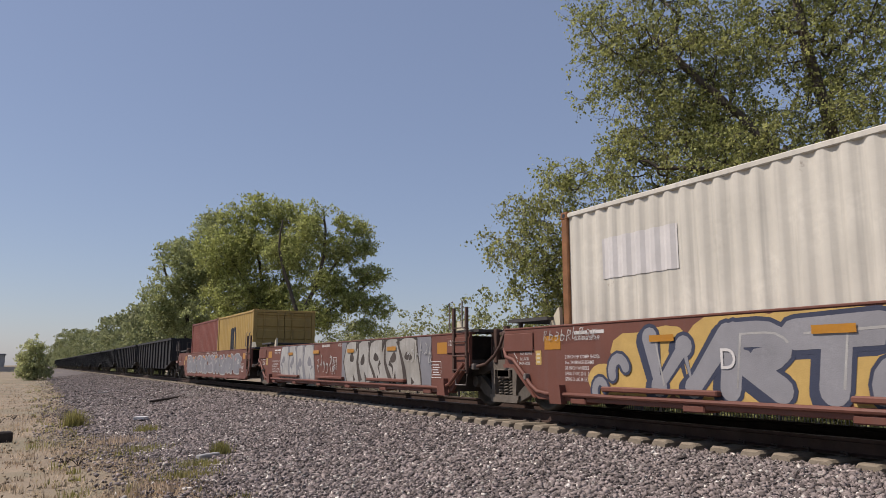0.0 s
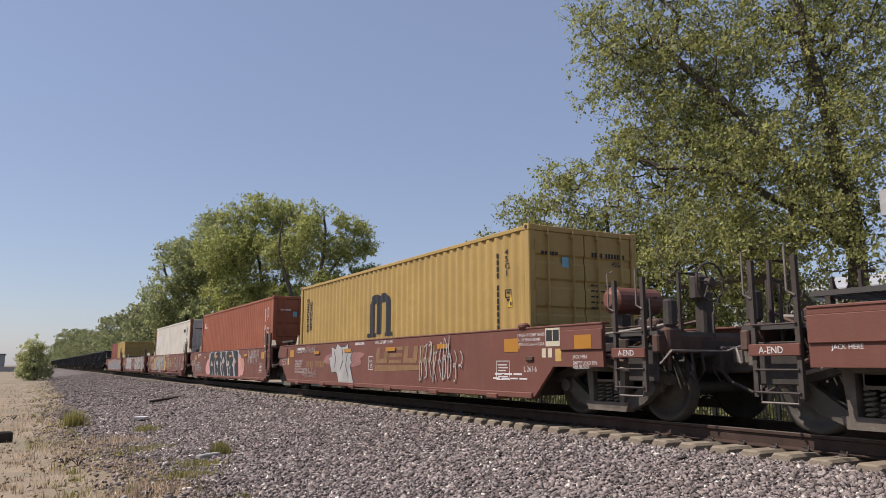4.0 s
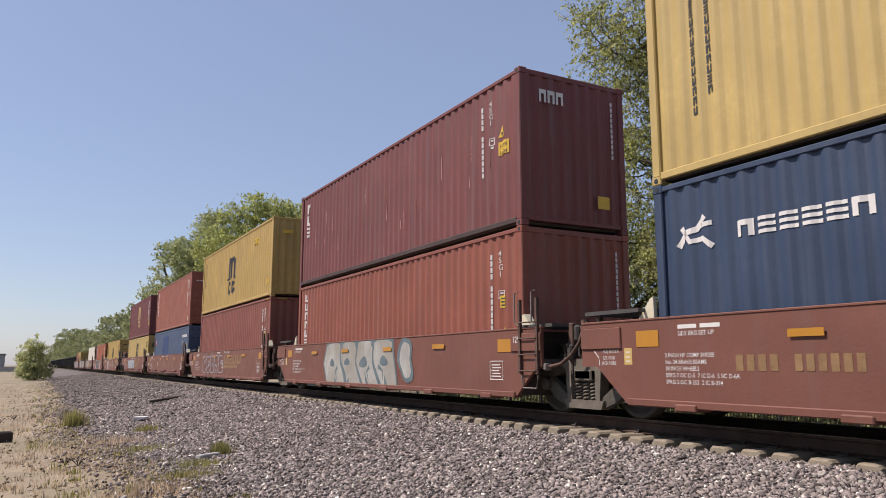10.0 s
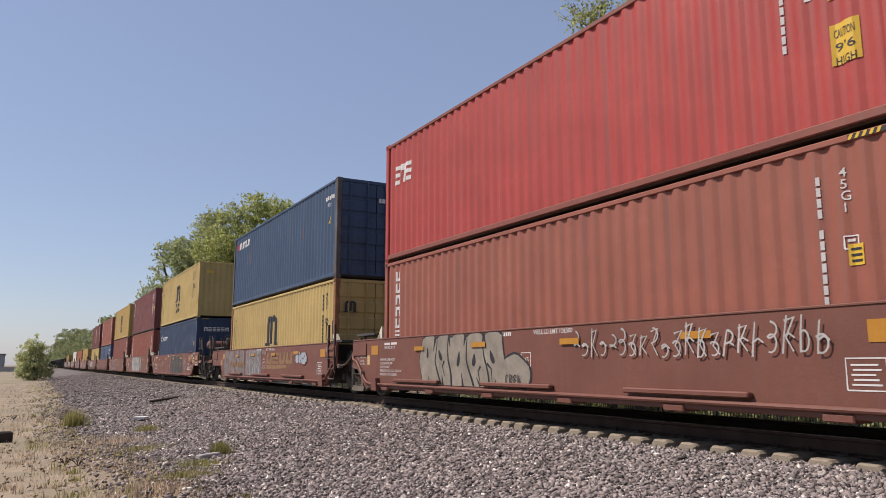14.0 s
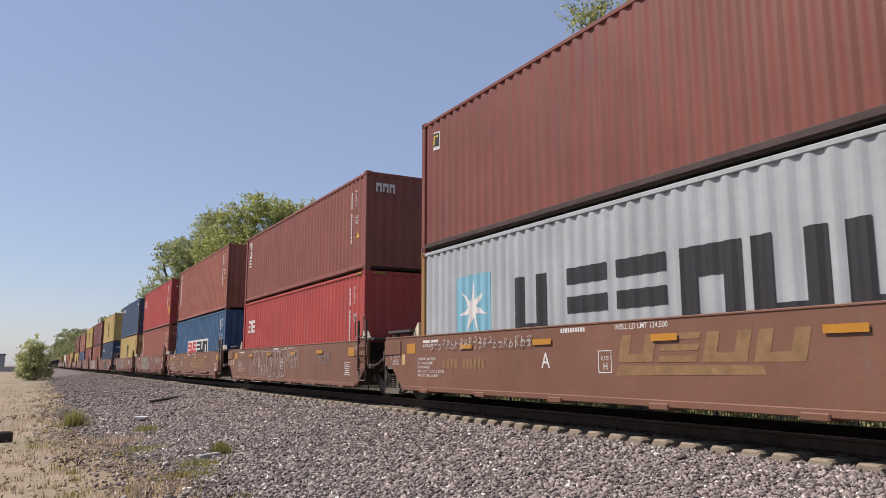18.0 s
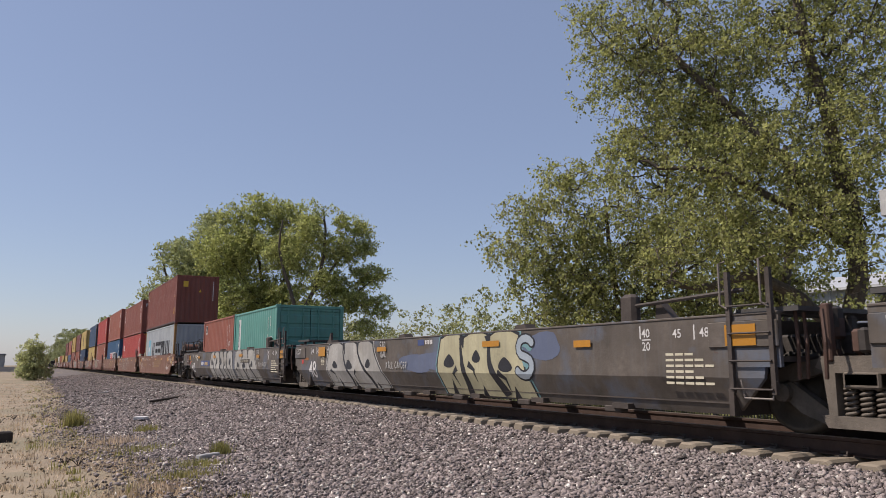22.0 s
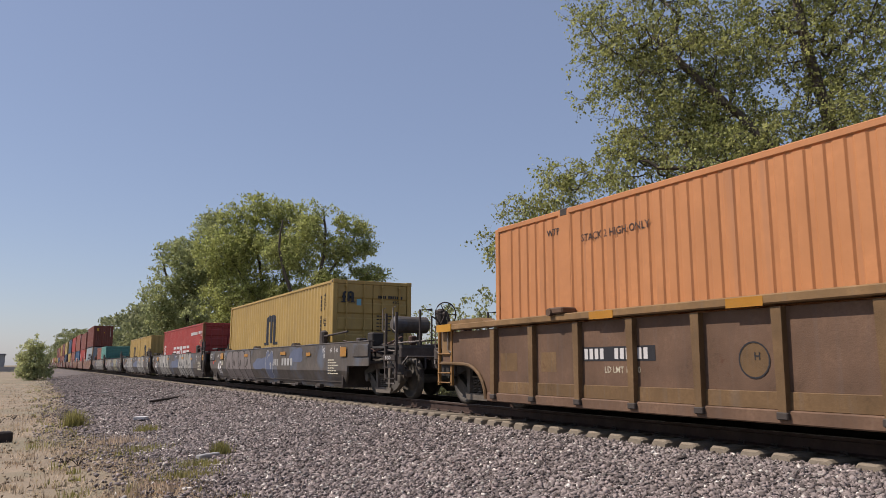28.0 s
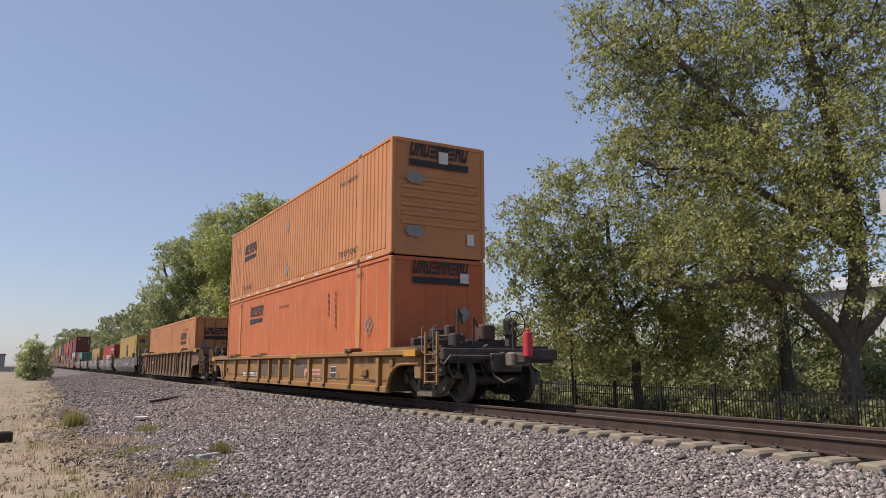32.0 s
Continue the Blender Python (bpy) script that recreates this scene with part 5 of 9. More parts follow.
        art("notice_frame", [ribbon([(0, 0), (0.4, 0), (0.4, 0.31), (0, 0.31), (0, 0)], 0.016)] + [rect(0.05 + 0.02 * (i % 2), 0.045 + i * 0.048, 0.35 - 0.03 * (i % 3), 0.063 + i * 0.048) for i in range(5)], WHITE, u, X, -11.5, 0.52)
        art("notice_frame", [ribbon([(0, 0), (0.26, 0), (0.26, 0.30), (0, 0.30), (0, 0)], 0.018)], WHITE, u, X, -5.95, 0.66)
        art("stencil_text", words("PLATE", 0.055, 0.17), WHITE, u, X, -6.0, 0.83)
        art("stencil_text", words("H", 0.1), WHITE, u, X, -6.04, 0.70)
        if ends[1] == "coupler":
            for i, t in enumerate(("2 INCH HF COMP SHOES", "No. 24 BRAKE BEAMS", "SPRG 6 OC D-5  4 IC D-5")):
                art("stencil_text", words(t, 0.05), WHITE, u, X, -L + 0.05, 1.22 - i * 0.075)
            art("notice_frame", [rect(0, 0, 0.36, 0.28)], CREAM, u, X, -L - 0.72, 1.05)
            for k in (0, 1):
                art("notice_print", [rect(0, 0, 0.15, 0.17)], INK, u, X - 0.003, -L - 0.74 - 0.17 * k, 1.13)
            art("inspection_label", [rect(0, 0, 0.15, 0.19)], SPRAY_OCHRE, u, X, -L - 0.96, 0.82, label="faded yellow inspection label")
            art("reflector", [rect(0, 0, 0.32, 0.085)], REFLECT, u, X, -L + 0.3, 1.03, label="amber reflective plate")
            for k in (0, 1):
                art("stencil_mark", bars(1, 0.1, 0.14), CREAM, u, X, -L - 0.62 - 0.16 * k, 0.88)
            art("stencil_text", words("L 261-6", 0.085), WHITE, u, X, -L - 0.12, 0.66)
            art("stencil_mark", bars(3, 0.24, 0.03, 0.2), WHITE, u, X, -L + 0.75, 0.6)
            art("stencil_mark", bars(4, 0.22, 0.025, 0.2), WHITE, u, X, -L + 0.8, 0.53)
            for tt, zz in (("JACK HERE", 0.86), ("EMPTY LOAD 50%", 0.77), ("ADJ. BLOCK", 0.71)):
                art("stencil_text", words(tt, 0.05), WHITE, u, X, -L - 1.38, zz)
            art("reflector", [rect(0, 0, 0.38, 0.2)], REFLECT, u, X - 0.024, -L - 1.45, 1.0, label="amber reflective plate")
            part("latch_box", Shape().box(-xo - 0.035, -xo, -L - 0.4, -L - 0.2, 0.83, 0.9, 0.01), CAR_BROWN, u)
            part("valve_bracket", Shape().box(-xo - 0.05, -xo + 0.1, -L - 0.2, -L + 0.0, top, top + 0.09, 0.03), CAR_RED, u)
        if ends[1] == "joint":
            art("unit_mark", words("125", 0.10), WHITE, u, X - 0.026, -L - 0.04, 1.13)
        if ends[0] == "joint":
            for tt, zz, yy in (("EMPTY LOAD 50%", 1.0, 0.95), ("ADJ. BLOCK", 0.93, 0.85), ("REL ROD", 0.84, 0.85), ("JACK HERE", 0.77, 0.88)):
                art("stencil_text", words(tt, 0.045), WHITE, u, X, yy, zz)
            art("direction_arrow", [ribbon([(0, 0.1), (0.1, 0)], 0.014), rect(0.1, -0.1, 0.114, -0.02)], WHITE, u, X, 1.03, 0.86)
        else:
            art("stencil_text", words("JACK HERE", 0.05), WHITE, u, X, 1.9, 0.92)
        if emblem:
            art("owner_emblem", blocks(4, 0.64, 0.36, 0.14, 0.25, seed=9), GOLD, u, X, -6.35, 0.80, label="faded gold emblem blocks")
            art("owner_emblem", [([(0, 0), (2.4, 0.04), (2.35, 0.14), (0.05, 0.14)], [(0, 1, 2, 3)])], GOLD, u, X, -6.3, 0.62)
        if letter in ("A", "B"):
            art("car_number", bars(4, 0.1, 0.18, 0.5), GOLD, u, X, -1.4, 0.7)
            art("car_number", bars(6, 0.09, 0.18, 0.5), GOLD, u, X, -2.15, 0.7)
    else:
        art("unit_mark", words("48", 0.52 if letter == "B" else 0.46), WHITE, u, X, 0.95 if letter == "B" else 1.25 if ends[0] == "joint" else 1.24, 0.42, "bend", label="large white painted numerals")
        for t, y in (("48", 1.05), ("45", 0.62)):
            art("position_mark", words(t, 0.11), WHITE, u, X, y - 0.06, 1.10)
            art("position_mark", [rect(0, 0, 0.02, 0.18)], WHITE, u, X, y, 1.07)
            art("position_mark", words(t, 0.11), WHITE, u, X, -L - y - 0.06 + 0.2, 1.10)
            art("position_mark", [rect(0, 0, 0.02, 0.18)], WHITE, u, X, -L - y - 0.2, 1.07)
        for y in (-0.2 if ends[0] == "joint" else 0.12, -L + 0.1):
            art("position_mark", words("40", 0.11), WHITE, u, X, y - 0.04, 1.12)
            art("position_mark", words("20", 0.11), WHITE, u, X, y - 0.04, 0.95)
            art("position_mark", [rect(0.0, -0.02, 0.16, -0.005), rect(-0.035, 0, -0.015, 0.17)], WHITE, u, X, y - 0.04, 1.10)
        for i in range(6):
            art("stencil_mark", bars(3 + i % 3, 0.13, 0.03, 0.2), CREAM, u, X, -L - 0.35, 0.88 - i * 0.07)
            art("stencil_mark", bars(2, 0.12, 0.018, 0.2), CREAM, u, X, 0.24 if ends[0] == "joint" else 0.36, (0.95 if ends[0] == "joint" else 1.22) - i * 0.035)
        art("reflector", [rect(0, 0, 0.36, 0.075)], mat("faded_orange_plate", (0.24, 0.095, 0.03), 0.6), u, X, 1.66, 0.9, label="faded orange reflective plate")
        if ends[0] == "coupler":
            art("reflector", [rect(0, 0, 0.34, 0.2)], REFLECT, u, X - 0.02, 1.95, 1.02, label="amber reflective plate")
            part("valve_panel", Shape().box(-xo - 0.03, -xo, 2.05, 2.55, 0.82, 1.27, 0.015), CAR_BROWN, u, "dark panel with a retaining valve notice")
            art("stencil_text", words("RETAINING", 0.05), WHITE, u, -xo - 0.034, 2.5, 1.0)
            art("stencil_text", words("VALVE", 0.05), WHITE, u, -xo - 0.034, 2.48, 0.92)
        if ends[0] == "joint":
            art("unit_mark", words("125T", 0.15), WHITE, u, X - 0.03, 2.35, 1.08)
        art("red_label", [rect(0, 0, 0.16, 0.12)], STICKER_RED, u, X, 1.9, 0.8)
        if letter != "A":
            for k, (yy, zz, w, h) in enumerate(((-4.85, 0.62, 1.3, 0.36), (-5.6, 0.63, 1.7, 0.42))):
                art("paint_patch", [(blob(random.Random(seed + k), w / 2, h / 2, w, h, 26), [tuple(range(26))])], CAR_BLUE, u, X + 0.002 - 0.001 * k, yy, zz, None, label="patch of blue over-paint")
        if letter in ("E", "D", "C"):
            yy = -5.88 if letter == "C" else -5.64
            art("number_panel", [rect(0, 0, 0.28, 0.12)], mat("blue_number_panel", (0.0468, 0.0702, 0.1716), 0.6), u, X - 0.003, yy, 1.16)
            art("car_number", bars(5, 0.045, 0.085, 0.5), WHITE, u, X - 0.003, yy - 0.33, 1.18)
        art("paint_patch", [(blob(random.Random(seed + 1), 0.6, 0.25, 1.1, 0.45, 22), [tuple(range(22))])], CAR_BLUE, u, X + 0.001, -9.2, 0.80)
        for k in (0, 1, 2):
            yy = -0.3 - 4.5 * k
            part("guide_hook", Shape().slab([(yy - 0.2, 1.33), (yy + 0.2, 1.33), (yy + 0.12, 1.42), (yy - 0.12, 1.43)], -1.42, -1.22), CAR_DARK, u)
        rail_ = Shape().tube([(-1.36, -L + 0.35, 1.40), (-1.36, -L + 0.3, 1.55), (-1.36, -L - 1.5, 1.62)], 0.028, 6).box(-1.42, -1.25, -L + 0.22, -L + 0.52, 1.3, 1.72, 0.05)
        part("guide_arm", rail_, CAR_DARK, u, "dark pivoting container guide")
    MOVERS.append((u, s, 0.0))
    return u


def stake_car(label, s, L, top, cp, marks, seed):
    """A yellow single well car with upright stakes on brown panels; s: where its box starts; cp: coupler reach at both ends."""
    u = thing("well_car", label, "well car", "well cars of the train")
    xo, bot = 1.40, 0.17
    reach = 1.75
    arch = []
    for k, d in ((0, 1), (1, -1)):
        base = 0.0 if k == 0 else -L
        pts = []
        for j in range(7):
            a = math.pi * 0.5 * j / 6
            pts.append((base + d * (0.15 + 0.75 * (1 - math.cos(a))), bot + (0.78 - bot) * math.sin(a)))
        pts += [(base + d * reach, 0.80), (base + d * reach, top - 0.14)]
        arch.append(pts)
    outline = arch[0] + arch[1][::-1]
    for pts in arch:
        part("arch_lip", Shape().tube([(-xo - 0.03, p[0], p[1]) for p in pts[:-1]], 0.032, 7), OCHRE_WORN if marks["panel"] == "rust" else YELLOW, u, "curved lip over the wheels")
    for sx in (-1, 1):
        a, b = sorted((sx * xo, sx * (xo - 0.04)))
        part("side_panel", Shape().slab(outline, a, b), RUST_PANEL if marks["panel"] == "rust" else YELLOW, u)
        c0, c1 = sorted((sx * (xo + 0.13), sx * (xo - 0.1)))
        part("top_chord", Shape().box(c0, c1, -L - reach, reach, top - 0.11, top, 0.015), CHORD if marks["panel"] == "rust" else YELLOW, u, "dusty yellow-brown top chord")
        c0, c1 = sorted((sx * (xo + 0.05), sx * (xo - 0.1)))
        part("bottom_chord", Shape().box(c0, c1, -L - 0.1, 0.1, bot - 0.03, bot + 0.12, 0.015), YELLOW if marks["panel"] != "rust" else RUST_PANEL, u)
        if marks["panel"] == "rust":
            part("lower_panel", Shape().box(*sorted((sx * (xo + 0.014), sx * (xo - 0.02))), -L - 0.05, 0.05, bot + 0.12, bot + 0.31, 0.006), OCHRE_WORN, u, "ochre lower side plate")
            for k in range(5):
                part("stiffener_post", Shape().box(*sorted((sx * (xo + 0.075), sx * xo)), -5.95 - k * 3.05, -5.77 - k * 3.05, bot + 0.1, top - 0.12, 0.01), RUST_PANEL, u) if k in (1, 2) else None
        n = marks["stakes"]
        at = [-0.15 - (L - 0.3) * i / n for i in range(n + 1)] if n > 11 else [-0.3, -2.2, -4.1, -5.6, -6.9, -8.1, -9.25, -11.0, -12.26, -14.1, -L + 0.3]
        for y in at:
            c0, c1 = sorted((sx * (xo + 0.085), sx * xo))
            w = 0.05 if n > 11 else 0.065
            st = Shape().slab([(y - w * 1.3, top - 0.14), (y + w * 1.3, top - 0.14), (y + w, bot + 0.1), (y - w, bot + 0.1)], c0, c1)
            # rusty car: worn ochre stakes, coloured darker to include their shaded sides
            part("stake", st, OCHRE_WORN if marks["panel"] == "rust" else YELLOW, u)
            part("stake_foot", Shape().box(*sorted((sx * (xo + 0.10), sx * xo)), y - 0.07, y + 0.07, bot + 0.02, bot + 0.10, 0.01), CAR_DARK, u)
    for k in range(9):
        part("cross_bearer", Shape().box(-xo + 0.05, xo - 0.05, -0.4 - k * 1.9 - 0.15, -0.4 - k * 1.9 + 0.15, bot - 0.01, bot + 0.08), CAR_DARK, u)
    for k, d in ((0, 1), (1, -1)):
        base = 0.0 if k == 0 else -L
        c = cp[k]
        part("end_bulkhead", Shape().box(-xo + 0.04, xo - 0.04, *sorted((base + d * 0.1, base + d * 0.17)), bot, top - 0.15), CAR_DARK, u)
        part("end_deck", Shape().box(-xo + 0.04, xo - 0.04, *sorted((base + d * 0.17, base + d * (c - 0.7))), 0.80, 0.9), CAR_DARK, u)
        part("draft_sill", Shape().box(-0.35, 0.35, *sorted((base + d * 0.2, base + d * (c - 0.4))), 0.62, 1.0, 0.03), CAR_DARK, u)
        part("end_sill", Shape().box(-1.4, 1.4, *sorted((base + d * (c - 0.75), base + d * (c - 0.6))), 0.86, 1.10, 0.02), CAR_DARK, u)
        clutter(u, base, d, c, seed + k)
        part("corner_bracket", Shape().box(-xo - 0.02, -xo + 0.1, *sorted((base + d * (reach - 0.28), base + d * (reach + 0.02))), top - 0.6, top - 0.12, 0.02), CHORD, u)
        part("bright_end_plate", Shape().box(-xo - 0.145, -xo - 0.12, *sorted((base + d * (reach - 0.55), base + d * (reach + 0.01))), top - 0.135, top + 0.004), YELLOW_BRIGHT, u)
        platform(u, base + d * 0.5, base + d * (c - 0.8), 1.16, 1.3, CAR_DARK)
        ladder(u, base + d * (c - 1.35), base + d * (c - 0.85), 0.38, 1.0, m=YELLOW, x=-1.40, top=1.55)
        truck(u, base + d * (1.35 if k else 1.0), s)
        coupler(u, base + d * c, d)
        g = Shape().slab([(base + d * 0.02, top), (base + d * 1.4, top), (base + d * 1.3, top + 0.055), (base + d * 0.2, top + 0.07)], -xo - 0.12, -xo + 0.15)
        part("guide_plate", g, CHORD, u)
    for yy in (-1.98, -L + 1.98):
        part("locking_hook", Shape().box(-xo - 0.17, -xo + 0.12, yy - 0.25, yy + 0.12, top + 0.0, top + 0.10, 0.02).lathe([(-0.04, 0.06), (0.04, 0.06)], (-xo - 0.16, yy + 0.05, top + 0.03), "x", 10), RUST_PANEL, u)
    hand_brake(u, -L - (cp[1] - 1.05), 1.62, 0.35)
    part("brake_post", Shape().box(0.4, 0.6, -L - (cp[1] - 1.05) - 0.08, -L - (cp[1] - 1.05) + 0.08, 0.9, 1.5), CAR_DARK, u)
    tr = Shape().tube([(-1.3, -L - 0.3, top - 0.25), (-1.0, -L - 0.5, top + 0.1), (1.2, -L - 0.5, top + 0.1)], 0.03, 6).box(-1.3, 1.3, -L - 1.2, -L - 1.05, 1.2, 1.34, 0.02)
    part("end_frame", tr, CAR_DARK, u)
    X = -xo - 0.004
    for y in marks["plates"]:
        art("reflector", [rect(0, 0, 0.5, 0.11)], REFLECT, u, -xo - 0.135, y, top - 0.125, label="amber reflective plate")
    y = marks["number"]
    k = 1.15 if marks["panel"] == "rust" else 1.75
    art("number_panel", [rect(0, 0, 1.25 * k, 0.20)], INK, u, X, y, marks["nz"])
    art("car_number", bars(4, 0.065 * k, 0.15, 0.5), WHITE, u, X - 0.003, y - 0.03, marks["nz"] + 0.025)
    art("car_number", bars(6, 0.065 * k, 0.15, 0.5), WHITE, u, X - 0.003, y - 0.58 * k, marks["nz"] + 0.025)
    if marks["panel"] == "rust":
        for k, (yy, w) in enumerate(((-12.7, 0.9), (-13.85, 0.92), (-15.0, 0.95), (-6.95, 0.4), (-9.38, 0.62), (-0.3, 0.5), (-1.45, 0.4))):
            art("paint_patch", [rect(0, 0, w, 0.62 if k < 3 else 0.3)], OCHRE_WORN, u, X + 0.002, yy, 0.52 if k < 3 else 0.66, label="patch of worn ochre paint")
        for yy, zz, w, h, m in ((-14.0, 0.78, 0.5, 0.3, SPRAY_GREY), (-15.1, 0.62, 0.36, 0.34, INK), (-15.6, 0.66, 0.24, 0.34, SPRAY_GREY)):
            art("data_plate", [rect(0, 0, w, h)], m, u, X - 0.001, yy, zz)
            art("plate_print", [rect(0.04, 0.05 + 0.07 * i, w - 0.04, 0.075 + 0.07 * i) for i in range(4)], INK if m != INK else CREAM, u, X - 0.004, yy, zz)
        art("car_number", bars(6, 0.06, 0.08, 0.3), INK, u, -xo - 0.134, -7.7, top - 0.1)
        art("stencil_text", words("NWF13", 0.11), CAR_DARK, u, X - 0.002, -9.45, 0.83)
    art("size_mark", words("53", 0.28), INK, u, X - 0.002, marks["size"], 0.66 if marks["panel"] == "rust" else 0.45)
    art("position_mark", words("20", 0.1), INK, u, X - 0.085, marks["size"] - 0.62, 1.02)
    art("position_mark", words("40", 0.1), INK, u, X - 0.085, marks["size"] - 0.62, 0.90)
    if marks["panel"] == "rust":
        art("owner_emblem", blocks(3, 0.27, 0.27, 0.14, 0.08, 3), CREAM, u, X, -11.6, 0.68)
        art("stencil_text", words("LD LMT 16890", 0.085), CREAM, u, X, y - 0.45, marks["nz"] - 0.16)
        ring = [(0.2 * math.cos(a), 0.2 * math.sin(a)) for a in [2 * math.pi * i / 20 for i in range(21)]]
        art("round_stencil", [(ring[:-1], [tuple(range(20))])], OCHRE_WORN, u, X + 0.001, -5.44, 0.83)
        art("round_stencil", [ribbon(ring, 0.018), *words("H", 0.09)], INK, u, X - 0.003, -5.44, 0.82)
    else:
        art("owner_emblem", blocks(3, 0.42, 0.3, 0.14, 0.1, 3), SPRAY_PINK, u, X, -L + 5.75, 0.36)
        art("data_panel", [ribbon([(0, 0), (0.4, 0), (0.4, 0.3), (0, 0.3), (0, 0), (0.2, 0), (0.2, 0.3)], 0.02), rect(0, 0.14, 0.4, 0.16)], WHITE, u, X, -L + 3.55, 0.42)
        art("data_panel", [rect(-0.02, -0.02, 0.42, 0.32)], INK, u, X + 0.001, -L + 3.55, 0.42)
    if marks["panel"] != "rust":
        part("side_seam", Shape().box(-xo - 0.016, -xo, -L - 0.02, 0.02, bot + 0.24, bot + 0.265), OCHRE_WORN, u)
        for k, (yy, zz, w, h) in enumerate(((-0.55, 0.52, 0.22, 0.14), (-14.9, 0.5, 0.26, 0.16), (-L - 0.3, 0.72, 0.18, 0.2))):
            part("junction_box", Shape().box(-xo - 0.06, -xo, yy - w, yy, zz, zz + h, 0.012), OCHRE_WORN, u)
        art("data_plate", [rect(0, 0, 0.16, 0.2)], SPRAY_GREY, u, X, -0.22, 0.62, label="small pale metal plate")
        for k in range(9):
            yy = -0.9 - 1.75 * k
            art("rust_stain", [([(0, 0.02), (0.05, 0), (0.12, 0.05), (0.09, 0.2), (0.04, 0.24)], [(0, 1, 2, 3, 4)])], RUST_PANEL, u, X - 0.001, yy, 0.3 + 0.06 * (k % 3))
        for yy in (-1.1, -4.7):
            g = Shape().slab([(yy, top + 0.005), (yy - 1.5, top + 0.005), (yy - 1.45, top + 0.09), (yy - 0.1, top + 0.02)], -xo - 0.16, -xo + 0.05)
            part("guide_plate", g, CHORD, u, "sloping container guide plate")
    for yy, w in ((-5.75, 0.95), (-7.1, 0.8), (-8.3, 0.8), (-9.5, 1.3)) if marks["panel"] != "rust" else ():
        art("paint_patch", [rect(0, 0, w, 0.4)], mat("dusty_grey_brown_panel", (0.115, 0.088, 0.06), 0.7, vary=0.3, rust=0.4, streak=0.5), u, X + 0.002, yy, 0.42, label="grimy grey-brown panel")
    for k in range(2 if marks["panel"] != "rust" else 0):
        yy = -L + 0.9 + 0.55 * k
        art("stencil_mark", bars(4, 0.09, 0.03, 0.25), INK, u, X, yy, 0.36 + 0.13 * (k % 3))
        art("paint_patch", [rect(0, 0, 0.3, 0.22)], YELLOW if marks["panel"] == "rust" else RUST_PANEL, u, X + 0.002, yy + 0.1, 0.82 - 0.1 * (k % 2))
    MOVERS.append((u, s, 0.0))
    return u


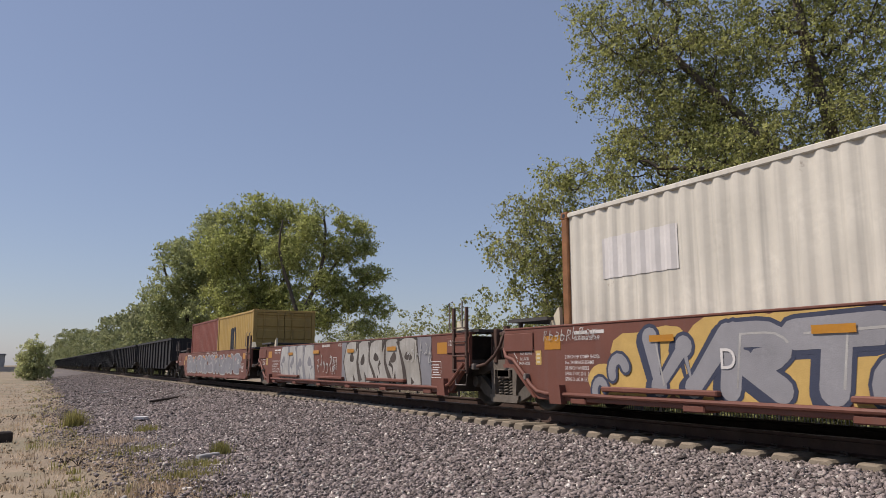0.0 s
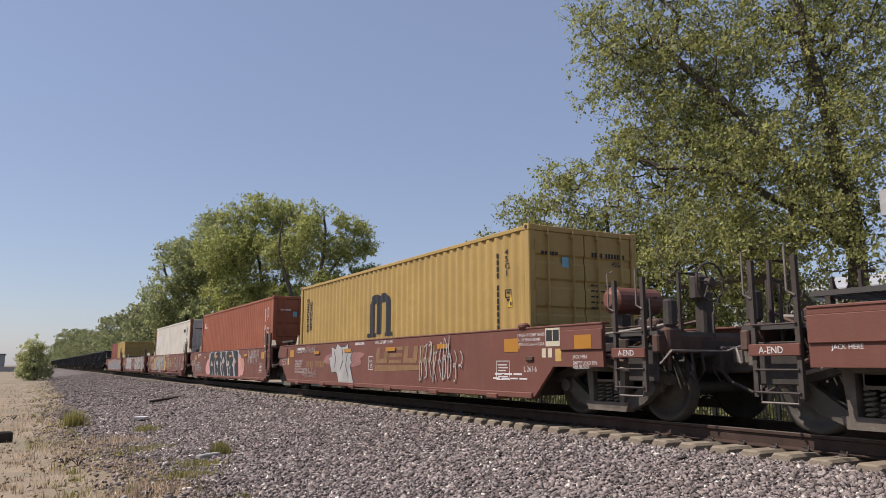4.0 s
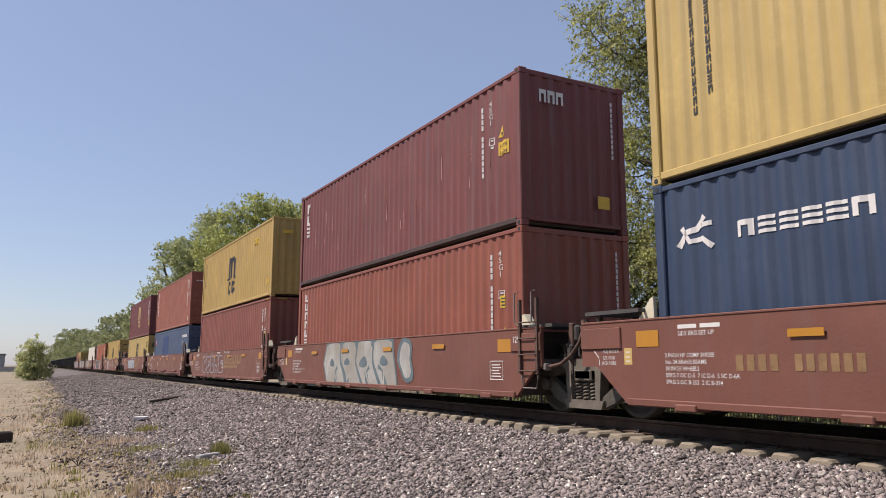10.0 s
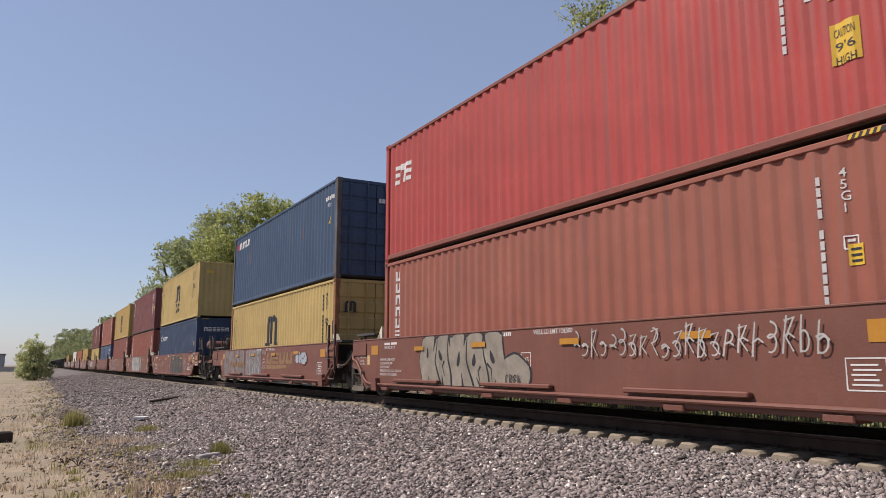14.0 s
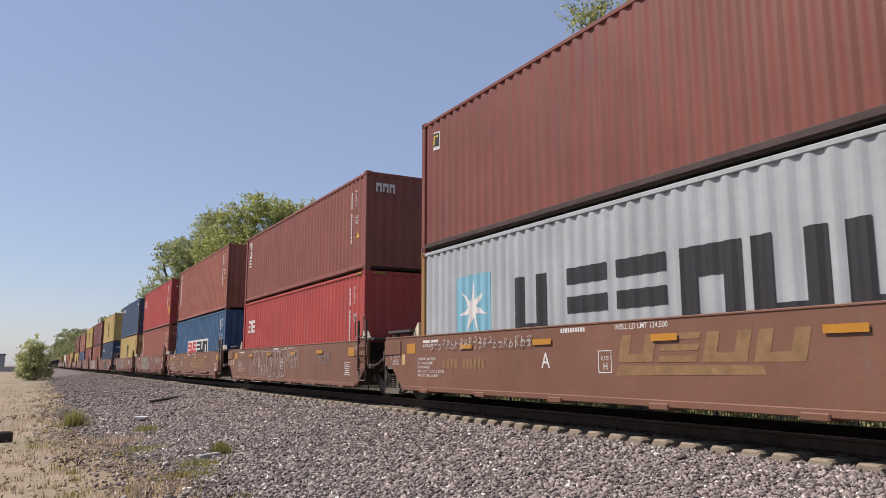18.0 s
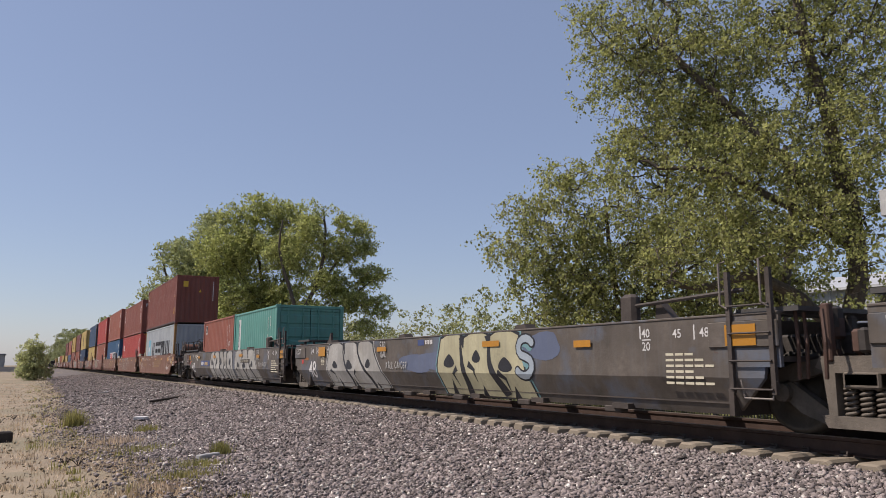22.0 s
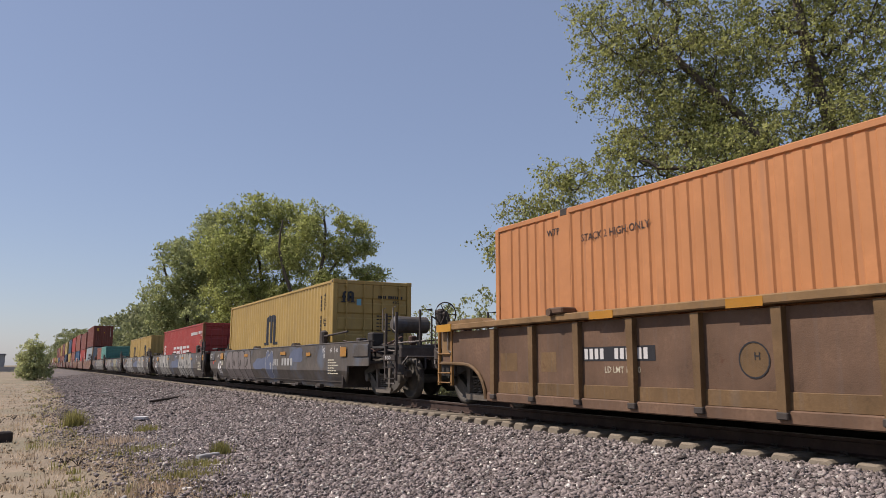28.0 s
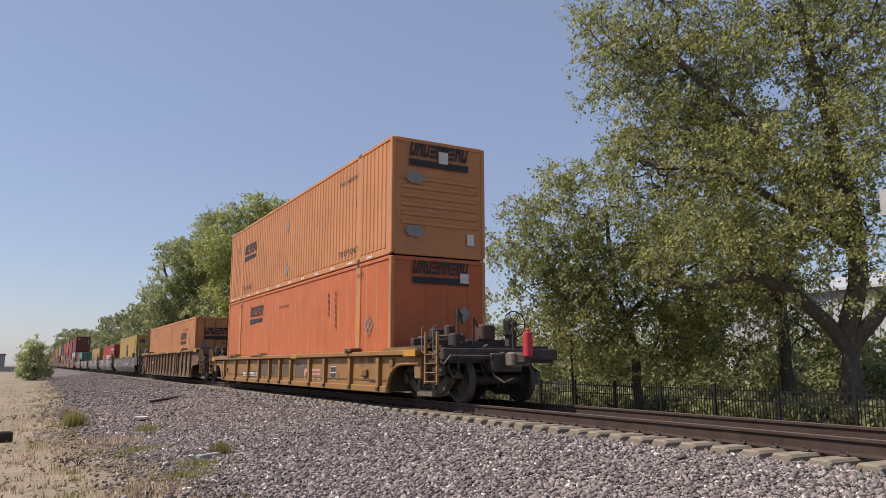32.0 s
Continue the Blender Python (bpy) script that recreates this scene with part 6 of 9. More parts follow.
def long_box(label, s, zb, col, rib, doors, pale=None):
    """A 53-foot domestic box: uprights on flat panels, with wide posts at the 40-foot places."""
    L, H, W = 16.154, 2.896, 1.295
    c = thing("shipping_container", label, "container", "containers on the train")
    for sx in (-1, 1):
        x0, x1 = sorted((sx * (W - 0.025), sx * (W - 0.05)))
        part("side_panel", Shape().box(x0, x1, -L + 0.1, -0.1, 0.15, H - 0.08), col, c)
        ribs_ = Shape()
        n = int((L - 0.4) / rib)
        for i in range(1, n):
            y = -0.2 - i * (L - 0.4) / n
            w = 0.06 if rib < 0.5 else 0.02
            o = W - 0.003 if rib < 0.5 else W - 0.012
            a, b = sorted((sx * o, sx * (W - 0.03)))
            if sx < 0:
                ribs_.slab([(b, y - w - 0.03), (a, y - w), (a, y + w), (b, y + w + 0.03)], 0.2, H - 0.12, "z")
            else:
                ribs_.slab([(a, y - w - 0.03), (b, y - w), (b, y + w), (a, y + w + 0.03)], 0.2, H - 0.12, "z")
        part("side_ribs", ribs_, col if rib < 0.5 else (pale or col), c)
        a, b = sorted((sx * W, sx * (W - 0.07)))
        part("top_rail", Shape().box(a, b, -L + 0.08, -0.08, H - 0.10, H - 0.01, 0.012), col, c)
        part("bottom_rail", Shape().box(a, b, -L + 0.08, -0.08, 0.02, 0.17, 0.012), pale or col, c)
        a, b = sorted((sx * (W + 0.002), sx * (W - 0.1)))
        for y, w in ((-0.06, 0.06), (-L + 0.06, 0.06), (-1.98, 0.15), (-L + 1.98, 0.15)):
            part("corner_post" if w < 0.1 else "lift_post", Shape().box(a, b, y - w, y + w, 0.05, H - 0.03, 0.015), pale or col, c)
        for y in (-1.98, -L + 1.98):
            for z in (0.0, H - 0.12):
                part("corner_casting", Shape().box(*sorted((sx * (W + 0.006), sx * (W - 0.15))), y - 0.09, y + 0.09, z, z + 0.12, 0.012), CAR_DARK, c)
    part("roof", Shape().box(-W + 0.04, W - 0.04, -L + 0.06, -0.06, H - 0.06, H - 0.02), col, c)
    part("floor", Shape().box(-W + 0.06, W - 0.06, -L + 0.06, -0.06, 0.05, 0.16), CAR_DARK, c)
    for e, (y, inn) in enumerate(((0.0, -1), (-L, 1))):
        h = lambda a, b: sorted((y + inn * a, y + inn * b))
        part("end_panel", Shape().box(-W + 0.09, W - 0.09, *h(0.03, 0.07), 0.05, H - 0.05), col, c)
        part("header", Shape().box(-W + 0.1, W - 0.1, *h(0.0, 0.08), H - 0.12, H - 0.02, 0.01), col, c)
        part("sill", Shape().box(-W + 0.1, W - 0.1, *h(0.0, 0.08), 0.02, 0.14, 0.01), col, c)
        if e == 1 and doors == "doors":
            for sx in (-1, 1):
                d = part("door", Shape().box(*sorted((sx * 0.01, sx * (W - 0.12))), *h(0.015, 0.035), 0.15, H - 0.13, 0.006), col, c)
                for q in (0.3, 0.85):
                    part("locking_bar", Shape().tube([(sx * q, y - 0.01, 0.1), (sx * q, y - 0.01, H - 0.1)], 0.02, 7), RUST_PANEL, d)
        if e == 1 and doors == "ribs":
            for i in range(6):
                part("end_rib", Shape().box(-W + 0.25, W - 0.2, *h(0.0, 0.035), 0.75 + i * 0.22, 0.86 + i * 0.22, 0.02), col, c)
        if e == 1 and doors == "plain":
            for xx in (-0.35, 0.25, 0.8):
                part("end_rib", Shape().box(xx - 0.015, xx + 0.015, *h(0.02, 0.035), 0.15, H - 0.6), col, c)
    MOVERS.append((c, s, zb))
    return c


def slant_emblem(c, x, y, z, w, face="side", end_x=None):
    """A haulier's emblem: nine slanted blocks over a dark bar with pale print."""
    h = w * 0.2
    if face == "side":
        art("owner_emblem", blocks(9, w / 10.5, h, 0.14, 0.15, 7), INK, c, x, y, z + h * 0.75, label="row of slanted dark emblem blocks")
        art("owner_emblem", [([(0, 0), (w * 0.45, 0.0), (w * 0.47, h * 0.5), (0.02, h * 0.5)], [(0, 1, 2, 3)])], INK, c, x, y, z)
        art("owner_emblem", bars(8, w * 0.045, h * 0.42, 0.3), INK, c, x, y - w * 0.5, z + 0.02)
    else:
        art("owner_emblem", blocks(9, w / 10.5, h, 0.14, 0.15, 7), INK, c, x, y, z + h * 0.75, None, "end", "row of slanted dark emblem blocks")
        art("owner_emblem", [rect(0, 0, w, h * 0.5)], INK, c, x, y, z, None, "end")


def gondola(s):
    """A black open coal gondola seen far off; s: its leading end."""
    L, top = 15.6, 2.28
    g = thing("gondola_car", "black open-top coal gondola car in the train", "gondola", "gondola cars of the train")
    for sx in (-1, 1):
        a, b = sorted((sx * 1.42, sx * 1.36))
        part("side", Shape().slab([(-0.3, top), (-L + 0.3, top), (-L + 0.3, 1.0), (-L + 2.4, 0.55), (-2.4, 0.55), (-0.3, 1.0)], a, b), COAL_CAR, g)
        for i in range(13):
            y = -0.45 - (L - 0.9) * i / 12
            z = 1.0 if i in (0, 12) else 0.75 if i in (1, 11) else 0.56
            part("side_post", Shape().box(*sorted((sx * 1.5, sx * 1.42)), y - 0.07, y + 0.07, z, top - 0.02), COAL_CAR, g)
        part("top_chord", Shape().box(*sorted((sx * 1.51, sx * 1.34)), -L + 0.25, -0.25, top - 0.1, top + 0.02), COAL_CAR, g)
    part("floor", Shape().box(-1.36, 1.36, -L + 0.4, -0.4, 1.02, 1.1), COAL_CAR, g)
    for y in (-0.33, -L + 0.33):
        part("end_wall", Shape().box(-1.42, 1.42, y - 0.04, y + 0.04, 1.0, top), COAL_CAR, g)
    part("centre_sill", Shape().box(-0.25, 0.25, -L - 0.4, 0.4, 0.7, 1.02), CAR_DARK, g)
    for y in (-1.9, -L + 1.9):
        t = part("truck_bolster", bolster_me, None, g)
        t.location = (0, y, 0)
        part("side_frame", frame_near, None, t)
        for k in (-0.915, 0.915):
            w = part("wheelset", wheel_me, None, t)
            w.location = (0, k, WHEEL_R)
    MOVERS.append((g, s, 0.0))


# ---- the train ----
C_WHITE = paint("weathered_white_container", (0.56, 0.535, 0.465), 0.45, 0.5)
C_ORANGE = paint("orange_red_container", (0.2808, 0.0858, 0.0429), 0.3, 0.35)
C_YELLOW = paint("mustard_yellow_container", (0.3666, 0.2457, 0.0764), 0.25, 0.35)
C_SAND = paint("pale_yellow_container", (0.3978, 0.287, 0.1053), 0.25, 0.4)
C_MAROON = paint("maroon_container", (0.122, 0.031, 0.031), 0.25, 0.35)
C_BROWN = paint("red_brown_container", (0.195, 0.0624, 0.0452), 0.25, 0.4)
C_SALMON = paint("faded_salmon_red_container", (0.2496, 0.0819, 0.0546), 0.3, 0.4)
C_BLUE = paint("faded_blue_container", (0.0585, 0.0842, 0.1443), 0.3, 0.4)
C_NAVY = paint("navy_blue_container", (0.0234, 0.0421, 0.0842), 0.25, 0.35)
C_DKBLUE = paint("dark_blue_container", (0.031, 0.06, 0.112), 0.45, 0.5)
C_RED = paint("bright_red_container", (0.3276, 0.0468, 0.039), 0.2, 0.4)
C_GREYW = paint("light_grey_container", (0.31, 0.335, 0.35), 0.35, 0.55)
C_TEAL = paint("sea_green_container", (0.088, 0.255, 0.218), 0.4, 0.75)
C_PEACH = paint("peach_orange_container", (0.468, 0.1989, 0.078), 0.12, 0.3)
C_VIVID = paint("vivid_orange_container", (0.4524, 0.1131, 0.0351), 0.12, 0.25)
C_MUTED = mat("faded_pink_spray_paint", (0.27, 0.13, 0.115), 0.6, vary=0.2, scale=2)
# near-black rail colour that carries the shade under an upper container
RAIL_SHADE = mat("shade_dark_bottom_rail", (0.05, 0.03, 0.028), 0.7, vary=0.25, scale=2)
RUSTY = mat("rusty_corner_post", (0.234, 0.1053, 0.0468), 0.8, vary=0.3, scale=3, rust=0.5)

P1, P2, P3, P4 = [40.1, 24.7, 9.25, -6.09, -21.3], [-40.86, -56.27, -71.65, -87.02, -102.31], [-121.96, -137.44, -152.55, -167.91, -183.21], [-203.99, -221.65, -239.33, -257.10, -274.96]
LOW, MID = 0.27, 0.27 + 2.896
for i in range(14):
    gondola(60.1 + 16.55 * i)

# first five-unit car: one layer of boxes, much sprayed
u = well_unit("oxide-red well car unit covered in pale graffiti", P1[0], "B", ("coupler", "joint"), seed=1, emblem=False)
graffiti(u, GRAF, -0.5, -11.5, 0.32, 1.28, 9, SPRAY_GREY, SPRAY_WHITE, 11, accent=SPRAY_PINK, width=0.05)
container("faded red 20-foot container on a well car", P1[0] + 0.02, LOW, C_BROWN, 6.058, 2.591)
c = container("mustard-yellow 20-foot container with a dark arched emblem", P1[0] - 6.1, LOW, C_YELLOW, 6.058, 2.591)
arch_logo(c, -2.4, 0.9, 1.0, 1.1, NAVY_INK, False)
u = well_unit("empty oxide-red well car unit with white graffiti", P1[1], "E", seed=2, rails=True, emblem=False)
filled_piece(u, GRAF, -1.2, -4.5, 0.33, 1.33, 4, SPRAY_WHITE, SPRAY_GREY, 12, 0.04, ribs=None, cut=1.5)
art("graffiti_cloud", [rect(0, 0, 4.9, 0.98)], SPRAY_GREY, u, GRAF - 0.001, -6.6, 0.35)
filled_piece(u, GRAF, -6.75, -11.05, 0.36, 1.33, 5, WORN_WHITE, CAR_DARK, 13, 0.05, ribs=None, cut=1.3)
scrawl(u, GRAF, -4.7, -6.2, 0.5, 1.1, 4, SPRAY_WHITE, 18, 0.04)
scrawl(u, GRAF, -10.4, -11.6, 0.8, 1.3, 4, SPRAY_WHITE, 14)
u = well_unit("oxide-red well car unit with a big silver graffiti piece", P1[2], "D", seed=3, rails=True)
rc = random.Random(15)
for k, (cx, w, h) in enumerate(((0.45, 0.9, 0.5), (1.2, 1.2, 1.0), (2.4, 1.8, 1.05), (3.6, 1.8, 1.05), (4.6, 1.5, 1.0))):
    cloud = [(p[0], max(0.0, min(1.03, p[1]))) for p in blob(rc, cx, h / 2, w, h, 24)]
    art("graffiti_cloud", [(cloud, [tuple(range(24))])], SPRAY_OCHRE, u, GRAF - 0.0012 - 0.0004 * k, -0.85, 0.30)
throw_up(u, GRAF, -1.85, -3.45, 0.30, 1.32, "W", SILVER, SPRAY_NAVY, 15, 0.27, 0.05, lean=0.12, glint=SPRAY_WHITE, drop=SPRAY_NAVY)
throw_up(u, GRAF, -3.1, -4.3, 0.30, 1.32, "R", SILVER, SPRAY_NAVY, 16, 0.29, 0.05, lean=0.15, glint=SPRAY_WHITE, drop=SPRAY_NAVY)
throw_up(u, GRAF, -3.95, -5.3, 0.30, 1.33, "T", SILVER, SPRAY_NAVY, 17, 0.33, 0.05, lean=0.1, glint=SPRAY_WHITE, drop=SPRAY_NAVY)
for k, (yy, zz, s_) in enumerate(((-0.95, 0.33, 0.8), (-1.3, 0.58, 1.0), (-5.0, 0.42, 1.3), (-5.2, 0.82, 1.2))):
    moon = stroke_body([bow(0.2 * s_, 0.1 * s_, 0.14 * s_, 0.17 * s_, 20, 200, 8)], 0.15 * s_, 0.0)
    art("graffiti_outline", stroke_body([bow(0.2 * s_, 0.1 * s_, 0.14 * s_, 0.17 * s_, 20, 200, 8)], 0.15 * s_ + 0.08, 0.0), SPRAY_NAVY, u, GRAF - 0.014, yy, zz)
    art("graffiti_fill", moon, SILVER, u, GRAF - 0.0165, yy, zz)
scrawl(u, GRAF, 0.2, -1.1, 1.12, 1.34, 7, SPRAY_WHITE, 16, 0.02)
scrawl(u, GRAF, -6.9, -8.2, 0.45, 1.25, 4, SPRAY_WHITE, 17)
scrawl(u, GRAF, -9.2, -10.6, 0.35, 1.2, 6, SPRAY_WHITE, 18, 0.035)
scrawl(u, GRAF, -10.7, -11.4, 0.5, 1.3, 2, SPRAY_PALE, 19, 0.04)
art("unit_letter", words("D", 0.24), WHITE, u, GRAF - 0.018, -3.2, 0.72)
c = container("weathered white 40-foot container with rusty corner posts", P1[2], LOW, C_WHITE, post=RUSTY)
art("paint_patch", [rect(0, 0, 1.45, 0.6)], WHITE, c, -1.216, -0.94, 1.74, wave, label="patch of fresh white paint")
id_marks(c, 12.192, 2.896, INK, code=False)
art("registration_mark", bars(4, 0.1, 0.16, 0.3), INK, c, -1.216, -10.3, 2.25, wave)
art("registration_mark", bars(7, 0.09, 0.14, 0.3), INK, c, -12.2, -0.55, 2.35, None, "end")
u = well_unit("oxide-red well car unit with black and white graffiti", P1[3], "C", seed=4, emblem=False, limit="124,400")
rc = random.Random(21)
for k, (cx, w, h, m_) in enumerate(((0.4, 0.9, 0.75, SPRAY_PINK), (1.3, 1.6, 1.0, SPRAY_WHITE), (2.6, 2.2, 1.02, SPRAY_WHITE), (4.2, 2.4, 1.02, SPRAY_WHITE), (5.5, 1.6, 1.0, SPRAY_WHITE), (6.3, 0.9, 0.8, SPRAY_PINK))):
    cloud = [(p[0], max(0.0, min(1.0, p[1]))) for p in blob(rc, cx, h / 2, w, h, 24)]
    art("graffiti_cloud", [(cloud, [tuple(range(24))])], m_, u, GRAF - 0.0012 - 0.0004 * k, -2.6, 0.30)
filled_piece(u, GRAF, -3.2, -8.6, 0.30, 1.31, 5, SPRAY_BLACK, SPRAY_WHITE, 21, 0.03, SPRAY_WHITE, 0.06, None, 1.35)
for k, (yy, zz) in enumerate(((-3.75, 0.78), (-4.9, 0.62), (-5.7, 0.72), (-6.7, 0.8), (-7.9, 0.72))):
    art("graffiti_accent", [([(0, 0), (0.2, 0.03), (0.08, 0.2)], [(0, 1, 2)])], C_MUTED, u, GRAF - 0.0165, yy, zz)
scrawl(u, GRAF, -8.9, -9.5, 0.62, 1.1, 4, SPRAY_OCHRE, 22)
scrawl(u, GRAF, -10.0, -11.5, 0.8, 1.33, 8, SPRAY_WHITE, 23, 0.035)
scrawl(u, GRAF, 0.9, -0.4, 0.35, 1.3, 6, SPRAY_WHITE, 24, 0.03)
scrawl(u, GRAF, -0.4, -1.5, 0.35, 0.9, 5, SPRAY_TEAL, 25, 0.03)
c = container("orange-red 40-foot container on a well car", P1[3], LOW, C_ORANGE)
art("maker_emblem", blocks(1, 0.16, 0.26, 0, 0.2) + bars(7, 0.05, 0.09, 0.3), WHITE, c, -1.216, -0.6, 2.2, wave)
id_marks(c, 12.192, 2.896, WHITE)
notice(c, -11.47, 1.4)
u = well_unit("oxide-red well car unit with pale grey graffiti figure", P1[4], "A", ("joint", "coupler"), seed=5)
art("graffiti_cloud", [(blob(random.Random(6), 1.7, 0.45, 2.9, 0.34, 26), [tuple(range(26))])], C_MUTED, u, GRAF - 0.002, -2.6, 0.45)
fig = [(0.1, 0.42), (0.0, 0.62), (0.22, 0.66), (0.16, 0.9), (0.46, 0.84), (0.62, 0.98), (0.86, 0.88), (1.2, 0.9), (1.3, 0.96), (1.42, 0.76), (1.66, 0.8), (1.5, 0.6), (1.62, 0.5), (1.48, 0.42), (1.6, 0.2), (1.72, 0.0), (0.72, 0.0), (0.62, 0.2), (0.5, 0.26), (0.2, 0.24)]
art("graffiti_outline", [([(0.86 + (a - 0.86) * 1.035, 0.49 + (b - 0.49) * 1.06) for a, b in fig], [tuple(range(20))])], SPRAY_NAVY, u, GRAF - 0.005, -3.3, 0.33)
art("graffiti_fill", [(fig, [tuple(range(20))])], SPRAY_WHITE, u, GRAF - 0.008, -3.3, 0.33, label="flat silver spiky sprayed shape")
art("graffiti_slot", [ribbon([(0.35, 0.8), (0.5, 0.6), (0.42, 0.38)], 0.03, 0.0001), ribbon([(0.95, 0.84), (1.02, 0.55), (0.8, 0.3)], 0.035, 0.0001), ribbon([(1.3, 0.7), (1.2, 0.42), (1.4, 0.12)], 0.03, 0.0001)], SPRAY_NAVY, u, GRAF - 0.011, -3.3, 0.33)
scrawl(u, GRAF, -0.5, -2.2, 1.1, 1.33, 9, SPRAY_WHITE, 27, 0.022)
scrawl(u, GRAF, -1.0, -2.3, 0.40, 0.70, 7, SPRAY_WHITE, 28, 0.025)
scrawl(u, GRAF, -8.6, -10.4, 0.4, 1.3, 7, SPRAY_WHITE, 29, 0.04)
c = container("mustard-yellow 40-foot container with a dark arched emblem", P1[4], LOW, C_YELLOW)
arch_logo(c, -5.37, 1.17, 1.22, 0.97, NAVY_INK)
vertical_name(c, 7, -0.62, 2.35, 0.12, NAVY_INK)
vertical_name(c, 6, -0.9, 2.25, 0.12, NAVY_INK, seed=9)
id_marks(c, 12.192, 2.896, INK)
notice(c, -11.47, 1.5, tri=True)

# second five-unit car: two layers
u = well_unit("oxide-red well car unit with grey graffiti", P2[0], "A", ("coupler", "joint"), seed=6, rails=True)
graffiti(u, GRAF, -2.8, -6.6, 0.45, 1.25, 5, SPRAY_PALE, CAR_RED, 31, width=0.03)
c = container("pale yellow 40-foot container with a dark arched emblem", P2[0], LOW, C_SAND, H=2.591, post=C_YELLOW)
arch_logo(c, -5.37, 1.12, 1.22, 1.0, NAVY_INK, False)
vertical_name(c, 7, -0.4, 2.1, 0.11, NAVY_INK)
id_marks(c, 12.192, 2.591, INK, end=False)
notice(c, -11.47, 1.25, tri=True)
art("maker_emblem", arch_emblem(0.32, 0.32), NAVY_INK, c, -12.2, -0.95, 1.75, None, "end")
c = container("maroon 40-foot container with a tan arched emblem", P2[0], LOW + 2.591, C_MAROON, doors="far")
arch_logo(c, -5.37, 1.42, 1.22, 0.92, TAN_INK)
id_marks(c, 12.192, 2.896, WHITE)
notice(c, -11.47, 1.35, tri=True)
notice(c, -11.47, 0.72, 0.28, 0.45, text=("CAUTION", "9'6", "HIGH"))
art("notice", [rect(0, 0, 0.24, 0.36)], STICKER, c, -12.2, 0.62, 0.45, None, "end")
u = well_unit("clean oxide-red well car unit", P2[1], "E", seed=7, rails=True, emblem=False)
scrawl(u, GRAF, -2.85, -3.35, 1.1, 1.3, 3, SPRAY_WHITE, 32, 0.012)
c = container("faded blue 40-foot container with repainted patches", P2[1], LOW, C_BLUE, H=2.591)
art("paint_patch", [rect(0, 0, 2.3, 1.95)], mat("repaint_blue", (0.0351, 0.0585, 0.1482), 0.5, vary=0.1), c, -1.214, -3.3, 0.3, wave, label="darker blue repainted patch")
art("maker_emblem", [rect(0, 0, 0.32, 0.34)], STICKER_RED, c, -1.216, -0.55, 1.75, wave)
art("maker_emblem", bars(3, 0.06, 0.1, 0.3), WHITE, c, -1.219, -0.6, 1.87, wave)
art("registration_mark", bars(11, 0.09, 0.14, 0.58), WHITE, c, -1.216, -10.15, 2.0, wave)
art("code_panel", [rect(0, 0, 0.42, 0.16)], WHITE, c, -1.216, -10.2, 1.62, wave)
art("size_code", words("42 G1", 0.1, 0.34), INK, c, -1.219, -10.24, 1.65, wave)
notice(c, -11.47, 1.45)
c = container("faded salmon-red 40-foot container", P2[1], LOW + 2.591, C_SALMON)
vertical_name(c, 6, -0.62, 2.4, 0.22, WHITE, w=0.165, seed=12)
id_marks(c, 12.192, 2.896, WHITE)
notice(c, -11.47, 0.3, m=WHITE)
u = well_unit("oxide-red well car unit with thin pale graffiti", P2[2], "D", seed=8)
graffiti(u, GRAF, -2.2, -6.2, 0.4, 1.2, 5, None, SPRAY_PALE, 33, width=0.04)
c = container("red-brown 40-foot container on a well car", P2[2], LOW, C_BROWN, doors="far")
hazard_tape(c, 12.192, 2.896)
id_marks(c, 12.192, 2.896, WHITE)
notice(c, -11.47, 1.45)
notice(c, -11.47, 0.85, tri=True)
c = container("mustard-yellow 40-foot container with a dark arched emblem", P2[2], MID, C_YELLOW, doors="far")
arch_logo(c, -5.37, 1.22, 1.22, 0.9, NAVY_INK)
vertical_name(c, 10, -0.55, 2.4, 0.10, NAVY_INK)
vertical_name(c, 9, -0.75, 2.35, 0.10, NAVY_INK, seed=8)
notice(c, -9.6, 2.15, 0.6, 0.26, text=("CAUTION", "HIGH TRAILER"))
notice(c, -11.47, 1.5, tri=True)
notice(c, -11.47, 0.5, 0.3, 0.18)
art("notice", [rect(0, 0, 0.35, 0.12)], STICKER, c, -12.2, -0.85, 2.3, None, "end")
u = well_unit("oxide-red well car unit with white block graffiti", P2[3], "", seed=9, emblem=False)
filled_piece(u, GRAF, -3.1, -7.7, 0.30, 1.33, 4, WORN_WHITE, SPRAY_DUSK, 37, 0.05, None, 0.07, None, 1.2)
art("graffiti_outline", [(blob(random.Random(35), 0.4, 0.45, 0.72, 0.9, 22), [tuple(range(22))])], SPRAY_DUSK, u, GRAF - 0.005, -7.75, 0.42)
art("graffiti_fill", [(blob(random.Random(35), 0.4, 0.45, 0.5, 0.72, 22), [tuple(range(22))])], WORN_WHITE, u, GRAF - 0.0075, -7.75, 0.42)
c = container("red 40-foot container with a white vertical name", P2[3], LOW, paint("brick_red_container", (0.212, 0.063, 0.04), 0.3, 0.45), doors="far", rail=C_BROWN)
vertical_name(c, 6, -0.62, 2.4, 0.22, WHITE, w=0.165, seed=12)
id_marks(c, 12.192, 2.896, WHITE)
notice(c, -11.47, 1.5)
notice(c, -11.47, 0.95, tri=True)
c = container("dull maroon 40-foot container with scratched sides", P2[3], MID, paint("scratched_maroon_container", (0.145, 0.042, 0.039), 0.35, 0.75), doors="far", base=RAIL_SHADE)
rsc = random.Random(61)
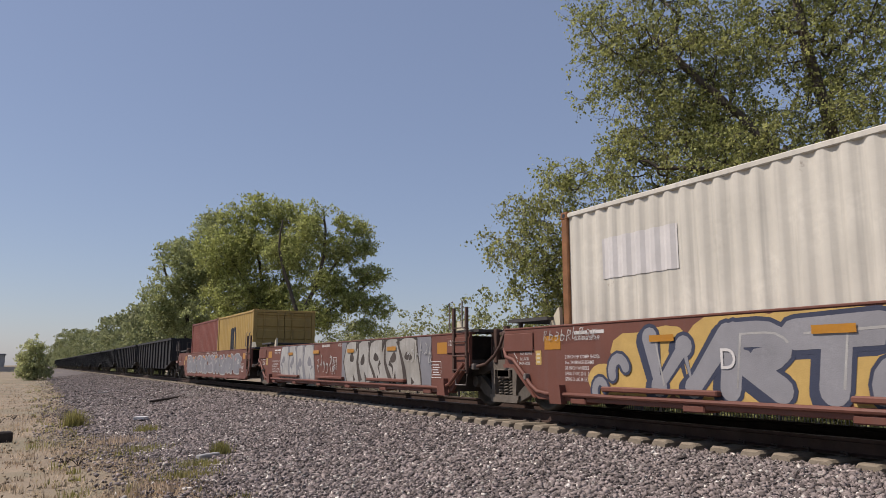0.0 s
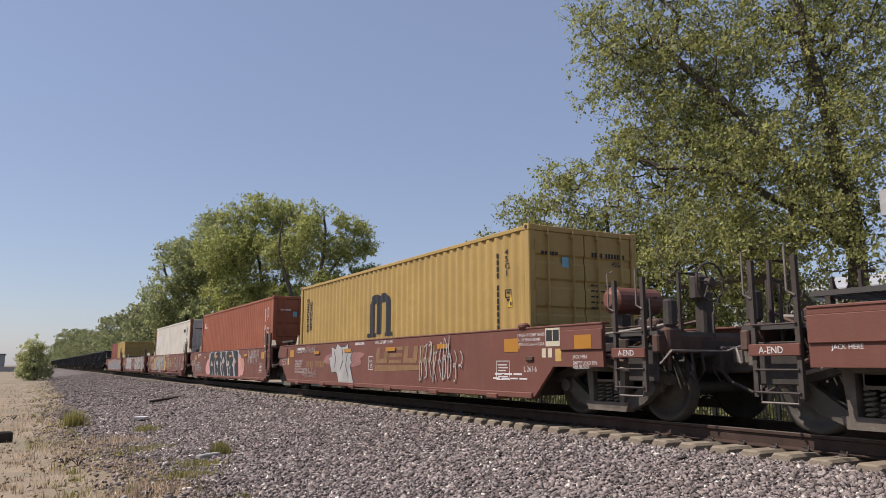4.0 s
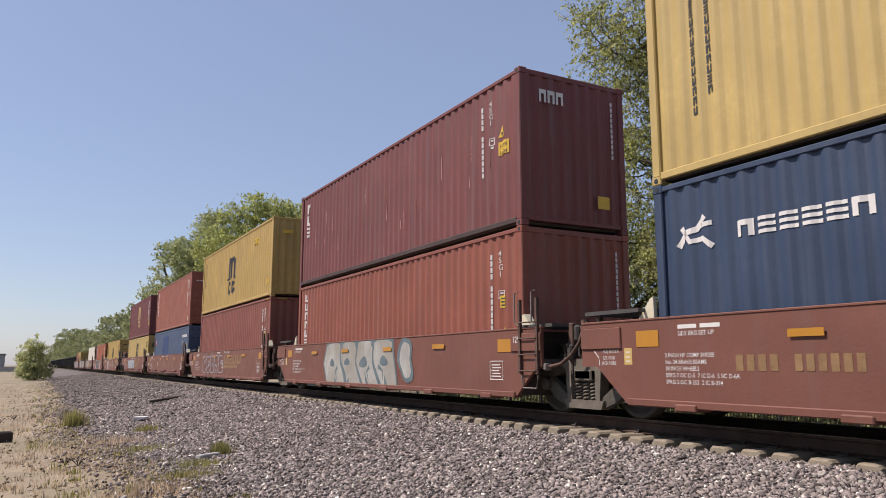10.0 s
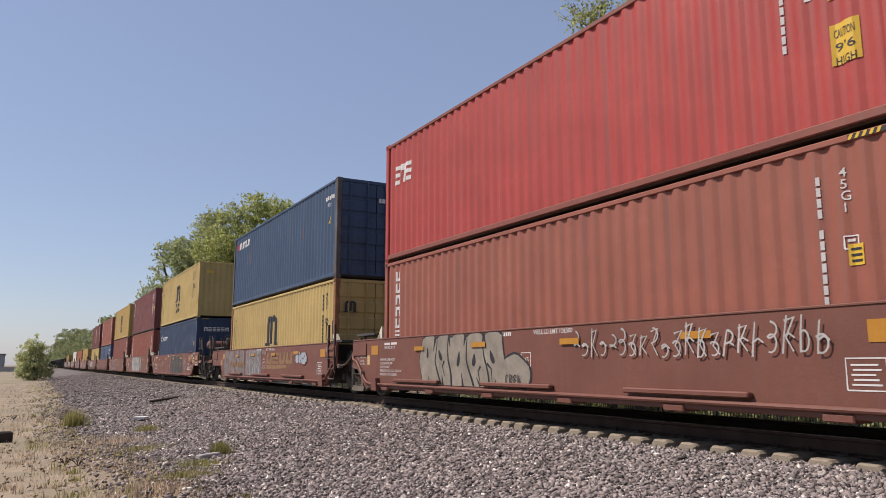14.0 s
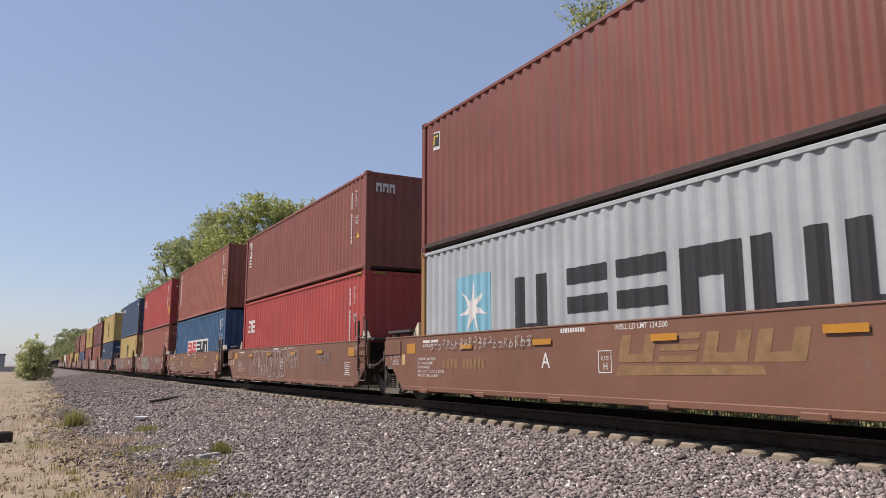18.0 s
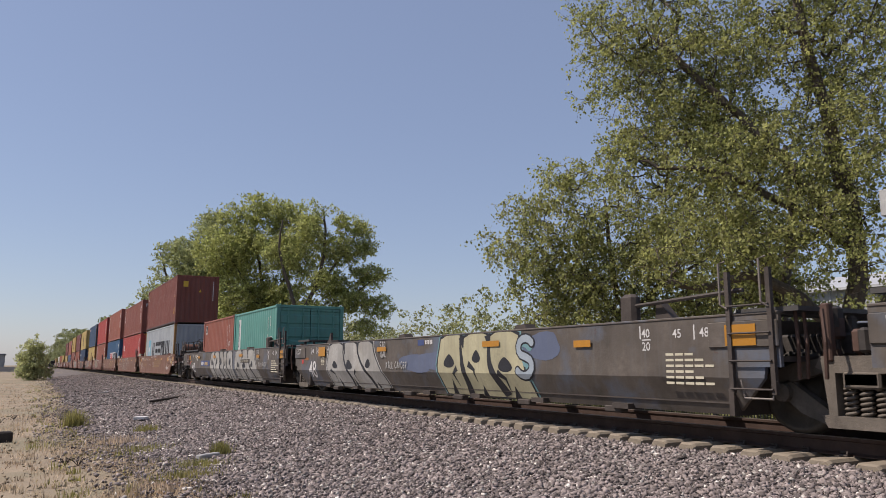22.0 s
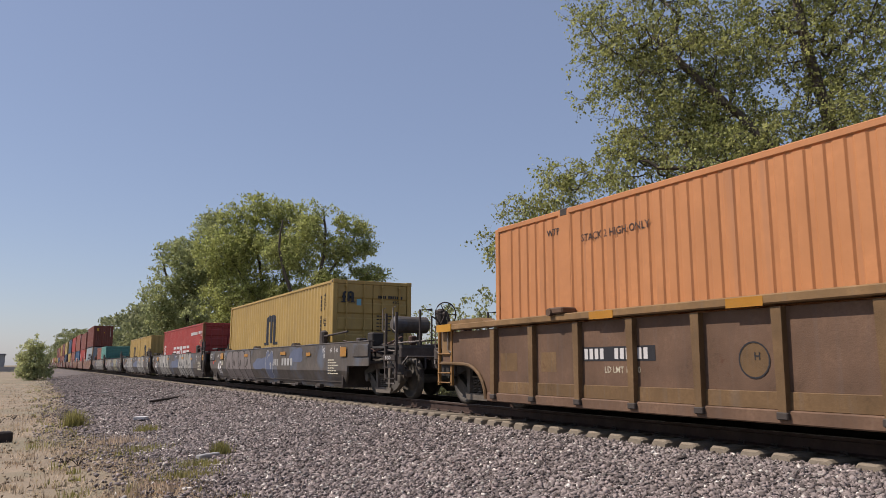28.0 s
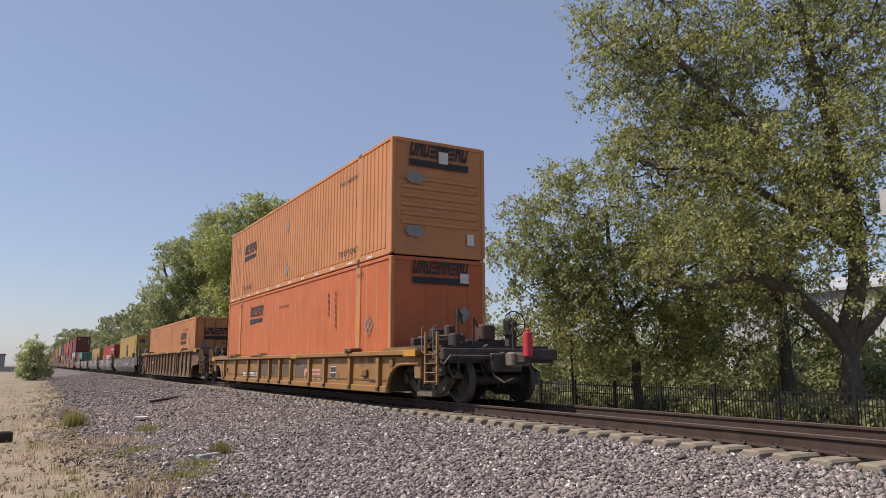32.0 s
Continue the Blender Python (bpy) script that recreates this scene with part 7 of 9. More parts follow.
for k in range(26):
    yy, zz, hh = rsc.uniform(-11.5, -1.2), rsc.uniform(0.5, 2.0), rsc.uniform(0.2, 0.75)
    art("paint_scratch", [([(0, 0), (0.012, 0.02), (0.02, hh), (0.008, hh * 0.9)], [(0, 1, 2, 3)])], SPRAY_PINK if k % 3 else RUSTY, c, -1.214, yy, zz, wave)
vertical_name(c, 3, -0.6, 2.25, 0.30, WHITE, seed=22)
id_marks(c, 12.192, 2.896, WHITE, y=-10.9)
notice(c, -11.47, 1.75, tri=True)
notice(c, -11.47, 1.4, 0.32, 0.26, text=("CAUTION", "HIGH"))
art("maker_emblem", blocks(3, 0.16, 0.24, 0.2, 0, 22), WHITE, c, -12.2, -0.8, 2.3, None, "end")
art("notice", [rect(0, 0, 0.28, 0.24)], STICKER, c, -12.2, 0.5, 0.45, None, "end")
u = well_unit("oxide-red well car unit with black graffiti edged in orange", P2[4], "B", ("joint", "coupler"), seed=10, emblem=False)
filled_piece(u, GRAF, -6.15, -10.1, 0.30, 1.27, 4, SPRAY_SOOT, SPRAY_MUD, 35, 0.05, None, 0.03, None, 0.45)
scrawl(u, GRAF, -10.4, -11.1, 0.5, 1.3, 4, SPRAY_PALE, 36, 0.03)
c = container("navy blue 40-foot container with a white emblem", P2[4], LOW, C_NAVY, doors="far")
hazard_tape(c, 12.192, 2.896)
art("maker_emblem", blocks(6, 0.23, 0.2, 0.25, 0.0, 14), WHITE, c, -1.216, -1.32, 2.0, wave)
art("maker_emblem", [ribbon([(0, 0.05), (0.12, 0.22), (0.3, 0.25), (0.45, 0.4)], 0.08), ribbon([(0.05, 0.3), (0.2, 0.1), (0.4, 0.12), (0.55, 0.0)], 0.07), ribbon([(0.3, 0.28), (0.55, 0.3)], 0.06)], WHITE, c, -1.216, -0.4, 1.95, wave, label="white running-animal emblem in plain strokes")
id_marks(c, 12.192, 2.896, WHITE, y=-10.7)
notice(c, -11.47, 1.5)
notice(c, -11.47, 0.7, 0.22, 0.28, tri=True)
art("maker_emblem", blocks(6, 0.17, 0.2, 0.25, 0, 14), WHITE, c, -12.2, -0.85, 2.2, None, "end")
c = container("mustard-yellow 40-foot container with a dark arched emblem", P2[4], MID, C_SAND, doors="far")
arch_logo(c, -5.37, 1.22, 1.22, 0.9, NAVY_INK)
vertical_name(c, 13, -0.75, 2.4, 0.11, NAVY_INK)
vertical_name(c, 11, -1.0, 2.35, 0.11, NAVY_INK, seed=8)
id_marks(c, 12.192, 2.896, INK, y=-10.6, end=False)
notice(c, -11.47, 1.6, tri=True)
notice(c, -11.47, 0.75, 0.5, 0.24, text=("CAUTION", "HIGH TRAILER"))
art("notice", [rect(0, 0, 0.35, 0.12)], STICKER, c, -12.2, -0.85, 2.3, None, "end")

# third five-unit car
u = well_unit("oxide-red well car unit with silver graffiti", P3[0], "", ("coupler", "joint"), seed=11, rails=True)
filled_piece(u, GRAF, -0.05, -3.5, 0.36, 1.32, 4, SPRAY_DULL, CAR_RED, 41, 0.04, None, 0.02, None, 0.8)
art("graffiti_cloud", [rect(0, 0, 2.1, 0.86)], C_MUTED, u, GRAF - 0.001, -3.6, 0.40)
filled_piece(u, GRAF, -3.65, -5.7, 0.40, 1.28, 5, SPRAY_DULL, SPRAY_PALE, 42, 0.04, None, 0.02, None, 0.4)
hand_text(u, "DON'T STAMP", -5.3, 1.12, 0.14, SPRAY_WHITE, 0.02)
art("car_number", bars(4, 0.11, 0.18, 0.5), GOLD, u, GRAF - 0.02, -1.55, 0.7)
art("car_number", bars(6, 0.1, 0.18, 0.5), GOLD, u, GRAF - 0.02, -2.4, 0.7)
graffiti(u, GRAF, -9.6, -10.6, 0.75, 1.2, 2, SPRAY_PALE, CAR_RED, 43, width=0.03)
c = container("pale yellow 40-foot container with a dark arched emblem", P3[0], LOW, C_SAND, post=RUSTY)
arch_logo(c, -5.37, 1.17, 1.22, 0.97, NAVY_INK)
vertical_name(c, 9, -0.5, 2.3, 0.12, NAVY_INK)
vertical_name(c, 8, -0.72, 2.2, 0.12, NAVY_INK, seed=8)
id_marks(c, 12.192, 2.896, INK, end=False)
notice(c, -11.47, 0.95, 0.22, 0.28, tri=True)
art("maker_emblem", arch_emblem(0.35, 0.3), NAVY_INK, c, -12.215, -0.95, 1.95, None, "end")
c = container("dark blue 40-foot container with rust stains", P3[0], MID, C_DKBLUE, post=CAR_GREY)
art("maker_emblem", blocks(5, 0.28, 0.26, 0.2, 0.1, 31), WHITE, c, -1.216, -0.9, 2.3, wave)
art("maker_emblem", blocks(2, 0.13, 0.22, 0.2, 0.2, 32), STICKER_RED, c, -1.216, -0.45, 2.3, wave)
for yy, h in ((-2.6, 0.5), (-2.75, 0.3), (-9.2, 0.4)):
    art("rust_stain", [([(0, 0), (0.035, 0.04), (0.03, h), (0.015, h * 1.2), (0.005, h * 0.8)], [(0, 1, 2, 3, 4)])], RUSTY, c, -1.215, yy, 1.5, wave)
art("registration_mark", bars(10, 0.055, 0.11, 0.3), WHITE, c, -1.216, -11.2, 2.35, wave)
side_words(c, "45G1", -11.4, 2.15, 0.1, WHITE)
notice(c, -11.47, 1.65, tri=True)
art("registration_mark", bars(9, 0.08, 0.13, 0.3), WHITE, c, -12.215, 0.05, 2.25, None, "end")
art("stencil_mark", [rect(0, -0.1 * i, 0.3, 0.04 - 0.1 * i) for i in range(10)], SPRAY_PALE, c, -12.235, 0.35, 1.9, None, "end")
art("warning_sign", [([(0, 0), (0.2, 0), (0.1, 0.22)], [(0, 1, 2)])], STICKER, c, -12.235, 0.35, 0.5, None, "end")
u = well_unit("oxide-red well car unit with white bubble graffiti", P3[1], "", seed=12, rails=True, emblem=False)
filled_piece(u, GRAF, -2.3, -5.55, 0.38, 1.33, 5, SPRAY_TAN, SPRAY_BLACK, 44, 0.05, None, 0.03, None, 0.55)
art("graffiti_outline", [(blob(random.Random(45), 0.4, 0.28, 0.85, 0.62, 20), [tuple(range(20))])], SPRAY_BLACK, u, GRAF - 0.002, -5.35, 0.38)
art("graffiti_fill", [(blob(random.Random(45), 0.4, 0.28, 0.77, 0.54, 20), [tuple(range(20))])], SPRAY_TAN, u, GRAF - 0.004, -5.35, 0.38)
hand_text(u, "CREW", -5.5, 0.45, 0.15, SPRAY_BLACK, 0.02)
scrawl(u, GRAF, -7.3, -11.4, 0.85, 1.28, 16, SPRAY_WHITE, 46, 0.035)
c = container("red-brown 40-foot container with a white vertical name", P3[1], LOW, C_SALMON)
hazard_tape(c, 12.192, 2.896)
vertical_name(c, 6, -0.62, 2.4, 0.22, WHITE, w=0.165, seed=12)
id_marks(c, 12.192, 2.896, WHITE)
notice(c, -11.47, 1.5)
notice(c, -11.47, 0.85, tri=True)
c = container("bright red 40-foot container with worn paint", P3[1], MID, C_RED, rail=C_BROWN)
art("maker_emblem", blocks(3, 0.25, 0.44, 0.18, 0.1, 33), WHITE, c, -1.216, -0.46, 1.8, wave)
id_marks(c, 12.192, 2.896, WHITE, y=-10.9)
notice(c, -11.47, 1.5, 0.22, 0.26, tri=True)
notice(c, -11.47, 0.75, 0.32, 0.46, text=("CAUTION", "9'6", "HIGH"))
u = well_unit("oxide-red well car unit with a gold emblem", P3[2], "D", coat=CAR_RUSSET, seed=13, rails=True)
c = container("blue 40-foot container with a white emblem panel", P3[2], LOW, paint("ocean_blue_container", (0.0273, 0.078, 0.156), 0.3, 0.4), doors="far")
art("maker_emblem", [rect(0, 0, 5.2, 0.72)], WHITE, c, -1.215, -3.5, 1.02, wave, label="white emblem panel")
art("maker_emblem", blocks(3, 0.68, 0.52, 0.12, 0.0, 34), STICKER_RED, c, -1.219, -3.7, 1.12, wave)
art("maker_emblem", blocks(3, 0.74, 0.52, 0.12, 0.0, 35), NAVY_INK, c, -1.219, -6.1, 1.12, wave)
id_marks(c, 12.192, 2.896, WHITE)
c = container("red-brown 40-foot container stacked on a blue one", P3[2], MID, C_SALMON, doors="far", post=C_BROWN)
vertical_name(c, 6, -0.62, 2.4, 0.25, WHITE, seed=12)
id_marks(c, 12.192, 2.896, WHITE)
notice(c, -11.47, 1.4, tri=True)
u = well_unit("oxide-red well car unit with white scribbled graffiti", P3[3], "E", coat=CAR_RUSSET, seed=14, emblem=False)
graffiti(u, GRAF, -2.3, -6.4, 0.35, 1.28, 8, None, SPRAY_WHITE, 47, width=0.026)
scrawl(u, GRAF, -6.4, -7.9, 0.6, 1.32, 6, SPRAY_WHITE, 48, 0.028)
scrawl(u, GRAF, -9.6, -10.5, 0.75, 1.3, 5, SPRAY_GREY, 49, 0.02)
c = container("bright red 40-foot container on a well car", P3[3], LOW, C_RED, doors="far")
hazard_tape(c, 12.192, 2.896)
art("maker_emblem", blocks(3, 0.27, 0.46, 0.16, 0.1, 33), WHITE, c, -1.216, -0.67, 1.70, wave)
id_marks(c, 12.192, 2.896, WHITE)
notice(c, -11.47, 0.75, 0.22, 0.26, tri=True)
c = container("dull brown-red 40-foot container", P3[3], MID, C_BROWN, H=2.591, doors="far")
vertical_name(c, 3, -0.5, 2.05, 0.28, WHITE, seed=22)
id_marks(c, 12.192, 2.591, WHITE)
notice(c, -11.47, 0.9, 0.22, 0.26, tri=True)
art("maker_emblem", blocks(3, 0.16, 0.24, 0.2, 0, 22), WHITE, c, -12.2, -0.95, 2.05, None, "end")
u = well_unit("oxide-red well car unit with a thin white scrawl", P3[4], "A", ("joint", "coupler"), coat=CAR_RUSSET, seed=15)
scrawl(u, GRAF, -0.9, -4.4, 1.05, 1.3, 16, SPRAY_WHITE, 50, 0.022)
c = container("light grey 40-foot container with a pale blue star square", P3[4], LOW, C_GREYW, doors="far", post=YELLOW)
star = [(0.5 * (0.43 if i % 2 == 0 else 0.12) * 2 * math.sin(math.pi * i / 7), 0.5 * (0.43 if i % 2 == 0 else 0.12) * 2 * math.cos(math.pi * i / 7)) for i in range(14)]
art("maker_emblem", [rect(0, 0, 1.25, 1.3)], STICKER_BLUE, c, -1.215, -1.5, 0.9, wave)
art("maker_emblem", [([(a * 1.25 + 0.62, b * 1.3 + 0.65) for a, b in star], [tuple(range(14))])], WHITE, c, -1.218, -1.5, 0.9, wave, label="white star")
art("maker_emblem", [b for k, yy in enumerate((0.0, 1.45, 2.6, 3.8, 4.9, 6.05)) for b in [([(a + yy, z) for a, z in v], f) for v, f in blocks(1, 0.95, 1.15, 0, 0, 36 + k)]], INK, c, -1.216, -3.5, 0.84, wave, label="row of large black emblem blocks")
id_marks(c, 12.192, 2.896, INK, y=-11.0)
notice(c, -11.47, 1.1, 0.22, 0.26, tri=True)
c = container("red-brown 40-foot container stacked on a light grey one", P3[4], MID, paint("weathered_red_brown_container", (0.165, 0.05, 0.036), 0.3, 0.5), doors="far", base=RAIL_SHADE)
art("maker_emblem", [rect(0, 0, 0.27, 0.4)], WHITE, c, -1.215, -0.5, 2.15, wave)
art("maker_emblem", [rect(0.03, 0.08, 0.24, 0.37)], NAVY_INK, c, -1.218, -0.5, 2.15, wave)
art("maker_emblem", [ribbon([(0.08, 0.12), (0.1, 0.3), (0.2, 0.3)], 0.05)], STICKER, c, -1.221, -0.5, 2.15, wave)
id_marks(c, 12.192, 2.896, WHITE, y=-11.0)
notice(c, -11.47, 1.65, tri=True)
notice(c, -11.47, 0.62, 0.24, 0.36)
art("notice", [rect(0, 0, 0.28, 0.34)], STICKER, c, -12.2, -0.85, 2.2, None, "end")
art("warning_sign", [([(0, 0), (0.16, 0), (0.08, 0.18)], [(0, 1, 2)])], STICKER, c, -12.2, 0.05, 1.9, None, "end")

# fourth five-unit car: grey, 48-foot wells
G4 = dict(style="grey", pitch_gap=5.5)
u = well_unit("grey-brown well car unit with large white graffiti", P4[0], "A", ("coupler", "joint"), seed=16, **G4)
filled_piece(u, GRAF, -2.9, -7.25, 0.22, 1.31, 5, WORN_WHITE, SPRAY_BLACK, 51, 0.05)
filled_piece(u, GRAF, -7.5, -11.0, 0.22, 1.32, 3, WORN_WHITE, SPRAY_BLACK, 52, 0.2, SPRAY_WHITE)
hand_text(u, "STD", -10.75, 1.15, 0.13, SPRAY_WHITE)
hand_text(u, "OAL", -10.78, 0.96, 0.13, SPRAY_WHITE)
art("limit_plate", [rect(0, 0, 1.34, 0.12)], CAR_DARK, u, GRAF - 0.012, -8.44, 0.85)
art("stencil_text", words("LD LMT 117000 PER UNIT", 0.075, 1.24), CREAM, u, GRAF - 0.015, -8.48, 0.872)
hand_text(u, "KILL CANCER!", -11.0, 0.72, 0.13, SPRAY_WHITE)
art("number_panel", [rect(0, 0, 1.9, 0.24)], mat("blue_number_panel", (0.0468, 0.0702, 0.1716), 0.6), u, GRAF - 0.001, -0.9, 0.72)
art("car_number", bars(3, 0.12, 0.14, 0.4), WHITE, u, GRAF - 0.004, -1.0, 0.76)
art("car_number", bars(4, 0.12, 0.15, 0.4), SPRAY_OCHRE, u, GRAF - 0.004, -1.75, 0.75)
c = container("brown-red 20-foot container in a well car", P4[0] + 0.03, 0.24, C_SALMON, 6.058, 2.591, doors="far")
art("maker_emblem", [rect(0, 0, 0.27, 0.4)], WHITE, c, -1.215, -0.6, 1.95, wave)
art("maker_emblem", [rect(0.03, 0.08, 0.24, 0.37)], NAVY_INK, c, -1.218, -0.6, 1.95, wave)
id_marks(c, 6.058, 2.591, WHITE, y=-5.0, end=False)
c = container("sea-green 20-foot container in a well car", P4[0] - 6.14, 0.24, C_TEAL, 6.058, 2.591)
art("maker_emblem", [rect(0, 0, 0.28, 1.2)], WHITE, c, -1.215, -0.72, 1.12, wave, label="white vertical name panel")
vertical_name(c, 5, -0.76, 2.05, 0.17, NAVY_INK, w=0.16, seed=41)
id_marks(c, 6.058, 2.591, WHITE, y=-5.0, end=False)
u = well_unit("empty grey well car unit with cream and white graffiti", P4[1], "E", seed=17, **G4)
filled_piece(u, GRAF, -0.25, -4.05, 0.22, 1.32, 3, WORN_WHITE, SPRAY_BLACK, 52, 0.2, SPRAY_WHITE)
hand_text(u, "STD", -3.75, 1.14, 0.14, SPRAY_WHITE)
hand_text(u, "OAL", -3.8, 0.94, 0.14, SPRAY_WHITE)
hand_text(u, "KILL CANCER", -4.1, 0.7, 0.13, SPRAY_WHITE)
filled_piece(u, GRAF, -6.5, -9.6, 0.22, 1.32, 3, SPRAY_CREAM, SPRAY_BLACK, 55, 0.1, SPRAY_TEAL, 0.045, cut=1.4)
throw_up(u, GRAF, -9.15, -9.8, 0.5, 1.3, "S", SPRAY_PALE, SPRAY_BLACK, 56, 0.12, 0.03, drop=SPRAY_TEAL, ribs="bend")
u = well_unit("grey well car unit with blue over-paint and white graffiti", P4[2], "D", seed=18, **G4)
filled_piece(u, GRAF, -0.5, -4.4, 0.22, 1.32, 3, WORN_WHITE, SPRAY_BLACK, 52, 0.2, SPRAY_WHITE)
hand_text(u, "STD", -3.95, 1.12, 0.16, SPRAY_WHITE)
hand_text(u, "OAL", -4.0, 0.88, 0.16, SPRAY_WHITE)
scrawl(u, GRAF, -4.65, -5.6, 1.1, 1.28, 5, SPRAY_WHITE, 56, 0.03)
filled_piece(u, GRAF, -7.25, -10.8, 0.22, 1.33, 4, WORN_WHITE, SPRAY_BLACK, 57, 0.06, SPRAY_GREY)
for k in (0, 1):
    c = container("mustard-yellow 20-foot container in a well car", P4[2] + 0.03 - 6.14 * k, 0.24, C_YELLOW, 6.058, 2.591, doors="far", post=C_YELLOW if k else C_SAND)
    arch_logo(c, -2.55, 1.1, 1.0, 0.8, NAVY_INK, False)
    vertical_name(c, 8, -0.5, 2.1, 0.11, NAVY_INK)
    vertical_name(c, 8, -0.72, 2.05, 0.11, NAVY_INK, seed=8)
    id_marks(c, 6.058, 2.591, INK, y=-4.7, end=False)
u = well_unit("grey well car unit with large white graffiti", P4[3], "C", seed=19, **G4)
filled_piece(u, GRAF, -0.6, -4.3, 0.22, 1.32, 3, WORN_WHITE, SPRAY_BLACK, 52, 0.16)
hand_text(u, "STD", -4.0, 1.14, 0.13, SPRAY_WHITE)
hand_text(u, "OAL", -4.05, 0.94, 0.13, SPRAY_WHITE)
filled_piece(u, GRAF, -7.15, -10.95, 0.22, 1.33, 5, WORN_WHITE, SPRAY_BLACK, 58, 0.05, SPRAY_GREY)
c = container("bright red 40-foot container with white lettering blocks", P4[3], 0.24, C_RED, H=2.591, post=RUSTY)
art("maker_emblem", [([(0.0, 0.5), (0.6, 0.56), (0.62, 0.02), (0.04, 0.0)], [(0, 1, 2, 3)])], WHITE, c, -1.215, -0.5, 1.15, wave, label="white flag emblem")
art("maker_emblem", blocks(5, 0.78, 0.62, 0.28, 0.06, 37), WHITE, c, -1.216, -3.9, 0.92, wave, label="large white emblem blocks")
art("maker_emblem", bars(13, 0.1, 0.15, 0.4), WHITE, c, -1.216, -9.05, 2.03, wave)
art("registration_mark", bars(11, 0.06, 0.13, 0.38), WHITE, c, -1.216, -11.1, 2.06, wave)
side_words(c, "42G1", -11.5, 1.92, 0.12, WHITE)
art("maker_emblem", [ribbon([(0.31 + 0.16 * math.cos(a), 0.28 + 0.16 * math.sin(a)) for a in [2 * math.pi * k / 16 for k in range(17)]], 0.05), rect(0.27, 0.2, 0.35, 0.36)], STICKER_RED, c, -1.218, -0.5, 1.15, wave)
notice(c, -11.47, 1.55)
notice(c, -11.47, 1.55, 0.14, 0.16, m=WHITE)
u = well_unit("grey well car unit with pale blue graffiti figure", P4[4], "B", ("joint", "coupler"), seed=20, **G4)
filled_piece(u, GRAF, -0.6, -4.7, 0.24, 1.28, 4, SPRAY_DULL, CAR_DARK, 59, 0.08, cut=0.7)
graffiti(u, GRAF, -6.5, -7.3, 0.24, 1.33, 1, CAR_BLUE, SPRAY_WHITE, 60, accent=SPRAY_WHITE, width=0.03, ribs="bend")
art("car_number", bars(3, 0.13, 0.2, 0.4) + [rect(0.9 + 0.3 * i, 0, 1.1 + 0.3 * i, 0.22) for i in range(4)], SPRAY_WHITE, u, GRAF - 0.002, -7.4, 0.75)
c = container("mustard-yellow 40-foot container with a dark arched emblem", P4[4], 0.26, C_YELLOW)
arch_logo(c, -5.47, 1.2, 1.22, 0.97, NAVY_INK)
id_marks(c, 12.192, 2.896, INK)
art("maker_emblem", arch_emblem(0.35, 0.3), NAVY_INK, c, -12.215, -0.95, 2.25, None, "end")

# the two yellow cars at the tail
S1, S2 = -295.57, -318.95
u = stake_car("yellow well car with rusty brown panels and yellow stakes", S1, 16.154, 1.53, (2.75, 3.6), dict(panel="rust", stakes=14, plates=(-2.8, -5.2, -9.0, -12.6), number=-2.5, nz=0.82, size=-12.9), 1)
c = long_box("peach-orange 53-foot ribbed container", S1, 0.31, C_PEACH, 0.235, "doors")
slant_emblem(c, -1.299, -12.1, 1.55, 1.75)
art("registration_mark", bars(4, 0.07, 0.14, 0.4, True), INK, c, -1.299, -8.86, 2.52)
art("registration_mark", bars(6, 0.07, 0.14, 0.4, True), INK, c, -1.299, -9.08, 2.62)
for t, y, z, h in (("STACK 2 HIGH ONLY", -2.4, 2.3, 0.11), ("STACK 2 HIGH ONLY", -12.8, 2.28, 0.11), ("WTP", -1.55, 2.5, 0.11), ("WTP", -14.25, 2.5, 0.11), ("53'", -14.7, 1.65, 0.2)):
    art("lettering", words(t, h), INK, c, -1.299, y, z)
art("repair_patch", [([(0, 0.25), (0.14, 0), (0.28, 0.25), (0.14, 0.5)], [(0, 1, 2, 3)])], PATCH, c, -1.300, -7.9, 1.70)
slant_emblem(c, -16.18, -0.85, 1.75, 1.7, "end")
art("placard", [([(0, 0.2), (0.2, 0), (0.4, 0.2), (0.2, 0.4)], [(0, 1, 2, 3)])], PATCH, c, -16.185, -1.0, 1.2, None, "end")
u = stake_car("low yellow well car with stakes at the train's end", S2, 16.154, 1.08, (3.6, 3.3), dict(panel="yellow", stakes=11, plates=(-9.5,), number=-3.2, nz=0.34, size=-6.9), 2)
c = long_box("vivid orange 53-foot container with smooth seamed sides", S2, 0.43, C_VIVID, 0.62, "plain", C_PEACH)
slant_emblem(c, -1.2865, -3.5, 1.85, 1.8)
art("lettering", words("WTP", 0.14), INK, c, -1.299, -1.85, 2.55)
art("lettering", words("WTP", 0.14), INK, c, -1.299, -14.1, 2.5)
art("lettering", words("STACK 2 HIGH ONLY", 0.09), INK, c, -1.2865, -7.2, 2.2)
art("registration_mark", bars(4, 0.06, 0.13, 0.35, True), INK, c, -1.299, -12.0, 2.2)
art("registration_mark", bars(6, 0.06, 0.13, 0.35, True), INK, c, -1.299, -12.57, 2.2)
art("placard", [ribbon([(0, 0.25), (0.22, 0), (0.44, 0.25), (0.22, 0.5), (0, 0.25)], 0.05), ribbon([(0.1, 0.13), (0.33, 0.37)], 0.04), ribbon([(0.1, 0.37), (0.33, 0.13)], 0.04)], PATCH, c, -1.298, -14.65, 1.05)
slant_emblem(c, -16.18, -0.75, 2.25, 1.55, "end")
art("notice", [rect(0, 0, 0.24, 0.24)], WHITE, c, -16.186, 0.55, 2.3, None, "end")
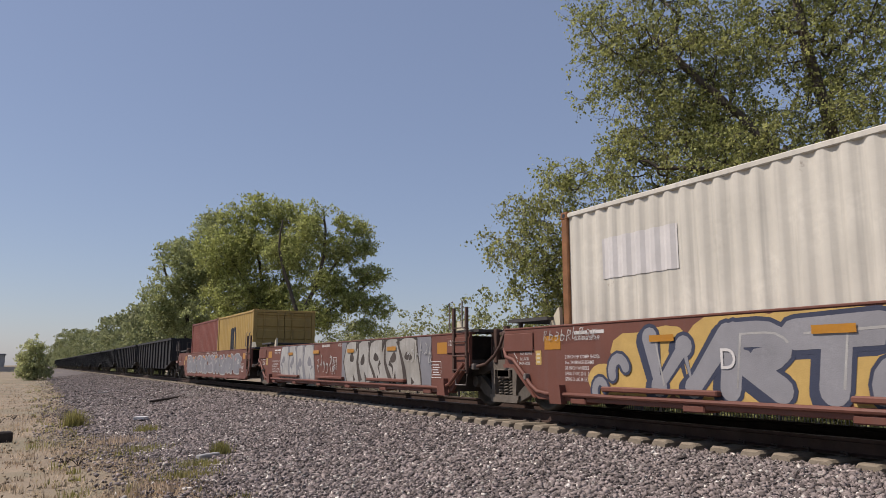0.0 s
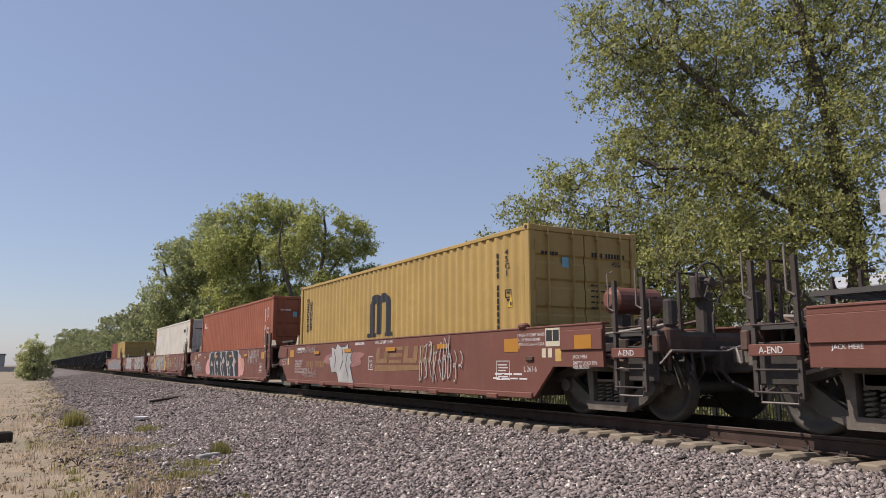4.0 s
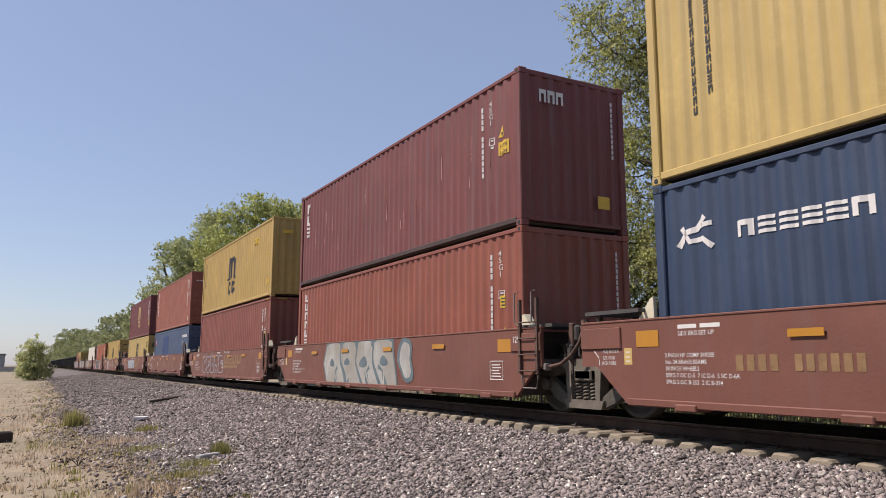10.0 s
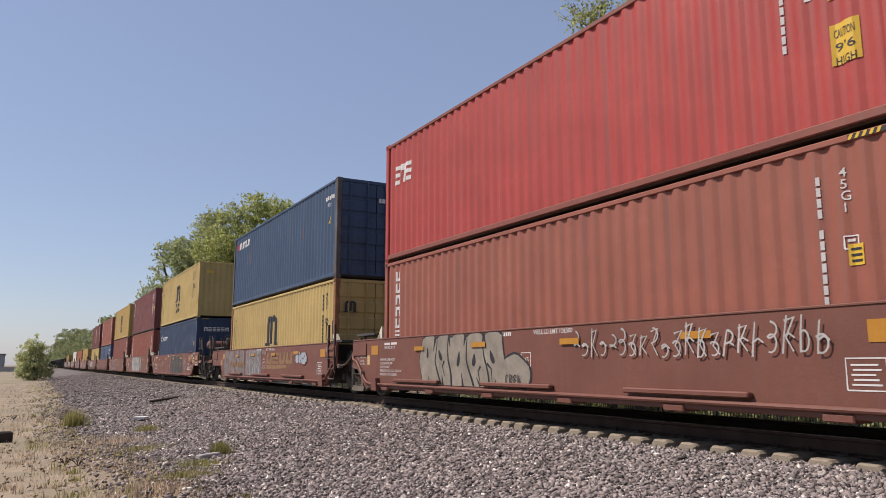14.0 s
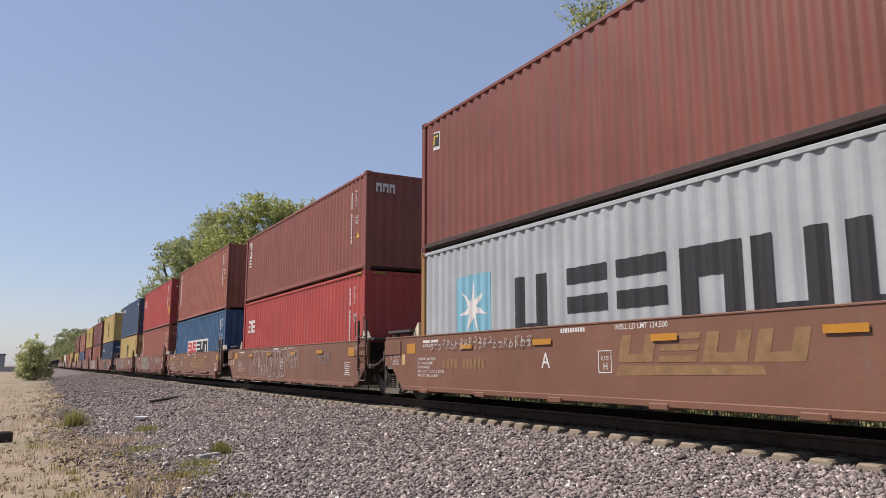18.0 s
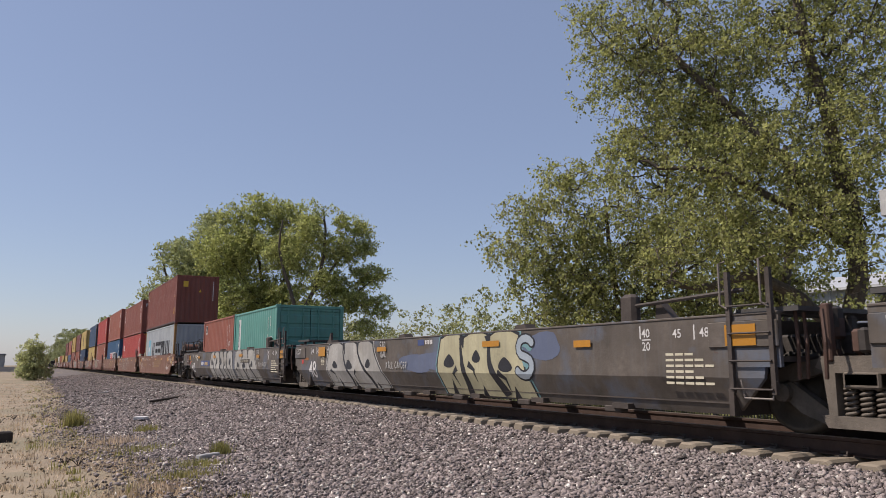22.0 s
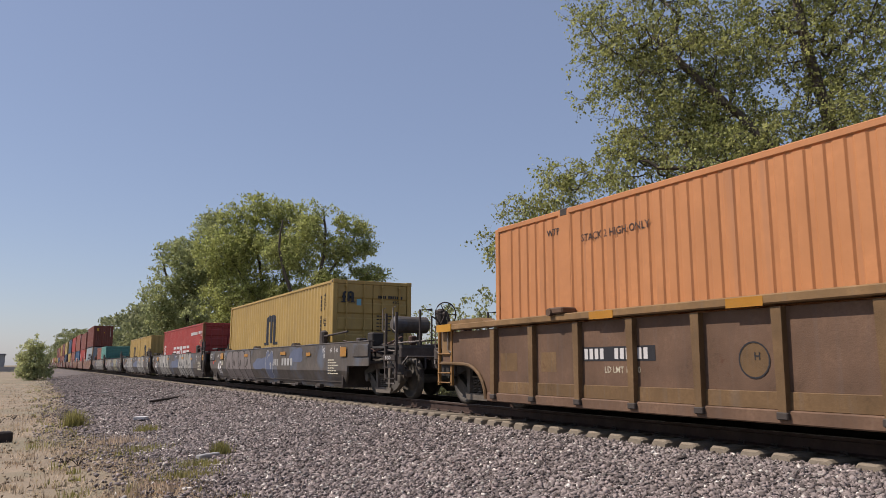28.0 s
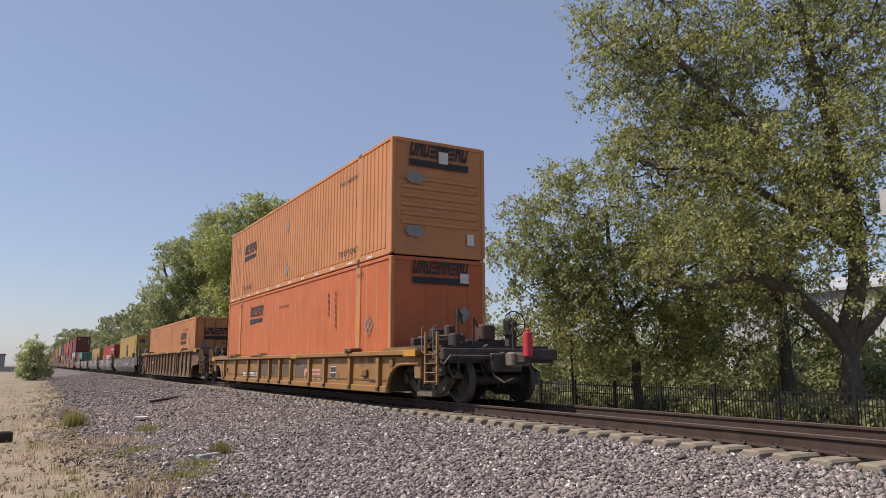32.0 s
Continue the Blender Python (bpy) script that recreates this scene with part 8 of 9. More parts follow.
art("placard", [([(0, 0.2), (0.2, 0), (0.4, 0.2), (0.2, 0.4)], [(0, 1, 2, 3)])], PATCH, c, -16.186, 0.45, 1.35, None, "end")
c = long_box("peach-orange 53-foot ribbed container on top of another", S2, 0.43 + 2.896, C_PEACH, 0.235, "ribs")
slant_emblem(c, -1.299, -2.35, 1.48, 1.75)
for t, y, z, h in (("53'", -1.25, 1.95, 0.22), ("TOP LIFT ONLY", -2.2, 0.33, 0.15), ("TOP LIFT ONLY", -12.7, 0.33, 0.15), ("STACK 2 HIGH ONLY", -12.7, 2.3, 0.11), ("J", -13.95, 1.6, 0.2)):
    art("lettering", words(t, h), INK, c, -1.299, y, z)
for z in (0.3, 1.75):
    art("repair_patch", [([(0, 0.25), (0.18, 0), (0.36, 0.25), (0.18, 0.5)], [(0, 1, 2, 3)])], PATCH, c, -1.300, -7.8, z)
for i in range(12):
    art("pale_tape", [rect(0, 0, 0.35, 0.05)], WHITE, c, -1.299, -0.4 - i * 1.3, 0.06)
slant_emblem(c, -16.18, -0.85, 2.2, 1.65, "end")
art("notice", [rect(0, 0, 0.26, 0.3)], WHITE, c, -16.186, -0.05, 2.33, None, "end")
art("notice", [rect(0, 0, 0.2, 0.28)], WHITE, c, -16.186, 0.75, 0.35, None, "end")
for z in (0.45, 1.75):
    art("repair_patch", [([(0, 0.15), (0.1, 0.02), (0.4, 0), (0.5, 0.14), (0.36, 0.28), (0.08, 0.27)], [tuple(range(6))])], PATCH, c, -16.2, -0.95, z, None, "end")
eot = thing("end_marker", "red end-of-train marker box on the last coupler", "train marker")
part("box", Shape().box(-0.075, 0.075, -0.16, 0.0, 0.0, 0.48, 0.02), RED_BOX, eot)
part("clamp", Shape().box(-0.07, 0.07, -0.05, 0.22, -0.12, 0.06, 0.02), CAR_DARK, eot)
part("lamp", Shape().lathe([(0, 0.05), (0.03, 0.05), (0.05, 0.03)], (0, -0.1, 0.5), "z", 12), STICKER_RED, eot)
MOVERS.append((eot, S2 - 16.154 - 3.3 - 0.2, 0.92))


# ---- trees, fence and far things ----
def leafmat(name, col, lo=0.55, hi=1.4, thin=0.5):
    """Thin leaves: a dull upper side, and light that passes through."""
    m = bpy.data.materials.new(name)
    m.use_nodes = True
    N, L = m.node_tree.nodes, m.node_tree.links
    b = N["Principled BSDF"]
    b.inputs["Roughness"].default_value, b.inputs["Specular IOR Level"].default_value = 0.55, 0.3
    g = N.new("ShaderNodeNewGeometry")
    r = N.new("ShaderNodeMapRange")
    r.inputs["To Min"].default_value, r.inputs["To Max"].default_value = lo, hi
    L.new(g.outputs["Random Per Island"], r.inputs["Value"])
    n = N.new("ShaderNodeTexNoise")
    n.inputs["Scale"].default_value = 0.5
    tc = N.new("ShaderNodeTexCoord")
    L.new(tc.outputs["Object"], n.inputs["Vector"])
    x = N.new("ShaderNodeMix")
    x.data_type = "RGBA"
    L.new(n.outputs["Fac"], x.inputs["Factor"])
    ab = [i for i in x.inputs if i.type == "RGBA"]
    ab[0].default_value, ab[1].default_value = (*col, 1), (col[0] * 1.25, col[1] * 1.08, col[2] * 1.1, 1)
    h = N.new("ShaderNodeHueSaturation")
    L.new([o for o in x.outputs if o.type == "RGBA"][0], h.inputs["Color"])
    L.new(r.outputs["Result"], h.inputs["Value"])
    L.new(h.outputs[0], b.inputs["Base Color"])
    t = N.new("ShaderNodeBsdfTranslucent")
    L.new(h.outputs[0], t.inputs["Color"])
    mx = N.new("ShaderNodeMixShader")
    mx.inputs[0].default_value = thin
    out = N["Material Output"]
    L.new(b.outputs[0], mx.inputs[1])
    L.new(t.outputs[0], mx.inputs[2])
    L.new(mx.outputs[0], out.inputs["Surface"])
    return m


BARK = mat("grey_brown_bark", (0.105, 0.087, 0.07), 0.9, vary=0.3, scale=4, bump=0.8, fine=30, stretch=(3, 3, 0.6))
TWIG = mat("pale_bare_twigs", (0.234, 0.2028, 0.1638), 0.9, vary=0.2)
LEAF = leafmat("cottonwood_leaves", (0.285, 0.322, 0.115), 0.5, 1.5, 0.56)
# far woods: grey-green with low contrast, distance haze painted into the leaves
LEAF_FAR = leafmat("haze_greyed_far_leaves", (0.225, 0.265, 0.13), 0.75, 1.2)


def mesh_quads(name, P, material):
    me = bpy.data.meshes.new(name)
    n = len(P) // 4
    me.vertices.add(len(P))
    me.vertices.foreach_set("co", np.asarray(P, dtype=np.float32).ravel())
    me.loops.add(4 * n)
    me.loops.foreach_set("vertex_index", np.arange(4 * n, dtype=np.int32))
    me.polygons.add(n)
    me.polygons.foreach_set("loop_start", np.arange(0, 4 * n, 4, dtype=np.int32))
    me.polygons.foreach_set("loop_total", np.full(n, 4, dtype=np.int32))
    me.update(calc_edges=True)
    me.materials.append(material)
    return me


def leaves(centres, per, spread, size, seed):
    """Small folded leaf quads about the twig ends."""
    r = np.random.RandomState(seed)
    C = np.repeat(np.asarray(centres), per, 0)
    n = len(C)
    v = r.normal(0, 1, (n, 3))
    v *= (r.rand(n, 1) ** 0.4 * 1.75) / np.linalg.norm(v, axis=1, keepdims=True)
    C = C + v * np.array([spread, spread, spread * 0.75])
    a = r.normal(0, 1, (n, 3))
    a /= np.linalg.norm(a, axis=1, keepdims=True)
    b = np.cross(a, r.normal(0, 1, (n, 3)))
    b /= np.linalg.norm(b, axis=1, keepdims=True)
    s = size * (0.6 + 0.8 * r.rand(n, 1))
    return np.stack([C - a * s, C - b * s * 0.62, C + a * s, C + b * s * 0.62], 1).reshape(-1, 3)


def grown_tree(label, limbs, lobes, n, seed, per, size, leaf=None, twig=0.7, gap=0.0, grain=0.45, name="tree", hang=0.25, twigs=None):
    """A tree grown into its crown. limbs: the trunk and the main limbs, each a list of points and a radius at its start;
    lobes: rounded masses of the crown (x, y, z, reach sideways, reach up); n: twig ends; gap: how much of the crown is open."""
    r = np.random.RandomState(seed)
    t = thing(name, label, "tree")
    vol = np.array([l[3] ** 2 * l[4] for l in lobes])
    which = r.choice(len(lobes), n * 3, p=vol ** 0.85 / (vol ** 0.85).sum())
    v = r.normal(0, 1, (n * 3, 3))
    v *= (r.rand(n * 3, 1) ** 0.42) / np.linalg.norm(v, axis=1, keepdims=True)
    C = np.array(lobes, float)
    T = C[which, :3] + v * C[which][:, [3, 3, 4]]
    open_ = np.array([noise.noise(Vector(p) * grain) for p in T])
    T = T[open_ > gap - 0.35][:n]
    nodes, heading, parent, rads, tubes = [], [], [], [], []

    def chain(pts, start, radii=None):
        ids = [] if start is None else [start]
        for i, p in enumerate(pts):
            prev = nodes[ids[-1]] if ids else p
            d = p - prev
            nodes.append(p)
            heading.append(d / (np.linalg.norm(d) + 1e-6) if ids else np.array([0, 0, 1.0]))
            parent.append(ids[-1] if ids else -1)
            rads.append(radii[i] if radii else 0.0)
            ids.append(len(nodes) - 1)
        tubes.append(ids)

    for pts, rad in limbs:
        P = [np.array(p, float) for p in pts]
        out = []
        for i in range(len(P) - 1):
            p0, p3 = P[max(i - 1, 0)], P[min(i + 2, len(P) - 1)]
            for k in range(6):
                u = k / 6
                q = 0.5 * (2 * P[i] + (P[i + 1] - p0) * u + (2 * p0 - 5 * P[i] + 4 * P[i + 1] - p3) * u * u + (3 * P[i] - p0 - 3 * P[i + 1] + p3) * u ** 3)
                out.append(q + r.normal(0, rad * 0.12, 3))
        out.append(P[-1])
        m = len(out)
        start = None
        if nodes:
            start = int(np.argmin(np.linalg.norm(np.array(nodes) - out[0], axis=1)))
            out = out[1:]
        chain(out, start, [rad * (1 - 0.72 * i / m) for i in range(len(out))])
    tubes_main = len(tubes)
    first = np.array(nodes)
    near = np.min(np.linalg.norm(T[:, None] - first[None], axis=2), axis=1)
    count = [0] * len(nodes)
    for j in np.argsort(near):
        p = T[j]
        A = np.array(nodes)
        d = np.linalg.norm(A - p, axis=1) + 0.5 * np.maximum(0, A[:, 2] - p[2]) + (A[:, 2] < nodes[0][2] + 1.2) * 9
        k = int(np.argmin(d))
        a, D = nodes[k], float(np.linalg.norm(nodes[k] - p))
        m = max(2, int(D / 0.55))
        c = a + heading[k] * D * 0.4 + np.array([0, 0, 0.12 * D]) + r.normal(0, 0.08 * D, 3)
        chain([a * (1 - u) ** 2 + 2 * c * u * (1 - u) + p * u * u for u in [(i + 1) / m for i in range(m)]], k)
        count += [0] * m
        q = len(nodes) - 1
        while q >= 0:
            count[q] += 1
            q = parent[q]
    wood, boughs = Shape(), Shape()
    for i, ids in enumerate(tubes):
        rr = [max(rads[q], 0.0075 * count[q] ** 0.44) for q in ids]
        if i >= tubes_main:
            rr[0] = min(rr[0], rr[1] * 1.15)
        (wood if i < tubes_main else boughs).tube([nodes[q] for q in ids], rr, 10 if i < tubes_main else 5 if rr[0] > 0.03 else 4, False)
    part("trunk", wood, BARK, t, smooth=True)
    tagged(part("bough_wood", boughs, BARK, t, smooth=True), kind="stuff")
    tips = np.array([nodes[ids[-1]] for ids in tubes[tubes_main:]])
    dirs = np.array([heading[ids[-1]] for ids in tubes[tubes_main:]])
    k = 3
    tips, dirs = np.repeat(tips, k, 0), np.repeat(dirs, k, 0)
    d = dirs * 0.45 + r.normal(0, 0.55, tips.shape)
    d[:, 2] -= hang
    d /= np.linalg.norm(d, axis=1, keepdims=True)
    ln = twig * (0.45 + 0.75 * r.rand(len(tips), 1))
    side = np.cross(d, r.normal(0, 1, d.shape))
    side *= 0.006 / np.linalg.norm(side, axis=1, keepdims=True)
    e = tips + d * ln
    tagged(part("twig_mass", mesh_quads("twig_mass", np.stack([tips - side, tips + side, e + side * 0.5, e - side * 0.5], 1).reshape(-1, 3), twigs or BARK), None, t), kind="stuff")
    u = 0.08 + 0.95 * np.tile(np.linspace(0, 1, per), len(tips))[:, None]
    c = np.repeat(tips, per, 0) + np.repeat(d * ln, per, 0) * u - np.array([0, 0, 0.16]) * twig * u * u
    c += r.normal(0, 1, c.shape) * size * np.array([1.25, 1.25, 1.0])
    part("crown", mesh_quads("crown", leaf_quads(c, size, r), leaf or LEAF), None, t)
    return t


def leaf_quads(C, size, r):
    """One folded diamond a leaf, most of them hanging."""
    n = len(C)
    a = r.normal(0, 1, (n, 3)) * np.array([0.8, 0.8, 1.0]) - np.array([0, 0, 0.35])
    a /= np.linalg.norm(a, axis=1, keepdims=True)
    b = np.cross(a, r.normal(0, 1, (n, 3)))
    b /= np.linalg.norm(b, axis=1, keepdims=True)
    s = size * (0.6 + 0.8 * r.rand(n, 1))
    return np.stack([C - a * s, C - b * s * 0.7, C + a * s, C + b * s * 0.7], 1).reshape(-1, 3)


# brighter copy of the cottonwood leaves, with sunshine put into the colour
LEAF_LEFT = leafmat("sun_brightened_cottonwood_leaves", (0.305, 0.355, 0.125), 0.6, 1.5, 0.6)
# greyer leaf colour with the distance haze mixed in
LEAF_HAZY = leafmat("hazed_far_cottonwood_leaves", (0.29, 0.345, 0.16), 0.65, 1.35, 0.6)
grown_tree("big old cottonwood with low arching limbs behind the fence", [
    ([(23.2, 14.8, -1.6), (23.25, 14.8, 0.2), (23.2, 14.8, 1.7)], 0.5),
    ([(23.2, 14.8, 1.5), (23.5, 14.4, 4.6), (23.3, 14.7, 8.2), (22.9, 15.2, 12.0), (22.6, 15.4, 15.5)], 0.33),
    ([(23.2, 14.8, 1.3), (22.1, 15.6, 2.9), (20.8, 16.4, 3.7), (19.5, 17.2, 3.3), (18.4, 17.8, 3.5)], 0.24),
    ([(23.2, 14.8, 1.2), (23.8, 13.7, 2.8), (24.4, 12.6, 4.6), (24.9, 11.6, 7.6)], 0.27),
    ([(23.5, 14.4, 4.2), (22.3, 15.8, 7.5), (20.9, 17.5, 10.4), (19.9, 19.3, 13.0)], 0.19),
    ([(23.5, 14.4, 4.6), (21.6, 15.9, 6.3), (20.2, 17.0, 7.3), (18.8, 18.4, 7.6)], 0.16),
    ([(23.3, 14.6, 5.8), (25.0, 16.0, 9.0), (26.0, 17.2, 13.0)], 0.18)],
    [(19.9, 19.7, 13.0, 2.5, 2.2), (20.3, 19.3, 15.9, 2.2, 1.6), (19.3, 20.3, 10.4, 1.9, 1.5), (20.3, 19.3, 9.8, 2.3, 1.9), (21.3, 18.2, 12.0, 2.6, 2.2), (22.5, 16.7, 10.8, 2.8, 2.4), (22.5, 16.7, 15.0, 2.8, 2.0), (24.4, 13.8, 10.1, 3.0, 2.4), (24.5, 13.5, 14.0, 3.0, 2.0), (24.0, 15.4, 12.5, 2.6, 2.2), (21.0, 16.1, 7.3, 2.2, 1.6), (22.5, 15.0, 8.0, 2.4, 1.9), (23.2, 13.8, 6.5, 2.2, 1.7), (20.0, 17.4, 7.5, 2.0, 1.5), (19.4, 16.5, 5.1, 1.8, 1.2), (21.6, 15.4, 4.9, 2.0, 1.0), (18.3, 17.7, 4.4, 1.5, 1.2), (22.3, 13.3, 4.3, 1.7, 1.0), (18.7, 20.8, 13.8, 1.5, 1.4), (18.3, 21.2, 10.5, 1.1, 0.9), (18.5, 20.3, 8.3, 1.5, 1.1), (19.2, 19.0, 7.1, 1.9, 1.2), (20.2, 16.4, 5.5, 1.6, 1.0), (21.7, 14.3, 5.5, 1.8, 1.1), (20.5, 15.1, 3.7, 1.4, 0.8), (19.6, 16.3, 3.4, 1.2, 0.7), (21.9, 13.1, 2.9, 0.9, 0.7), (19.3, 20.3, 12.3, 2.0, 1.6), (19.1, 20.5, 14.7, 1.8, 1.4), (19.5, 20.1, 8.9, 1.7, 1.2), (20.7, 18.1, 9.6, 2.0, 1.5)], 2700, 3, 10, 0.058, twig=0.72, gap=0.03, hang=0.15)
grown_tree("leafy cottonwood leaning out over the fence", [
    ([(21.4, 22.5, -1.5), (21.2, 22.6, 1.8), (20.8, 23.0, 3.7)], 0.22),
    ([(21.2, 22.7, 2.0), (19.8, 23.2, 4.1), (18.5, 23.6, 5.7)], 0.13),
    ([(20.8, 23.0, 3.7), (20.3, 22.7, 5.5), (20.2, 22.8, 7.6)], 0.13),
    ([(21.1, 22.7, 2.7), (22.2, 21.6, 4.1), (23.3, 20.5, 4.9)], 0.12)],
    [(18.4, 23.7, 6.6, 1.9, 1.7), (17.5, 24.4, 5.2, 1.5, 1.6), (20.1, 22.9, 7.7, 1.8, 1.3), (20.3, 22.7, 5.5, 2.5, 2.0), (18.4, 23.7, 4.3, 2.2, 1.8), (18.6, 23.5, 2.7, 2.0, 1.7), (20.9, 22.2, 3.6, 2.4, 1.9), (22.4, 21.4, 5.7, 2.0, 1.7), (20.4, 22.7, 1.8, 2.2, 1.6), (22.6, 21.2, 2.7, 2.2, 1.8), (24.3, 20.1, 2.4, 1.9, 1.5), (22.5, 21.4, 1.3, 1.7, 1.2), (18.7, 23.5, 8.3, 1.4, 0.9), (17.1, 24.6, 7.1, 0.9, 0.8), (16.4, 25.1, 5.5, 0.7, 0.9)], 1450, 8, 11, 0.06, twig=0.72, gap=-0.02, hang=0.3, twigs=TWIG)
grown_tree("second cottonwood behind the old trunk", [
    ([(25.8, 19.0, -1.5), (25.7, 19.0, 0.9), (25.8, 19.0, 3.1), (26.1, 18.6, 6.2), (26.1, 18.6, 9.5)], 0.3),
    ([(25.8, 19.0, 2.7), (25.6, 20.1, 5.7), (25.5, 20.9, 9.0)], 0.17),
    ([(26.0, 18.7, 5.1), (27.5, 18.2, 7.9), (28.4, 17.8, 10.6)], 0.16)],
    [(26.3, 21.5, 10.6, 2.4, 1.8), (27.8, 19.6, 8.3, 2.2, 1.4), (26.0, 20.4, 6.0, 2.2, 1.6), (26.5, 19.6, 4.1, 1.7, 1.1), (27.6, 18.1, 1.8, 1.4, 0.9), (25.9, 20.4, 1.1, 1.8, 1.1), (25.2, 22.9, 2.9, 2.4, 1.6), (26.3, 21.6, 4.3, 2.0, 1.5), (28.2, 19.9, 2.8, 1.5, 0.9), (25.6, 22.3, 7.8, 2.4, 1.8)], 850, 27, 11, 0.07, twig=0.8, gap=0.05)
grown_tree("dusty cottonwood at the far end of the grove", [
    ([(17.5, 99.5, -1.5), (17.3, 99.5, 4.1), (17.4, 99.5, 9.9), (17.1, 99.5, 15.8)], 0.4),
    ([(17.4, 99.5, 7.0), (14.9, 99.9, 11.3), (13.7, 100.1, 14.9)], 0.2),
    ([(17.4, 99.5, 7.7), (19.6, 99.1, 13.7), (20.5, 98.9, 18.3)], 0.2)],
    [(15.8, 98.7, 15.6, 2.8, 2.0), (13.7, 99.1, 13.4, 2.0, 1.6), (19.6, 98.1, 18.4, 2.7, 2.2), (17.4, 98.5, 12.7, 4.4, 3.0), (14.9, 98.9, 9.7, 3.4, 2.4), (20.5, 97.9, 12.9, 4.2, 3.2), (18.4, 98.3, 6.9, 5.0, 3.2), (14.4, 99.0, 6.5, 2.4, 2.0)], 1100, 7, 11, 0.14, leaf=LEAF_HAZY, twig=1.1, gap=-0.1, grain=0.3, hang=-0.1)
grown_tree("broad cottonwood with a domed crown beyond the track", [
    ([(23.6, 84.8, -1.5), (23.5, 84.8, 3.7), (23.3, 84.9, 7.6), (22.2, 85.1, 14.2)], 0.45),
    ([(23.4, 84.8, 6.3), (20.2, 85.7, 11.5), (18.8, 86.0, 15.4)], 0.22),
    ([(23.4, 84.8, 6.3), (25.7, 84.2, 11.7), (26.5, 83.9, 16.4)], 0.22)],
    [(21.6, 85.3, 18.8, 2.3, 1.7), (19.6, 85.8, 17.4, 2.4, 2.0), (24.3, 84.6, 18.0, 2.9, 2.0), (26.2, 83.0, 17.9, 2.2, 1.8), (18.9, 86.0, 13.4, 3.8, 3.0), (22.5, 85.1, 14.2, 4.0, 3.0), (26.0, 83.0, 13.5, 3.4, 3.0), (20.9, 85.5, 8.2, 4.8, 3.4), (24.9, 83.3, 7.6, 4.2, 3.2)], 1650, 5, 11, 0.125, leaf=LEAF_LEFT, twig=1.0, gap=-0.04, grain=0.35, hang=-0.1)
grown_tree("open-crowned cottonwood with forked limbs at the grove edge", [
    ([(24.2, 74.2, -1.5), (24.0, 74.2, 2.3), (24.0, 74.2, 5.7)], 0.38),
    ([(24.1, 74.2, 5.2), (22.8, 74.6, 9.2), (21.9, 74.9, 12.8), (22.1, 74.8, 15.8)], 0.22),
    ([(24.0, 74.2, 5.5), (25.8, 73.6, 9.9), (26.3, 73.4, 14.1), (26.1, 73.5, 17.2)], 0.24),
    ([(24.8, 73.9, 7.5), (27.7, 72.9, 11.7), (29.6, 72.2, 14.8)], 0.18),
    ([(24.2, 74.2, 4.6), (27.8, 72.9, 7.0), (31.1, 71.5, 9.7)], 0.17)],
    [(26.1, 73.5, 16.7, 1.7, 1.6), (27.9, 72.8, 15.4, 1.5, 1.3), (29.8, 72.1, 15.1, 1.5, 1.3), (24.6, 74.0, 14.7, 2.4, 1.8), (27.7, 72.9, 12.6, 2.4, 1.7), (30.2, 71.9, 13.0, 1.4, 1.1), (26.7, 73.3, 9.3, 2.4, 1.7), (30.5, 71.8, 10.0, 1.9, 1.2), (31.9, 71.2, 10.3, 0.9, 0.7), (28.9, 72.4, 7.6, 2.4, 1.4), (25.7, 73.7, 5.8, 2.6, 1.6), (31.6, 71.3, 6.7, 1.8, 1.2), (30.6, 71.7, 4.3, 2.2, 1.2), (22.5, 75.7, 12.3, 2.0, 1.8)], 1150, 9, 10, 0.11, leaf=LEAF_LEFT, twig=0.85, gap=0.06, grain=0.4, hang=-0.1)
# the bush's leaves are coloured extra pale to imitate haze before it
grown_tree("bushy young tree on the dry verge, coloured pale for haze", [([(0.5, 92.0, -0.9), (0.45, 92.0, 1.0), (0.4, 92.0, 2.8)], 0.07), ([(0.5, 92.0, -0.8), (1.2, 92.0, 0.2), (1.6, 92.0, 0.8)], 0.05)],
    [(0.35, 92.0, 2.6, 1.1, 1.2), (0.3, 92.0, 1.0, 1.5, 1.4), (0.6, 91.6, 0.1, 1.8, 0.8), (-0.7, 92.0, 1.6, 0.6, 0.8)], 260, 21, 10, 0.1, leaf=leafmat("haze_paled_verge_leaves", (0.36, 0.41, 0.2), 0.8, 1.25, 0.6), twig=0.6, gap=-0.05, name="bush")


def thicket(name, label, rows, material, seed, size, per):
    r = random.Random(seed)
    pts = []
    for x0, x1, y0, y1, h0, h1, n in rows:
        for k in range(n):
            x, y, h = r.uniform(x0, x1), y0 + (y1 - y0) * (k + r.random()) / n, r.uniform(h0, h1)
            z0 = lie(x, y)
            for j in range(26):
                a, rad, zz = r.uniform(0, 6.283), r.random() ** 0.5, r.random()
                w = h * 0.42 * (1 - 0.55 * zz) * rad
                pts.append((x + w * math.cos(a), y + w * math.sin(a), z0 + h * (0.06 + 0.9 * zz)))
    tagged(new(name, mesh_quads(name, leaves(pts, per, size * 2.6, size, seed), material)), label, "trees", kind="stuff")


thicket("far_woods", "row of woods along the far side of the track, painted haze-grey", [(15, 26, 118, 300, 9, 14, 60), (13, 21, 330, 430, 14, 18, 26), (14, 30, 430, 900, 10, 16, 70)], LEAF_FAR, 31, 0.28, 60)
